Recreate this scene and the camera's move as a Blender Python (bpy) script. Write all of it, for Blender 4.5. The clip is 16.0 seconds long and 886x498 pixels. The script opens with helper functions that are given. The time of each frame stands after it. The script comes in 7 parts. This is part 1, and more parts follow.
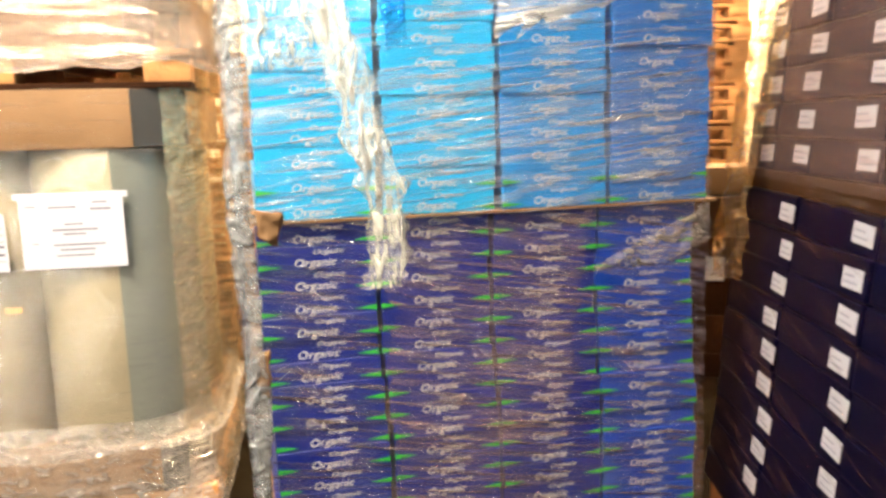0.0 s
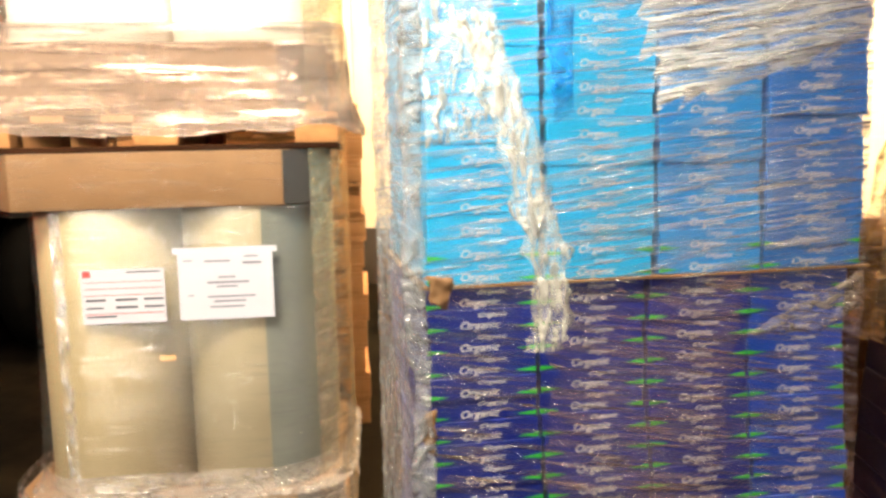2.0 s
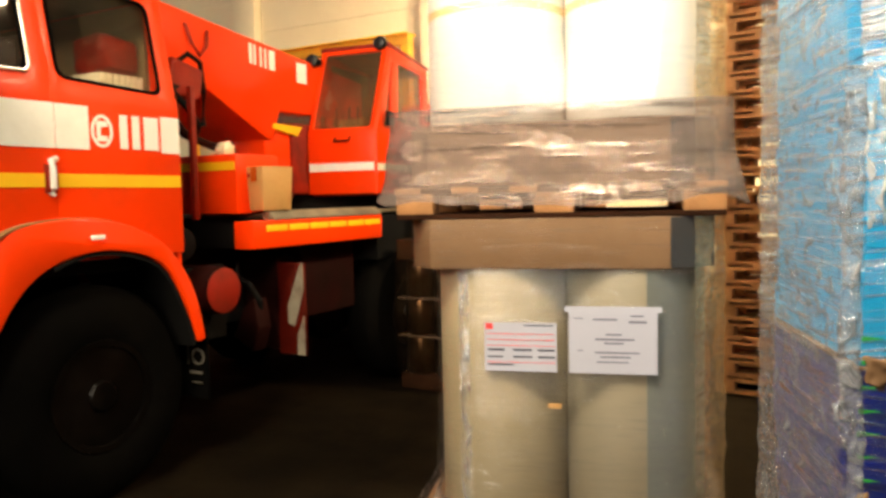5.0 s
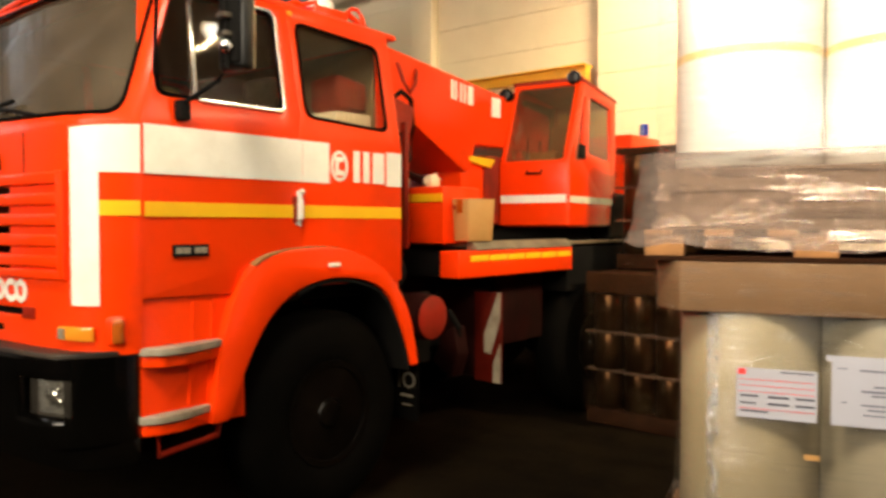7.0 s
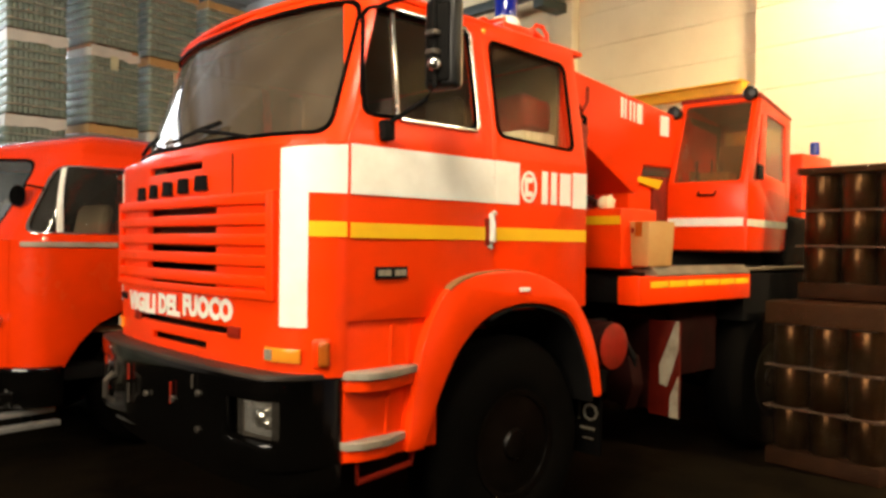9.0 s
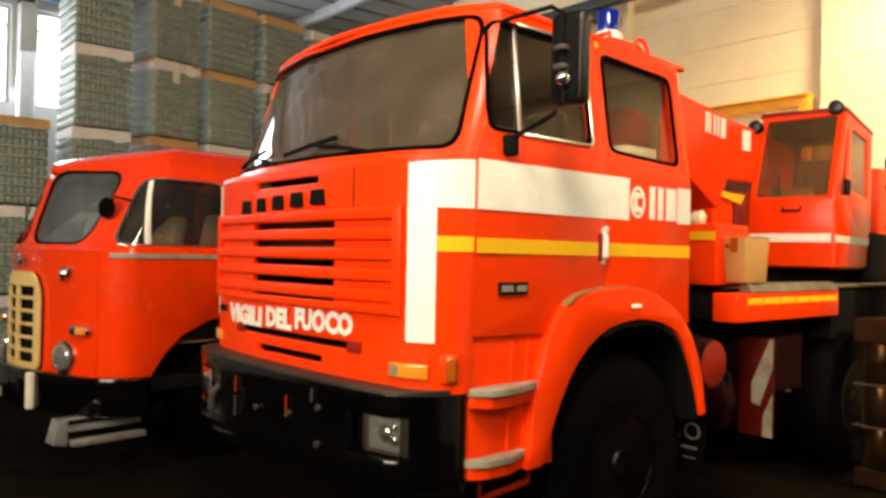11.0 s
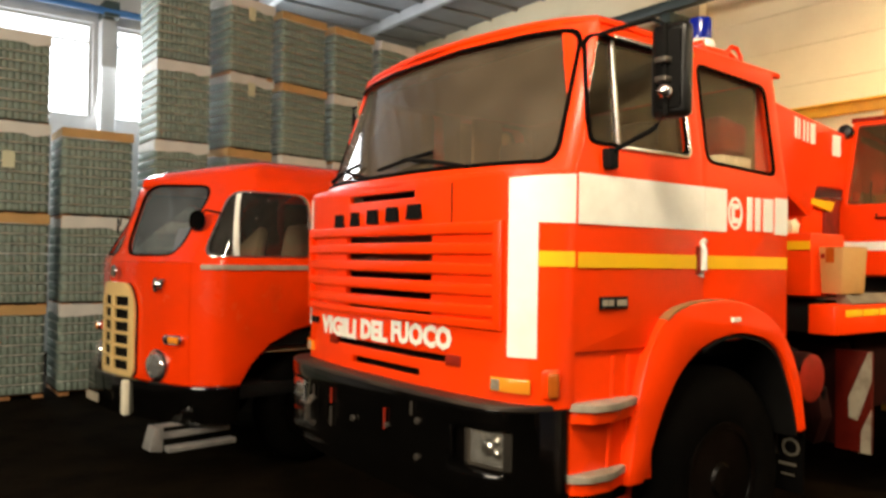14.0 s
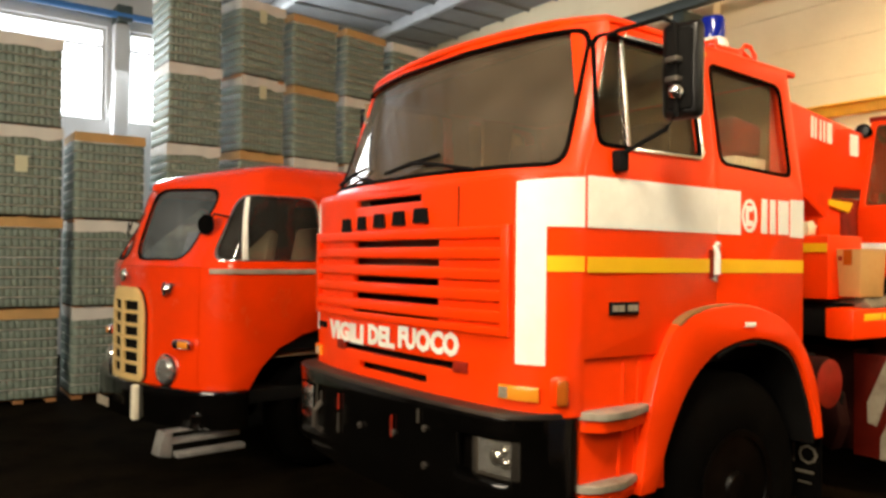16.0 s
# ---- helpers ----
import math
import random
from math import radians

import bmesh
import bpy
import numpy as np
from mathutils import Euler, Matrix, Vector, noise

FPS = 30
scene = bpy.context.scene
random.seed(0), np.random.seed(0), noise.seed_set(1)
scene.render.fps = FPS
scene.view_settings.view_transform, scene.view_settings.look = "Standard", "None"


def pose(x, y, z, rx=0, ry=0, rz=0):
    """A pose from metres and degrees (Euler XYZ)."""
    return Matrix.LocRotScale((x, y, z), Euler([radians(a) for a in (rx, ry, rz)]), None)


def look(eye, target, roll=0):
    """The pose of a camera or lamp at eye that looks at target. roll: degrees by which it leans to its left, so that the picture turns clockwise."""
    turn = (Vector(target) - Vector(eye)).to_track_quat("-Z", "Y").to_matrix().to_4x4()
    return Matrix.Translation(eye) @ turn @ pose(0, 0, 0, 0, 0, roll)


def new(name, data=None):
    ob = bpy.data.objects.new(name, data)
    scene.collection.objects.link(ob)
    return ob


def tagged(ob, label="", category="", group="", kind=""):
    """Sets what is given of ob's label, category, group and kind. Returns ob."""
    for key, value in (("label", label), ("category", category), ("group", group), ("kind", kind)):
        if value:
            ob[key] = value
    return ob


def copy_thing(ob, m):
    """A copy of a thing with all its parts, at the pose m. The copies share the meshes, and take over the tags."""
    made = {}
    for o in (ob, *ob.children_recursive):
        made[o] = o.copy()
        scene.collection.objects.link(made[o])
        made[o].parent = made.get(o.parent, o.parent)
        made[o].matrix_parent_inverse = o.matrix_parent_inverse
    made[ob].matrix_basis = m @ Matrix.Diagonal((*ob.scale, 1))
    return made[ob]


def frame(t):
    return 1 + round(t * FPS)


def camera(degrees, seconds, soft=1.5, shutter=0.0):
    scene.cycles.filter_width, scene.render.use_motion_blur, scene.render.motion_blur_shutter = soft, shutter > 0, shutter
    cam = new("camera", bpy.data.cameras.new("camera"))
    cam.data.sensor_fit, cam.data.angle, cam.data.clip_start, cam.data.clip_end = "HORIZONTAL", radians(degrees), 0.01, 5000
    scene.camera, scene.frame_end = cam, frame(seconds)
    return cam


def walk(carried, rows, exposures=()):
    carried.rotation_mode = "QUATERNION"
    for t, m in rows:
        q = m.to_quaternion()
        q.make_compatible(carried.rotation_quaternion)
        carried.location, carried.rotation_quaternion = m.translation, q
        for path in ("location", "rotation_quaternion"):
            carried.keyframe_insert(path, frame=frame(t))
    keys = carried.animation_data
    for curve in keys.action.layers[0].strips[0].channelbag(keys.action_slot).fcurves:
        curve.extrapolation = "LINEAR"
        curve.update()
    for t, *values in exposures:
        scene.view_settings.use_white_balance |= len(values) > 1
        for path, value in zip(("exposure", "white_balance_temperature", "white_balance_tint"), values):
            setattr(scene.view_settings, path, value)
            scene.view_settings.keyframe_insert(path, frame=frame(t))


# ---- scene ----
cam = camera(60.0, 16.0, 3.0, 0.5)
PATH = [
    (0, (5.018, -0.779, 1.255), (4.823, 1.185, 0.931), -1.5),
    (0.5, (4.984, -0.787, 1.283), (4.733, 1.178, 1.002), -1.5),
    (1, (4.933, -0.804, 1.322), (4.637, 1.157, 1.065), -1.5),
    (1.5, (4.842, -0.831, 1.331), (4.542, 1.132, 1.096), -1.4),
    (2, (4.761, -0.863, 1.355), (4.429, 1.094, 1.111), -1.3),
    (2.5, (4.667, -0.888, 1.368), (4.236, 1.051, 1.136), -1.3),
    (3, (4.65, -0.904, 1.372), (3.982, 0.97, 1.17), -1.7),
    (3.5, (4.599, -0.957, 1.395), (3.799, 0.866, 1.208), -1.8),
    (6, (4.326, -1.253, 1.496), (3.227, 0.415, 1.405), -0.7),
    (6.5, (4.258, -1.323, 1.508), (3.069, 0.283, 1.432), -0.4),
    (7, (4.139, -1.431, 1.519), (2.866, 0.11, 1.456), 0.0),
    (7.5, (3.996, -1.454, 1.516), (2.635, 0.011, 1.471), 0.2),
    (8, (3.845, -1.512, 1.522), (2.428, -0.102, 1.492), 0.5),
    (8.5, (3.764, -1.571, 1.527), (2.314, -0.194, 1.506), 0.6),
    (9, (3.714, -1.602, 1.53), (2.237, -0.254, 1.519), 0.7),
    (9.5, (3.638, -1.675, 1.534), (2.151, -0.337, 1.532), 0.8),
    (10, (3.545, -1.746, 1.531), (2.051, -0.417, 1.54), 0.9),
    (12.5, (3.335, -2.09, 1.563), (1.768, -0.847, 1.586), 1.3),
    (13, (3.331, -2.097, 1.573), (1.748, -0.875, 1.596), 1.2),
    (13.5, (3.325, -2.096, 1.58), (1.73, -0.889, 1.603), 1.0),
    (14, (3.306, -2.065, 1.579), (1.696, -0.878, 1.607), 0.9),
    (14.5, (3.286, -2.035, 1.574), (1.664, -0.865, 1.609), 0.9),
    (15, (3.265, -1.987, 1.57), (1.629, -0.837, 1.61), 0.9),
    (15.5, (3.264, -1.999, 1.576), (1.629, -0.849, 1.614), 0.8),
    (16, (3.28, -2.004, 1.597), (1.648, -0.848, 1.627), 0.7),
]
EXPOSURES = [(0, -0.05), (1.0, -0.12), (2.0, -0.27), (2.5, -0.42), (3.0, -0.54), (3.5, -0.70), (6.0, -1.17), (16.0, -1.17)]
walk(cam, [(t, look(eye, target, roll)) for t, eye, target, roll in PATH], EXPOSURES)

# ---- light ----
world = bpy.data.worlds.new("sky")
scene.world = world
world.use_nodes = True
wn = world.node_tree
sky = wn.nodes.new("ShaderNodeTexSky")
sky.sky_type, sky.sun_disc = "NISHITA", False
sky.sun_elevation, sky.sun_rotation = radians(40), radians(200)
wn.links.new(sky.outputs[0], wn.nodes["Background"].inputs[0])
wn.nodes["Background"].inputs[1].default_value = 0.12


def area(name, eye, target, sx, sy, watts, colour):
    d = bpy.data.lights.new(name, "AREA")
    d.shape, d.size, d.size_y, d.energy, d.color = "RECTANGLE", sx, sy, watts, colour
    ob = new(name, d)
    ob.matrix_world = look(eye, target)
    return ob


# daylight through the side windows, two hall lamps, and four added, unseen fill lights
area("south_fill", (2.2, -8.7, 4.6), (0.8, 2.0, 1.2), 5.5, 2.4, 2100, (1.0, 0.86, 0.66))
area("west_daylight", (-10.7, 0.0, 4.8), (-4.0, 0.0, 2.0), 8.0, 1.6, 1300, (0.88, 0.95, 1.0))
area("hall_fill", (4.05, -0.05, 3.0), (4.2, 1.2, 2.0), 0.35, 0.35, 140, (1.0, 0.88, 0.68))
area("aisle_lamp_light", (6.35, 4.6, 5.0), (6.3, 7.2, 1.0), 0.7, 0.5, 2100, (1.0, 0.76, 0.46))
area("front_fill", (3.0, -1.3, 4.9), (1.6, 0.4, 1.5), 0.9, 0.9, 460, (1.0, 0.85, 0.62))
area("rear_lamp_light", (4.42, 2.16, 3.86), (4.15, 2.5, 0.0), 0.26, 0.26, 210, (1.0, 0.80, 0.50))
area("wall_fill", (1.5, 6.3, 5.6), (1.0, 8.5, 3.0), 1.2, 0.6, 800, (1.0, 0.78, 0.48))


# ---- materials ----
def mat(name, colour, rough=0.5, metal=0.0, vary=0.15, scale=6.0, bump=0.05, fine=60.0, spec=0.5, coat=0.0, dirt=None, dirt_amount=0.0, dirt_scale=2.0):
    m = bpy.data.materials.new(name)
    m.use_nodes = True
    nt = m.node_tree
    b = nt.nodes["Principled BSDF"]
    b.inputs["Roughness"].default_value = rough
    b.inputs["Metallic"].default_value = metal
    b.inputs["Specular IOR Level"].default_value = spec
    b.inputs["Coat Weight"].default_value = coat
    b.inputs["Coat Roughness"].default_value = 0.12
    tc = nt.nodes.new("ShaderNodeTexCoord")
    n1 = nt.nodes.new("ShaderNodeTexNoise")
    n1.inputs["Scale"].default_value, n1.inputs["Detail"].default_value = scale, 5
    n2 = nt.nodes.new("ShaderNodeTexNoise")
    n2.inputs["Scale"].default_value, n2.inputs["Detail"].default_value = fine, 3
    for n in (n1, n2):
        nt.links.new(tc.outputs["Object"], n.inputs["Vector"])
    lo = tuple(c * (1 - vary) for c in colour)
    hi = tuple(min(1.0, c * (1 + vary)) for c in colour)
    mix = nt.nodes.new("ShaderNodeMix")
    mix.data_type = "RGBA"
    mix.inputs[6].default_value, mix.inputs[7].default_value = (*lo, 1), (*hi, 1)
    add = nt.nodes.new("ShaderNodeMath")
    add.operation = "MULTIPLY_ADD"
    nt.links.new(n2.outputs[0], add.inputs[0])
    add.inputs[1].default_value = 0.35
    sc = nt.nodes.new("ShaderNodeMath")
    sc.operation = "MULTIPLY_ADD"
    nt.links.new(n1.outputs[0], sc.inputs[0])
    sc.inputs[1].default_value, sc.inputs[2].default_value = 1.6, -0.475
    nt.links.new(sc.outputs[0], add.inputs[2])
    nt.links.new(add.outputs[0], mix.inputs[0])
    last = mix.outputs[2]
    if dirt:
        n3 = nt.nodes.new("ShaderNodeTexNoise")
        n3.inputs["Scale"].default_value, n3.inputs["Detail"].default_value, n3.inputs["Roughness"].default_value = dirt_scale, 8, 0.65
        nt.links.new(tc.outputs["Object"], n3.inputs["Vector"])
        ramp = nt.nodes.new("ShaderNodeMapRange")
        ramp.inputs[1].default_value, ramp.inputs[2].default_value, ramp.inputs[4].default_value = 0.48, 0.72, dirt_amount
        nt.links.new(n3.outputs[0], ramp.inputs[0])
        mx = nt.nodes.new("ShaderNodeMix")
        mx.data_type = "RGBA"
        nt.links.new(ramp.outputs[0], mx.inputs[0])
        nt.links.new(last, mx.inputs[6])
        mx.inputs[7].default_value = (*dirt, 1)
        last = mx.outputs[2]
        rr = nt.nodes.new("ShaderNodeMapRange")
        rr.inputs[3].default_value, rr.inputs[4].default_value = rough, min(1.0, rough + 0.35)
        nt.links.new(ramp.outputs[0], rr.inputs[0])
        nt.links.new(rr.outputs[0], b.inputs["Roughness"])
    nt.links.new(last, b.inputs["Base Color"])
    if bump:
        bp = nt.nodes.new("ShaderNodeBump")
        bp.inputs["Strength"].default_value, bp.inputs["Distance"].default_value = bump, 0.01
        nt.links.new(n2.outputs[0], bp.inputs["Height"])
        nt.links.new(bp.outputs[0], b.inputs["Normal"])
    return m


def film(name, gloss=0.16, haze=0.03, wrinkle=(2.0, 2.0, 14.0), strength=0.8, rough=0.12, tint=(0.85, 0.88, 0.92), patch=1.0, fold=0.15, tilt=0.0, streak=(0.52, 0.64), base=0.0, floor=0.12, bend=1.2):
    """Stretch film: clear, with a glossy wrinkled skin whose folds shine and a little haze where it is doubled."""
    m = bpy.data.materials.new(name)
    m.use_nodes = True
    nt = m.node_tree
    nt.nodes.remove(nt.nodes["Principled BSDF"])
    tc = nt.nodes.new("ShaderNodeTexCoord")
    mp = nt.nodes.new("ShaderNodeMapping")
    mp.inputs["Scale"].default_value = wrinkle
    turn = nt.nodes.new("ShaderNodeVectorRotate")
    turn.rotation_type = "Y_AXIS"
    turn.inputs["Angle"].default_value = radians(tilt)
    nt.links.new(tc.outputs["Object"], turn.inputs[0])
    nt.links.new(turn.outputs[0], mp.inputs[0])
    n = nt.nodes.new("ShaderNodeTexNoise")
    n.inputs["Scale"].default_value, n.inputs["Detail"].default_value, n.inputs["Distortion"].default_value = 2.2, 7, bend
    nt.links.new(mp.outputs[0], n.inputs["Vector"])
    big = nt.nodes.new("ShaderNodeTexNoise")
    big.inputs["Scale"].default_value, big.inputs["Detail"].default_value = 3.5, 4
    nt.links.new(tc.outputs["Object"], big.inputs["Vector"])
    bp = nt.nodes.new("ShaderNodeBump")
    bp.inputs["Strength"].default_value, bp.inputs["Distance"].default_value = strength, 0.07
    nt.links.new(n.outputs[0], bp.inputs["Height"])
    gl = nt.nodes.new("ShaderNodeBsdfGlossy")
    gl.inputs["Color"].default_value = (*tint, 1)
    gl.inputs["Roughness"].default_value = rough
    nt.links.new(bp.outputs[0], gl.inputs["Normal"])
    df = nt.nodes.new("ShaderNodeBsdfDiffuse")
    df.inputs["Color"].default_value = (*tint, 1)
    nt.links.new(bp.outputs[0], df.inputs["Normal"])
    tr = nt.nodes.new("ShaderNodeBsdfTransparent")

    def span(src, a, b, lo, hi):
        r = nt.nodes.new("ShaderNodeMapRange")
        for i, v in ((1, a), (2, b), (3, lo), (4, hi)):
            r.inputs[i].default_value = v
        nt.links.new(src, r.inputs[0])
        return r.outputs[0]

    g = span(n.outputs[0], streak[0] - 0.06, streak[1] + 0.02, gloss * floor, gloss * 2.2)
    h1 = span(n.outputs[0], *streak, base, base + fold)
    h2 = span(big.outputs[0], 0.45, 0.70, haze * 0.3, haze * 2.5 * patch)
    ad = nt.nodes.new("ShaderNodeMath")
    nt.links.new(h1, ad.inputs[0])
    nt.links.new(h2, ad.inputs[1])
    ad.use_clamp = True
    m1, m2 = nt.nodes.new("ShaderNodeMixShader"), nt.nodes.new("ShaderNodeMixShader")
    nt.links.new(ad.outputs[0], m1.inputs[0])
    nt.links.new(tr.outputs[0], m1.inputs[1])
    nt.links.new(df.outputs[0], m1.inputs[2])
    nt.links.new(g, m2.inputs[0])
    nt.links.new(m1.outputs[0], m2.inputs[1])
    nt.links.new(gl.outputs[0], m2.inputs[2])
    nt.links.new(m2.outputs[0], nt.nodes["Material Output"].inputs["Surface"])
    return m


def pane(name, tint, clear=0.6, rough=0.03, dust=0.1, grey=(0.35, 0.31, 0.26)):
    """A window pane: clear glass with a glossy face and a thin diffuse film, dust on most panes."""
    m = bpy.data.materials.new(name)
    m.use_nodes = True
    nt = m.node_tree
    nt.nodes.remove(nt.nodes["Principled BSDF"])
    tr = nt.nodes.new("ShaderNodeBsdfTransparent")
    tr.inputs[0].default_value = (*tint, 1)
    gl = nt.nodes.new("ShaderNodeBsdfGlossy")
    gl.inputs["Roughness"].default_value = rough
    df = nt.nodes.new("ShaderNodeBsdfDiffuse")
    df.inputs[0].default_value = (*grey, 1)
    lw = nt.nodes.new("ShaderNodeLayerWeight")
    lw.inputs[0].default_value = 0.5
    pw = nt.nodes.new("ShaderNodeMath")
    pw.operation = "POWER"
    pw.inputs[1].default_value = 4.0
    nt.links.new(lw.outputs["Facing"], pw.inputs[0])
    fr = nt.nodes.new("ShaderNodeMapRange")
    fr.inputs[3].default_value, fr.inputs[4].default_value = 0.04, 0.9
    nt.links.new(pw.outputs[0], fr.inputs[0])
    m1, m2 = nt.nodes.new("ShaderNodeMixShader"), nt.nodes.new("ShaderNodeMixShader")
    tc, n = nt.nodes.new("ShaderNodeTexCoord"), nt.nodes.new("ShaderNodeTexNoise")
    n.inputs["Scale"].default_value, n.inputs["Detail"].default_value = 3.0, 8
    nt.links.new(tc.outputs["Object"], n.inputs["Vector"])
    r = nt.nodes.new("ShaderNodeMapRange")
    r.inputs[1].default_value, r.inputs[2].default_value, r.inputs[3].default_value, r.inputs[4].default_value = 0.3, 0.8, dust * 0.6, dust * 1.5
    nt.links.new(n.outputs[0], r.inputs[0])
    nt.links.new(r.outputs[0], m1.inputs[0])
    nt.links.new(tr.outputs[0], m1.inputs[1])
    nt.links.new(df.outputs[0], m1.inputs[2])
    nt.links.new(fr.outputs[0], m2.inputs[0])
    nt.links.new(m1.outputs[0], m2.inputs[1])
    nt.links.new(gl.outputs[0], m2.inputs[2])
    nt.links.new(m2.outputs[0], nt.nodes["Material Output"].inputs["Surface"])
    return m


def glow(name, colour, strength):
    m = bpy.data.materials.new(name)
    m.use_nodes = True
    nt = m.node_tree
    e = nt.nodes.new("ShaderNodeEmission")
    e.inputs[0].default_value, e.inputs[1].default_value = (*colour, 1), strength
    nt.links.new(e.outputs[0], nt.nodes["Material Output"].inputs["Surface"])
    return m


RED = mat("red_paint", (0.94, 0.046, 0.001), 0.30, vary=0.06, scale=3, bump=0.012, coat=0.06, spec=0.22, dirt=(0.55, 0.06, 0.008), dirt_amount=0.30, dirt_scale=2.5)
RED_GLOSS = mat("glossy_red_paint", (0.90, 0.042, 0.001), 0.22, vary=0.06, scale=3, bump=0.012, coat=0.7, spec=0.3, dirt=(0.50, 0.05, 0.006), dirt_amount=0.3, dirt_scale=2.0)
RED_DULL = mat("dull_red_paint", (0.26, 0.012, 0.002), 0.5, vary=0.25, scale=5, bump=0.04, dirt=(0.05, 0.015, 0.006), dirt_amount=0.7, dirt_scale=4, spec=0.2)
WHITE_TAPE = mat("white_reflective_tape", (0.92, 0.90, 0.80), 0.4, vary=0.05, scale=9, bump=0.02, dirt=(0.5, 0.42, 0.3), dirt_amount=0.3)
YELLOW_TAPE = mat("yellow_reflective_tape", (0.95, 0.52, 0.008), 0.4, vary=0.06, bump=0.02)
BLACK = mat("black_bumper_paint", (0.0015, 0.0013, 0.0011), 0.10, vary=0.4, scale=5, bump=0.02, fine=30, dirt=(0.006, 0.004, 0.0025), dirt_amount=0.3, spec=0.45)
MIRROR_BLACK = mat("black_mirror_plastic", (0.004, 0.0035, 0.003), 0.34, vary=0.3, scale=6, bump=0.04, spec=0.3, dirt=(0.012, 0.009, 0.006), dirt_amount=0.4)
RUBBER = mat("rubber", (0.0018, 0.0015, 0.0012), 0.8, vary=0.4, scale=9, bump=0.12, dirt=(0.004, 0.003, 0.002), dirt_amount=0.5, spec=0.03)
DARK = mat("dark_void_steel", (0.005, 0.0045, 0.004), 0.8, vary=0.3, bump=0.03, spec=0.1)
STEEL = mat("dusty_tread_steel", (0.38, 0.33, 0.25), 0.6, 0.3, vary=0.4, scale=10, bump=0.3, dirt=(0.13, 0.09, 0.05), dirt_amount=0.8, dirt_scale=5)
CHROME = mat("worn_chrome", (0.75, 0.73, 0.70), 0.18, 1.0, vary=0.1, bump=0.02)
GLASS_W = pane("dusty_windscreen", (0.50, 0.42, 0.33), rough=0.07, dust=0.125, grey=(0.45, 0.36, 0.255))
GLASS_B = pane("brown_cab_glass", (0.62, 0.50, 0.34), dust=0.12, grey=(0.34, 0.23, 0.12))
GLASS_S = pane("side_glass", (0.80, 0.73, 0.60), dust=0.012)
# the blue-grey diffuse film here paints the window's reflection on the glass
GLASS_GREY = pane("grey_sheen_windscreen", (0.60, 0.62, 0.62), dust=0.13, grey=(0.42, 0.46, 0.48))
CLEAR = pane("lamp_glass", (0.95, 0.95, 0.92), dust=0.03)
AMBER = mat("amber_lens", (0.85, 0.28, 0.02), 0.15, vary=0.1, coat=0.5)
AMBER_DARK = mat("dark_amber_lens", (0.42, 0.09, 0.008), 0.15, vary=0.3, coat=0.5)
BLUE_LENS = mat("blue_beacon_lens", (0.004, 0.012, 0.22), 0.12, vary=0.2, coat=0.2)
CARD = mat("brown_cardboard", (0.155, 0.080, 0.031), 0.75, vary=0.18, scale=4, bump=0.06, dirt=(0.20, 0.12, 0.065), dirt_amount=0.4)
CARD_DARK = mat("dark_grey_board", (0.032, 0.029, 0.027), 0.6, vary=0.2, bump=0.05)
PAPER_ROLL = mat("wound_sheet_roll", (0.29, 0.232, 0.135), 0.5, vary=0.12, scale=3, bump=0.05)
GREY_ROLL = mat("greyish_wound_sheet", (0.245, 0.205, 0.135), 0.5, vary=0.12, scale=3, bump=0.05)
WHITE_ROLL = mat("white_film_roll", (0.80, 0.77, 0.68), 0.45, vary=0.05, scale=3, bump=0.04)
WOOD = mat("pallet_wood", (0.36, 0.165, 0.055), 0.8, vary=0.35, scale=7, bump=0.25, fine=90)
PAPER = mat("label_paper", (0.40, 0.40, 0.46), 0.6, vary=0.03, bump=0.01)
FAINT_INK = mat("faint_label_ink", (0.13, 0.13, 0.17), 0.6, vary=0.1, bump=0)
LENS = mat("headlamp_lens", (0.95, 0.90, 0.80), 0.09, 0.85, vary=0.35, scale=14, bump=0.9, fine=13)
PALE_INK = mat("pale_label_ink", (0.25, 0.25, 0.30), 0.6, vary=0.1, bump=0)
INK = mat("label_ink", (0.05, 0.05, 0.07), 0.6, vary=0.1, bump=0)
RED_INK = mat("red_label_ink", (0.75, 0.05, 0.05), 0.6, vary=0.1, bump=0)
FILM_THIN = film("thin_stretch_film", 0.07, 0.004, (2.0, 2.0, 17), 0.8, 0.16, (0.6, 0.5, 0.42), fold=0.08)
FILM_ROLL = film("tight_stretch_film", 0.10, 0.012, (2.6, 2.6, 60), 0.22, 0.14, fold=0.05, floor=0.35, streak=(0.55, 0.70))
FILM_UPPER = film("milky_wound_film", 0.24, 0.05, (0.8, 0.8, 14), 0.22, 0.16, (0.185, 0.140, 0.118), base=0.56, fold=0.10)
FILM_BLUE_TOP = film("fanned_stretch_film", 0.34, 0.004, (1.9, 1.9, 48), 0.9, 0.11, fold=0.46, tilt=6, streak=(0.505, 0.67), bend=0.5, base=0.015)
FILM_BLUE_LOW = film("streaked_stretch_film", 0.42, 0.006, (2.2, 2.2, 50), 0.9, 0.09, (0.80, 0.66, 0.64), fold=0.20, tilt=-9, streak=(0.53, 0.67), bend=0.5)
FILM_LABEL = film("clear_label_film", 0.08, 0.002, (1.2, 1.0, 30), 0.9, 0.13, (0.42, 0.20, 0.12), fold=0.13, tilt=-14, streak=(0.55, 0.70), bend=0.5)
FILM_VEIL = film("hazy_stretch_film", 0.08, 0.02, (1.5, 1.2, 24), 0.6, 0.16, (0.54, 0.33, 0.26), base=0.14, fold=0.17, tilt=-5, streak=(0.50, 0.70), bend=0.5)
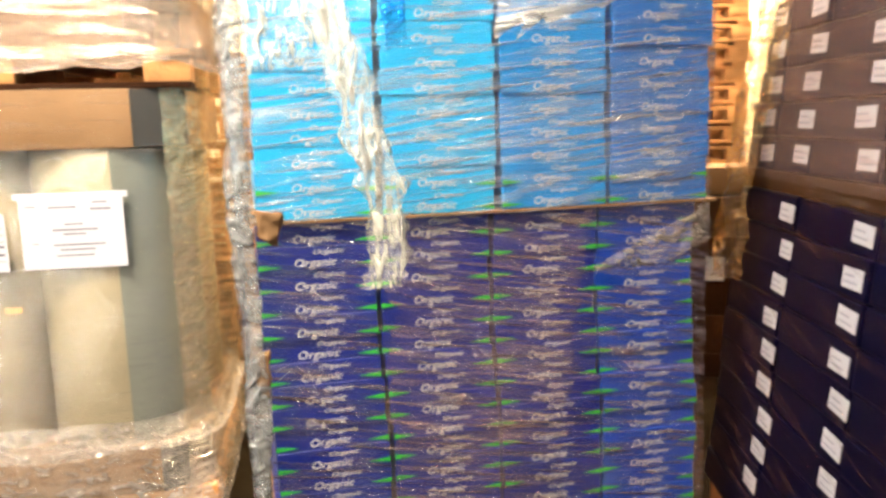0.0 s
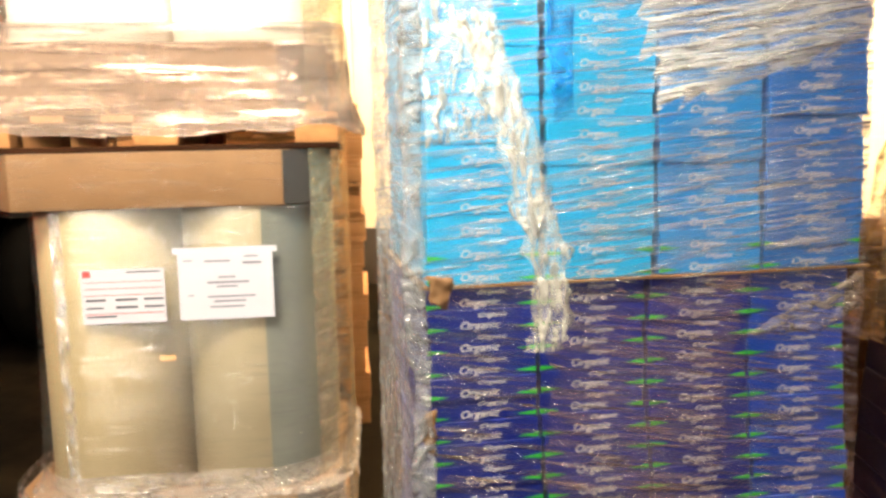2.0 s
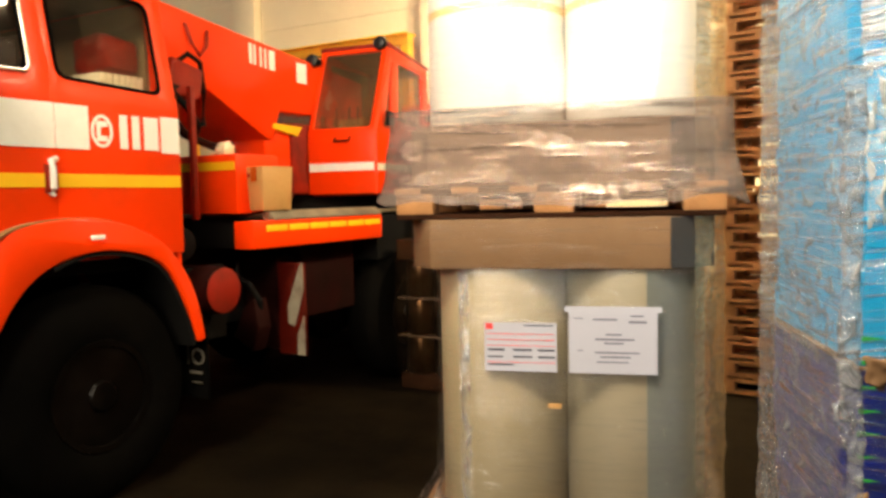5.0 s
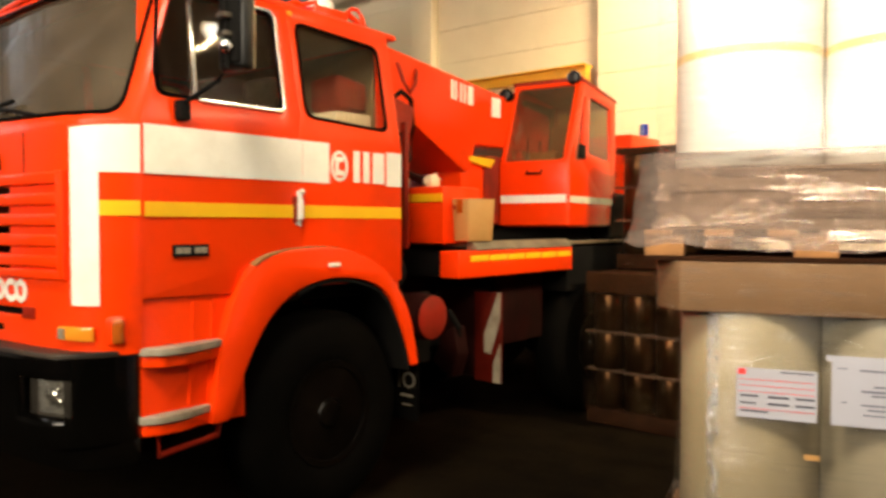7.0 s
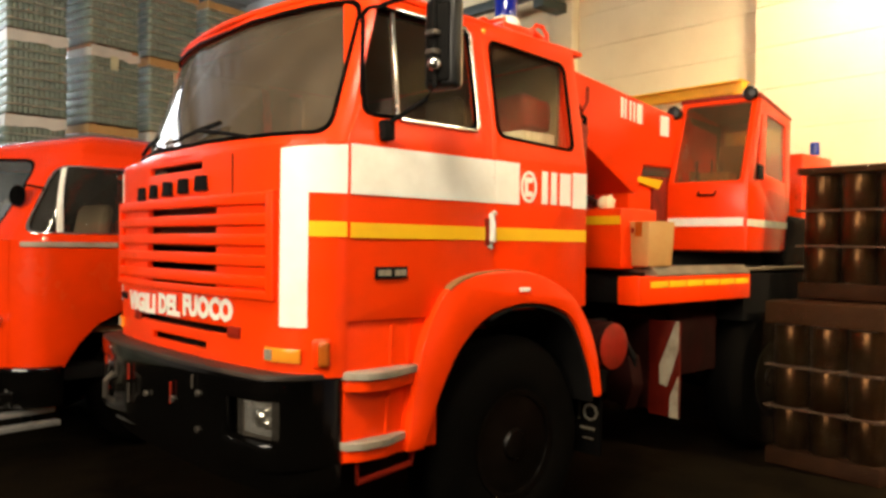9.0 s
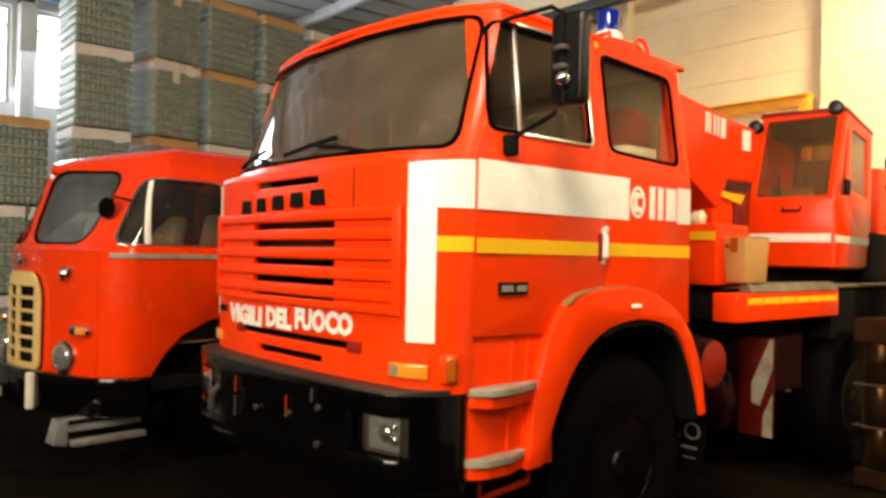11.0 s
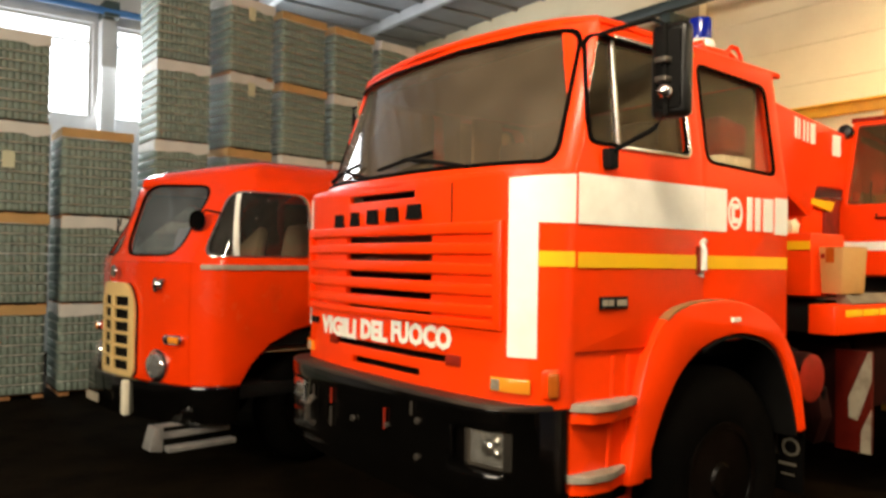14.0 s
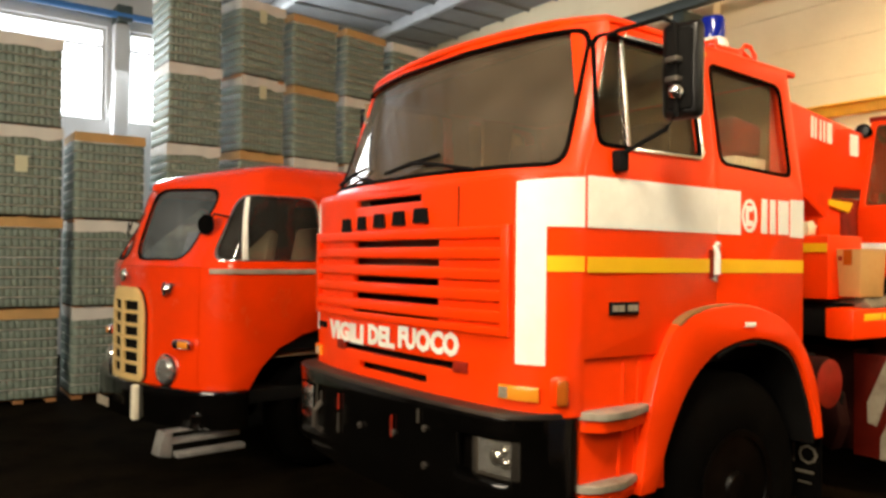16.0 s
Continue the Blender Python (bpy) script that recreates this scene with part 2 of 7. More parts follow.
# white diffuse streaks paint the reflected shine onto the film
FILM_SHINE = film("painted_shine_film", 0.35, 0.05, (2.0, 2.0, 34), 0.9, 0.2, (0.96, 0.97, 0.98), base=0.0, fold=0.9, tilt=8, streak=(0.38, 0.56), bend=0.6)
FILM_BROWN = film("brown_stretch_film", 0.09, 0.010, (5.0, 5.0, 9), 0.8, 0.15, (0.36, 0.22, 0.12), fold=0.035, streak=(0.56, 0.70))
FILM_DULL = film("dull_stretch_film", 0.10, 0.004, (1.0, 1.0, 24), 0.8, 0.2, (0.45, 0.38, 0.33), fold=0.06, streak=(0.56, 0.68))
FILM_PINK = film("pinkish_doubled_film", 0.22, 0.012, (1.6, 1.6, 44), 0.9, 0.12, (0.66, 0.46, 0.44), base=0.02, fold=0.42, tilt=-10, streak=(0.50, 0.68), bend=0.5)
FILM_FAN = film("fanned_doubled_film", 0.26, 0.004, (1.2, 1.2, 48), 0.9, 0.12, (0.86, 0.84, 0.82), base=0.0, fold=0.42, tilt=7, streak=(0.53, 0.67), bend=0.4)
BLUE_FILM = film("blue_film_strip", 0.25, 0.30, (3, 3, 3), 0.6, 0.2, (0.01, 0.22, 0.75), fold=0.35)
DUST = mat("tan_dust", (0.26, 0.13, 0.04), 0.9, vary=0.3, scale=12, bump=0.1)
FILM_CORNER = film("crumpled_corner_film", 0.22, 0.05, (9, 9, 9), 0.9, 0.12, (0.42, 0.44, 0.47), base=0.22, fold=0.42)
FILM_ROPE = film("white_bunched_film", 0.3, 0.10, (16, 16, 5), 0.9, 0.10, (0.95, 0.94, 0.88), base=0.11, fold=0.75)
# clear film tinted amber and gold, so the warm backlight sits in its colour
FILM_GOLD = film("amber_light_tint_film", 0.42, 0.008, (9, 9, 22), 0.6, 0.18, (1.0, 0.68, 0.32), base=0.06, floor=0.5, fold=0.55, tilt=12, streak=(0.52, 0.68))
FILM_SIDE = film("gold_light_tint_film", 0.36, 0.02, (7, 5, 24), 0.30, 0.24, (1.0, 0.80, 0.50), base=0.03, fold=0.26, tilt=14, streak=(0.46, 0.66), floor=0.9)
FILM_SKIRT = film("gathered_stretch_film", 0.30, 0.10, (7, 7, 16), 0.9, 0.10, (0.46, 0.41, 0.38), base=0.24, fold=0.50)
FILM_MILKY = film("bunched_stretch_film", 0.34, 0.16, (14, 14, 5), 1.0, 0.08, fold=0.6)
# stains over a near-black base that holds the shade on the concrete
FLOOR = mat("stained_shaded_floor", (0.0068, 0.0046, 0.0022), 0.9, vary=0.7, scale=1.6, bump=0.10, fine=18, dirt=(0.0012, 0.0009, 0.0006), dirt_amount=0.95, dirt_scale=1.7, spec=0.03)
WALL = mat("cream_concrete_panel", (0.74, 0.64, 0.44), 0.85, vary=0.06, scale=0.8, bump=0.06, fine=30, dirt=(0.55, 0.44, 0.27), dirt_amount=0.35, dirt_scale=0.7)
CEIL = mat("grey_roof_panel", (0.25, 0.255, 0.265), 0.8, vary=0.2, scale=2)
BEAM = mat("pale_roof_beam_paint", (0.36, 0.37, 0.38), 0.7, vary=0.15, scale=3)
# dark tone for the unseen walls, chosen to keep bounced light low
DARK_WALL = mat("bounce_damping_concrete", (0.06, 0.048, 0.034), 0.9, vary=0.2, scale=1.5, bump=0.1)
CONCRETE = mat("grey_concrete", (0.60, 0.59, 0.58), 0.85, vary=0.12, scale=2, bump=0.1)
DARK_BEAM = mat("dark_green_steel", (0.03, 0.045, 0.04), 0.5, vary=0.2)
YELLOW = mat("yellow_gantry_paint", (0.80, 0.38, 0.015), 0.45, vary=0.1, dirt=(0.35, 0.17, 0.03), dirt_amount=0.4)
BULB = glow("lamp_glass_glow", (1.0, 0.94, 0.80), 60.0)
OUTSIDE = glow("overcast_daylight", (0.93, 0.97, 1.0), 14.0)
GREEN_GLASS = mat("green_bottle_glass", (0.190, 0.238, 0.196), 0.45, vary=0.30, scale=4, bump=0.03, spec=0.3)
DIVIDER = mat("pale_layer_sheet", (0.74, 0.71, 0.60), 0.6, vary=0.45, scale=6)
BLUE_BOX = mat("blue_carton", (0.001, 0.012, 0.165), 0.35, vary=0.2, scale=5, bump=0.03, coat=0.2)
# one upper carton in three tones: the light's falloff is in the blue
CYAN_BOX = mat("lit_blue_carton", (0.002, 0.31, 0.62), 0.35, vary=0.15, scale=5, bump=0.03, coat=0.2)
MID_BLUE_BOX = mat("half_lit_blue_carton", (0.002, 0.19, 0.52), 0.35, vary=0.2, scale=5, bump=0.03, coat=0.2)
DEEP_BLUE_BOX = mat("shaded_blue_carton", (0.002, 0.12, 0.44), 0.35, vary=0.25, scale=5, bump=0.03, coat=0.2)
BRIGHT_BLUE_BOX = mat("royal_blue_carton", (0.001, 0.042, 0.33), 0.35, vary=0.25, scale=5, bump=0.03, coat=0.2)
GREEN_INK = mat("green_print", (0.018, 0.32, 0.035), 0.45, vary=0.1, bump=0)
WHITE_INK = mat("white_print", (0.52, 0.52, 0.54), 0.5, vary=0.05, bump=0)
PALE = mat("pale_worn_paint", (0.74, 0.68, 0.52), 0.7, vary=0.2, scale=8)
CREAM = mat("cream_enamel", (0.72, 0.50, 0.20), 0.4, vary=0.1, bump=0.03)


# ---- mesh helpers ----
def shell(name, bm, material, parent=None, label="", smooth=35):
    me = bpy.data.meshes.new(name)
    bm.normal_update()
    bm.to_mesh(me)
    bm.free()
    me.materials.append(material)
    me.shade_smooth()
    me.set_sharp_from_angle(angle=radians(smooth))
    ob = new(name, me)
    if parent:
        ob.parent = parent
    if label:
        ob["label"] = label
    return ob


def part(name, bm, material, parent, label="", smooth=35):
    return shell(name, bm, material, parent, label, smooth)


def thing(name, m, label, category, group="", kind=""):
    ob = new(name)
    ob.empty_display_size = 0.1
    ob.matrix_world = m
    return tagged(ob, label, category, group, kind)


def box(x0, x1, y0, y1, z0, z1, bev=0.0, seg=2, bm=None):
    own = bmesh.new()
    r = bmesh.ops.create_cube(own, size=1.0)
    for v in r["verts"]:
        v.co = Vector((x0 if v.co.x < 0 else x1, y0 if v.co.y < 0 else y1, z0 if v.co.z < 0 else z1))
    if bev:
        bmesh.ops.bevel(own, geom=own.edges[:], offset=bev, segments=seg, profile=0.5, affect="EDGES")
    return merge(bm, own)


def merge(bm, own):
    if bm is None:
        return own
    me = bpy.data.meshes.new("joined")
    own.to_mesh(me)
    own.free()
    bm.from_mesh(me)
    bpy.data.meshes.remove(me)
    return bm


def moved(bm, m):
    bmesh.ops.transform(bm, matrix=m, verts=bm.verts[:])
    return bm


def prism(pts, a, b, axis="x", bev=0.0, seg=2, bm=None):
    """A polygon drawn in the plane across the axis, pushed from a to b along it."""
    own = bmesh.new()

    def at(u, v, w):
        return {"x": (w, u, v), "y": (u, w, v), "z": (u, v, w)}[axis]

    lo = [own.verts.new(at(u, v, a)) for u, v in pts]
    hi = [own.verts.new(at(u, v, b)) for u, v in pts]
    own.faces.new(lo)
    own.faces.new(hi[::-1])
    for i in range(len(pts)):
        j = (i + 1) % len(pts)
        own.faces.new((lo[j], lo[i], hi[i], hi[j]))
    bmesh.ops.recalc_face_normals(own, faces=own.faces[:])
    if bev:
        bmesh.ops.bevel(own, geom=own.edges[:], offset=bev, segments=seg, profile=0.5, affect="EDGES")
    return merge(bm, own)


def lathe(profile, n=32, axis="z", bm=None):
    """Turns (radius, height) pairs round the axis."""
    own = bmesh.new()
    rings = []
    for r, h in profile:
        ring = []
        for i in range(n):
            a = 2 * math.pi * i / n
            ring.append(own.verts.new((r * math.cos(a), r * math.sin(a), h)))
        rings.append(ring)
    for p, q in zip(rings, rings[1:]):
        for i in range(n):
            j = (i + 1) % n
            own.faces.new((p[i], p[j], q[j], q[i]))
    if profile[0][0] > 1e-4:
        own.faces.new(rings[0][::-1])
    if profile[-1][0] > 1e-4:
        own.faces.new(rings[-1])
    bmesh.ops.remove_doubles(own, verts=own.verts[:], dist=1e-5)
    bmesh.ops.recalc_face_normals(own, faces=own.faces[:])
    if axis == "x":
        moved(own, pose(0, 0, 0, 0, 90, 0))
    elif axis == "y":
        moved(own, pose(0, 0, 0, -90, 0, 0))
    return merge(bm, own)


def tube(pts, r, n=8, bm=None):
    """A round bar along a line of points."""
    own = bmesh.new()
    pts = [Vector(p) for p in pts]
    rings = []
    for i, p in enumerate(pts):
        d = (pts[min(i + 1, len(pts) - 1)] - pts[max(i - 1, 0)]).normalized()
        side = d.cross(Vector((0, 0, 1)) if abs(d.z) < 0.9 else Vector((1, 0, 0))).normalized()
        up = side.cross(d)
        rings.append([own.verts.new(p + r * (math.cos(2 * math.pi * k / n) * side + math.sin(2 * math.pi * k / n) * up)) for k in range(n)])
    for p, q in zip(rings, rings[1:]):
        for k in range(n):
            own.faces.new((p[k], p[(k + 1) % n], q[(k + 1) % n], q[k]))
    own.faces.new(rings[0][::-1])
    own.faces.new(rings[-1])
    bmesh.ops.recalc_face_normals(own, faces=own.faces[:])
    return merge(bm, own)


def rounded(x0, x1, y0, y1, r, n=5):
    """A rectangle with round corners, as points."""
    out = []
    for cx, cy, a in ((x1 - r, y1 - r, 0), (x0 + r, y1 - r, 90), (x0 + r, y0 + r, 180), (x1 - r, y0 + r, 270)):
        out += [(cx + r * math.cos(radians(a + 90 * k / n)), cy + r * math.sin(radians(a + 90 * k / n))) for k in range(n + 1)]
    return out


def round_poly(pts, r, n=4):
    """A polygon whose corners are rounded by about r."""
    out = []
    for i, p in enumerate(pts):
        p, a, b = Vector(p), Vector(pts[i - 1]), Vector(pts[(i + 1) % len(pts)])
        q0, q1 = p + (a - p).normalized() * r, p + (b - p).normalized() * r
        for k in range(n + 1):
            t = k / n
            out.append(tuple((1 - t) ** 2 * q0 + 2 * t * (1 - t) * p + t * t * q1))
    return out


def sheet(outline, holes=(), thick=0.02, bev=0.0):
    """A flat plate in x and z (drawn as pairs), with holes, that is as thick as given along y."""
    cu = bpy.data.curves.new("plate", "CURVE")
    cu.dimensions, cu.fill_mode, cu.extrude, cu.bevel_depth, cu.bevel_resolution = "2D", "BOTH", max(thick / 2 - bev, 1e-4), bev, 1
    for pts in (outline, *holes):
        sp = cu.splines.new("POLY")
        sp.points.add(len(pts) - 1)
        for q, (x, z) in zip(sp.points, pts):
            q.co = (x, z, 0, 1)
        sp.use_cyclic_u = True
    return from_curve(cu)


def from_curve(cu):
    ob = new("plate", cu)
    me = bpy.data.meshes.new_from_object(ob.evaluated_get(bpy.context.evaluated_depsgraph_get()))
    bm = bmesh.new()
    bm.from_mesh(me)
    bmesh.ops.remove_doubles(bm, verts=bm.verts[:], dist=1e-5)
    moved(bm, pose(0, 0, 0, 90))
    bpy.data.objects.remove(ob)
    bpy.data.curves.remove(cu)
    bpy.data.meshes.remove(me)
    return bm


def letters(text, height, depth=0.004, width=None, align="CENTER", shear=0.0, bold=0.0):
    """Words in the x and z plane that face -y, their foot at z = 0."""
    cu = bpy.data.curves.new("words", "FONT")
    cu.body, cu.size, cu.extrude, cu.align_x, cu.resolution_u, cu.shear = text, height / 0.69, depth / 2, align, 2, shear
    cu.offset = bold
    bm = from_curve(cu)
    if width:
        xs = [v.co.x for v in bm.verts]
        k = width / (max(xs) - min(xs))
        bmesh.ops.scale(bm, vec=(k, 1, 1), verts=bm.verts[:])
    return bm


# ---- the hall ----
FZ = -0.06
WX0, WX1, WY0, WY1, WZ = -11.0, 9.0, -9.0, 7.6, 6.35
tagged(shell("floor", box(WX0 - 0.3, WX1 + 0.3, WY0 - 0.3, WY1 + 0.3, FZ - 0.25, FZ), FLOOR), "stained concrete warehouse floor with shade in its near-black colour", "floor", kind="structure")
tagged(shell("ceiling", box(WX0 - 0.3, WX1 + 0.3, WY0 - 0.3, WY1 + 0.3, WZ, WZ + 0.2), CEIL), "grey ribbed roof panels over the hall", "ceiling", kind="structure")
wall_n = tagged(shell("wall_north", box(WX0 - 0.3, WX1 + 0.3, WY1 + 0.05, WY1 + 0.3, FZ, WZ), WALL), "cream concrete panel wall with grooves", "wall", kind="structure")
# the high opening is added to let the south fill light in
wall_s = tagged(shell("wall_south", moved(sheet([(WX0 - 0.3, FZ), (WX1 + 0.3, FZ), (WX1 + 0.3, WZ), (WX0 - 0.3, WZ)], [[(-1.4, 3.3), (5.8, 3.3), (5.8, 5.9), (-1.4, 5.9)]], 0.3), pose(0, WY0 - 0.15, 0)), DARK_WALL), "unseen dark wall with an opening added for the south fill light", "wall", kind="structure")
# an unseen wall behind the camera, added to keep south light off the pallets
wall_p = tagged(shell("wall_light_block", box(3.7, WX1, -3.25, -3.05, FZ, WZ), DARK_WALL), "unseen dark wall added to block light from the pallets", "wall", kind="structure")
wall_e = tagged(shell("wall_east", box(WX1, WX1 + 0.3, WY0, WY1 + 0.05, FZ, WZ), DARK_WALL), "unseen side wall, dark to keep bounced light low", "wall", kind="structure")
WIN_Z0, WIN_Z1 = 3.95, 5.6
wall_w = tagged(shell("wall_west", moved(sheet([(WY0, FZ), (WY1 + 0.05, FZ), (WY1 + 0.05, WZ), (WY0, WZ)], [[(a, WIN_Z0), (b, WIN_Z0), (b, WIN_Z1), (a, WIN_Z1)] for a, b in ((-6.6, -2.95), (-2.75, 0.88), (1.26, 4.9))], 0.3), pose(WX0 - 0.15, 0, 0, 0, 0, 90)), CONCRETE), "grey concrete wall with large high windows", "wall", kind="structure")
tagged(shell("backdrop", box(WX0 - 3.0, WX0 - 2.9, WY0 - 4, WY1 + 4, -1.0, 12.0), OUTSIDE), "bright overcast daylight outside the windows", "backdrop", kind="structure")


# ---- curved cab skins ----
class Skin:
    """The plan of a cab, bent round its front; s runs from the middle of the front round to the side."""

    def __init__(self, plan, back, belt, lean, tuck, rise, vee=0.0):
        self.back, self.belt, self.lean, self.tuck, self.rise, self.vee = back, belt, lean, tuck, rise, vee
        pts = [Vector(p) for p in plan] + [Vector((plan[-1][0], back))]
        self.pts, self.at = pts, [0.0]
        for a, b in zip(pts, pts[1:]):
            self.at.append(self.at[-1] + (b - a).length)

    def flat(self, s):
        q = min(max(abs(s), 0.0), self.at[-1] - 1e-6)
        for i in range(len(self.at) - 1):
            if q <= self.at[i + 1]:
                break
        a, b = self.pts[i], self.pts[i + 1]
        p = a.lerp(b, (q - self.at[i]) / (self.at[i + 1] - self.at[i]))
        d = (b - a).normalized()
        n = Vector((d.y, -d.x))
        sign = -1 if s < 0 else 1
        return Vector((sign * p.x, p.y)), Vector((sign * n.x, n.y))

    def k(self, z):
        return max(0.0, (z - self.belt) / self.rise)

    def __call__(self, s, z, d=0.0):
        p, n = self.flat(s)
        k = self.k(z)
        p = p + n * d
        return Vector((p.x * (1 - self.tuck * k), p.y + self.lean * k * (self.back - p.y) / self.back + self.vee * min(k, 1.0) * abs(p.x) * max(0.0, 1.0 - (p.y + 0.18) / 0.6), z))

    def s_side(self, y, z=0.0):
        """s at which the side reaches y at the height z."""
        k = self.k(z)
        y0 = (y - self.lean * k) / (1 - self.lean * k / self.back)
        return self.at[-1] - (self.back - y0)

    def s_front(self, x):
        for i, p in enumerate(self.pts):
            if p.x >= x:
                a = self.pts[i - 1]
                return self.at[i - 1] + (x - a.x) / (p.x - a.x) * (self.at[i] - self.at[i - 1])
        return self.at[-1]

    def wrap(self, bm, step=0.05, zs=()):
        """Bends a sheet, drawn in s and z, onto the skin."""
        lo, hi = min(v.co.x for v in bm.verts), max(v.co.x for v in bm.verts)
        cuts = [c for a in self.at[1:-1] for c in (a, -a) if lo + 0.005 < c < hi - 0.005]
        for c in cuts:
            bmesh.ops.bisect_plane(bm, geom=bm.verts[:] + bm.edges[:] + bm.faces[:], plane_co=(c, 0, 0), plane_no=(1, 0, 0))
        for z in (self.belt, *zs):
            bmesh.ops.bisect_plane(bm, geom=bm.verts[:] + bm.edges[:] + bm.faces[:], plane_co=(0, 0, z), plane_no=(0, 0, 1))
        for v in bm.verts:
            v.co = self(v.co.x, v.co.z, -v.co.y)
        return bm

    def side(self, pts):
        return [(self.s_side(y, z), z) for y, z in pts]


def bezier(a, c, b, n):
    a, b, c = Vector(a), Vector(b), Vector(c)
    return [tuple((1 - k / n) ** 2 * a + 2 * (k / n) * (1 - k / n) * c + (k / n) ** 2 * b) for k in range(n + 1)]


def smooth(pts, n=4):
    """A flowing line through the points."""
    out = []
    for i in range(len(pts) - 1):
        p0, p1, p2, p3 = (Vector(pts[max(0, min(len(pts) - 1, i + j))]) for j in (-1, 0, 1, 2))
        for k in range(n):
            t = k / n
            out.append(tuple(0.5 * (2 * p1 + (p2 - p0) * t + (2 * p0 - 5 * p1 + 4 * p2 - p3) * t * t + (3 * p1 - p0 - 3 * p2 + p3) * t ** 3)))
    out.append(tuple(pts[-1]))
    return out


def mirrored(pts):
    return [(-x, z) for x, z in pts]


def wheel(parent, x, y, z, r, rim_r, side=1, width=0.28):
    """A lorry wheel that faces the given side: tyre, rim, hub and nuts."""
    w = part("wheel", lathe([(rim_r - 0.02, -width), (rim_r + 0.02, -width + 0.01), (r - 0.06, -width), (r - 0.012, -width + 0.05), (r, -width + 0.08), (r, -0.08), (r - 0.015, -0.045), (r - 0.07, 0.0), (rim_r + 0.06, 0.012), (rim_r + 0.015, -0.005), (rim_r - 0.02, -0.02)], 48), RUBBER, parent, "worn black tyre wheel")
    w.matrix_local = pose(x, y, z, 0, 90 if side > 0 else -90, 0)
    bm = lathe([(rim_r + 0.012, -0.012), (rim_r + 0.01, 0.004), (rim_r - 0.02, 0.0), (rim_r - 0.03, -0.07), (rim_r - 0.055, -0.15), (0.185, -0.12), (0.165, -0.07), (0.090, -0.06), (0.082, -0.01), (0.070, 0.005), (0.0, 0.01)], 40)
    rim = part("rim", bm, DARK_RIM, w, "dusty dark steel rim")
    for i in range(8):
        a = 2 * math.pi * (i + 0.5) / 8
        part("hand_hole", moved(lathe([(0.0, 0.0), (0.024, 0.0), (0.026, -0.006)], 12), pose((rim_r - 0.066) * math.cos(a), (rim_r - 0.066) * math.sin(a), -0.143)), DARK, rim, "dark hand hole in the rim")
    for i in range(10):
        a = 2 * math.pi * i / 10
        part("wheel_nut", moved(lathe([(0.021, -0.075), (0.021, -0.028), (0.014, -0.016), (0.0, -0.014)], 6), pose(0.130 * math.cos(a), 0.130 * math.sin(a), 0)), NUT, rim)
    return w


NUT = mat("worn_steel_nut", (0.10, 0.085, 0.07), 0.4, 0.6, vary=0.3)
DUSTY_BLACK = mat("dusty_black_paint", (0.020, 0.014, 0.009), 0.5, vary=0.5, scale=6, bump=0.08, dirt=(0.07, 0.045, 0.025), dirt_amount=0.6, dirt_scale=3)
DECK = mat("dusty_deck_plate", (0.15, 0.115, 0.07), 0.7, 0.1, vary=0.35, scale=9, bump=0.25, dirt=(0.07, 0.045, 0.025), dirt_amount=0.6)
# plate red and chevron white dimmed by the deck's shade, with dirt on top
PLATE_RED = mat("shaded_plate_red", (0.085, 0.005, 0.0015), 0.6, vary=0.3, dirt=(0.03, 0.008, 0.003), dirt_amount=0.7, spec=0.1)
CHEVRON = mat("shaded_dirty_chevron", (0.32, 0.27, 0.19), 0.7, vary=0.3, scale=6, dirt=(0.10, 0.06, 0.035), dirt_amount=0.8, dirt_scale=5)
TANK_RED = mat("faded_tank_red", (0.26, 0.012, 0.003), 0.55, vary=0.25, scale=6, dirt=(0.10, 0.02, 0.005), dirt_amount=0.6, dirt_scale=5, spec=0.2)
FLAP_INK = mat("worn_grey_print", (0.10, 0.085, 0.06), 0.8, vary=0.3)
SEAT_BROWN = mat("brown_vinyl", (0.20, 0.11, 0.045), 0.6, vary=0.2)
DECK_Y = 2.49
DARK_RIM = mat("dusty_dark_rim", (0.0018, 0.0013, 0.0010), 0.28, 0.0, vary=0.4, scale=8, bump=0.08, dirt=(0.008, 0.005, 0.0035), dirt_amount=0.4, spec=0.15)
# red darkened almost to black: the shade below the deck is in the colour
SHADED_RED = mat("shaded_red_steel", (0.014, 0.0018, 0.001), 0.7, vary=0.4, scale=5, dirt=(0.008, 0.004, 0.002), dirt_amount=0.8, spec=0.1)
WHITE_METAL = mat("bright_worn_metal", (0.80, 0.77, 0.70), 0.3, 0.3, vary=0.1)
SEAT = mat("dark_seat_cloth", (0.06, 0.05, 0.045), 0.9, vary=0.3, bump=0.1)
INSIDE = mat("beige_cab_lining", (0.24, 0.18, 0.105), 0.8, vary=0.2)
TAN_PLASTIC = mat("tan_plastic", (0.50, 0.27, 0.085), 0.5, vary=0.2, dirt=(0.35, 0.14, 0.04), dirt_amount=0.5, dirt_scale=6)
CREAM_PLASTIC = mat("cream_plastic", (0.72, 0.60, 0.38), 0.5, vary=0.12)


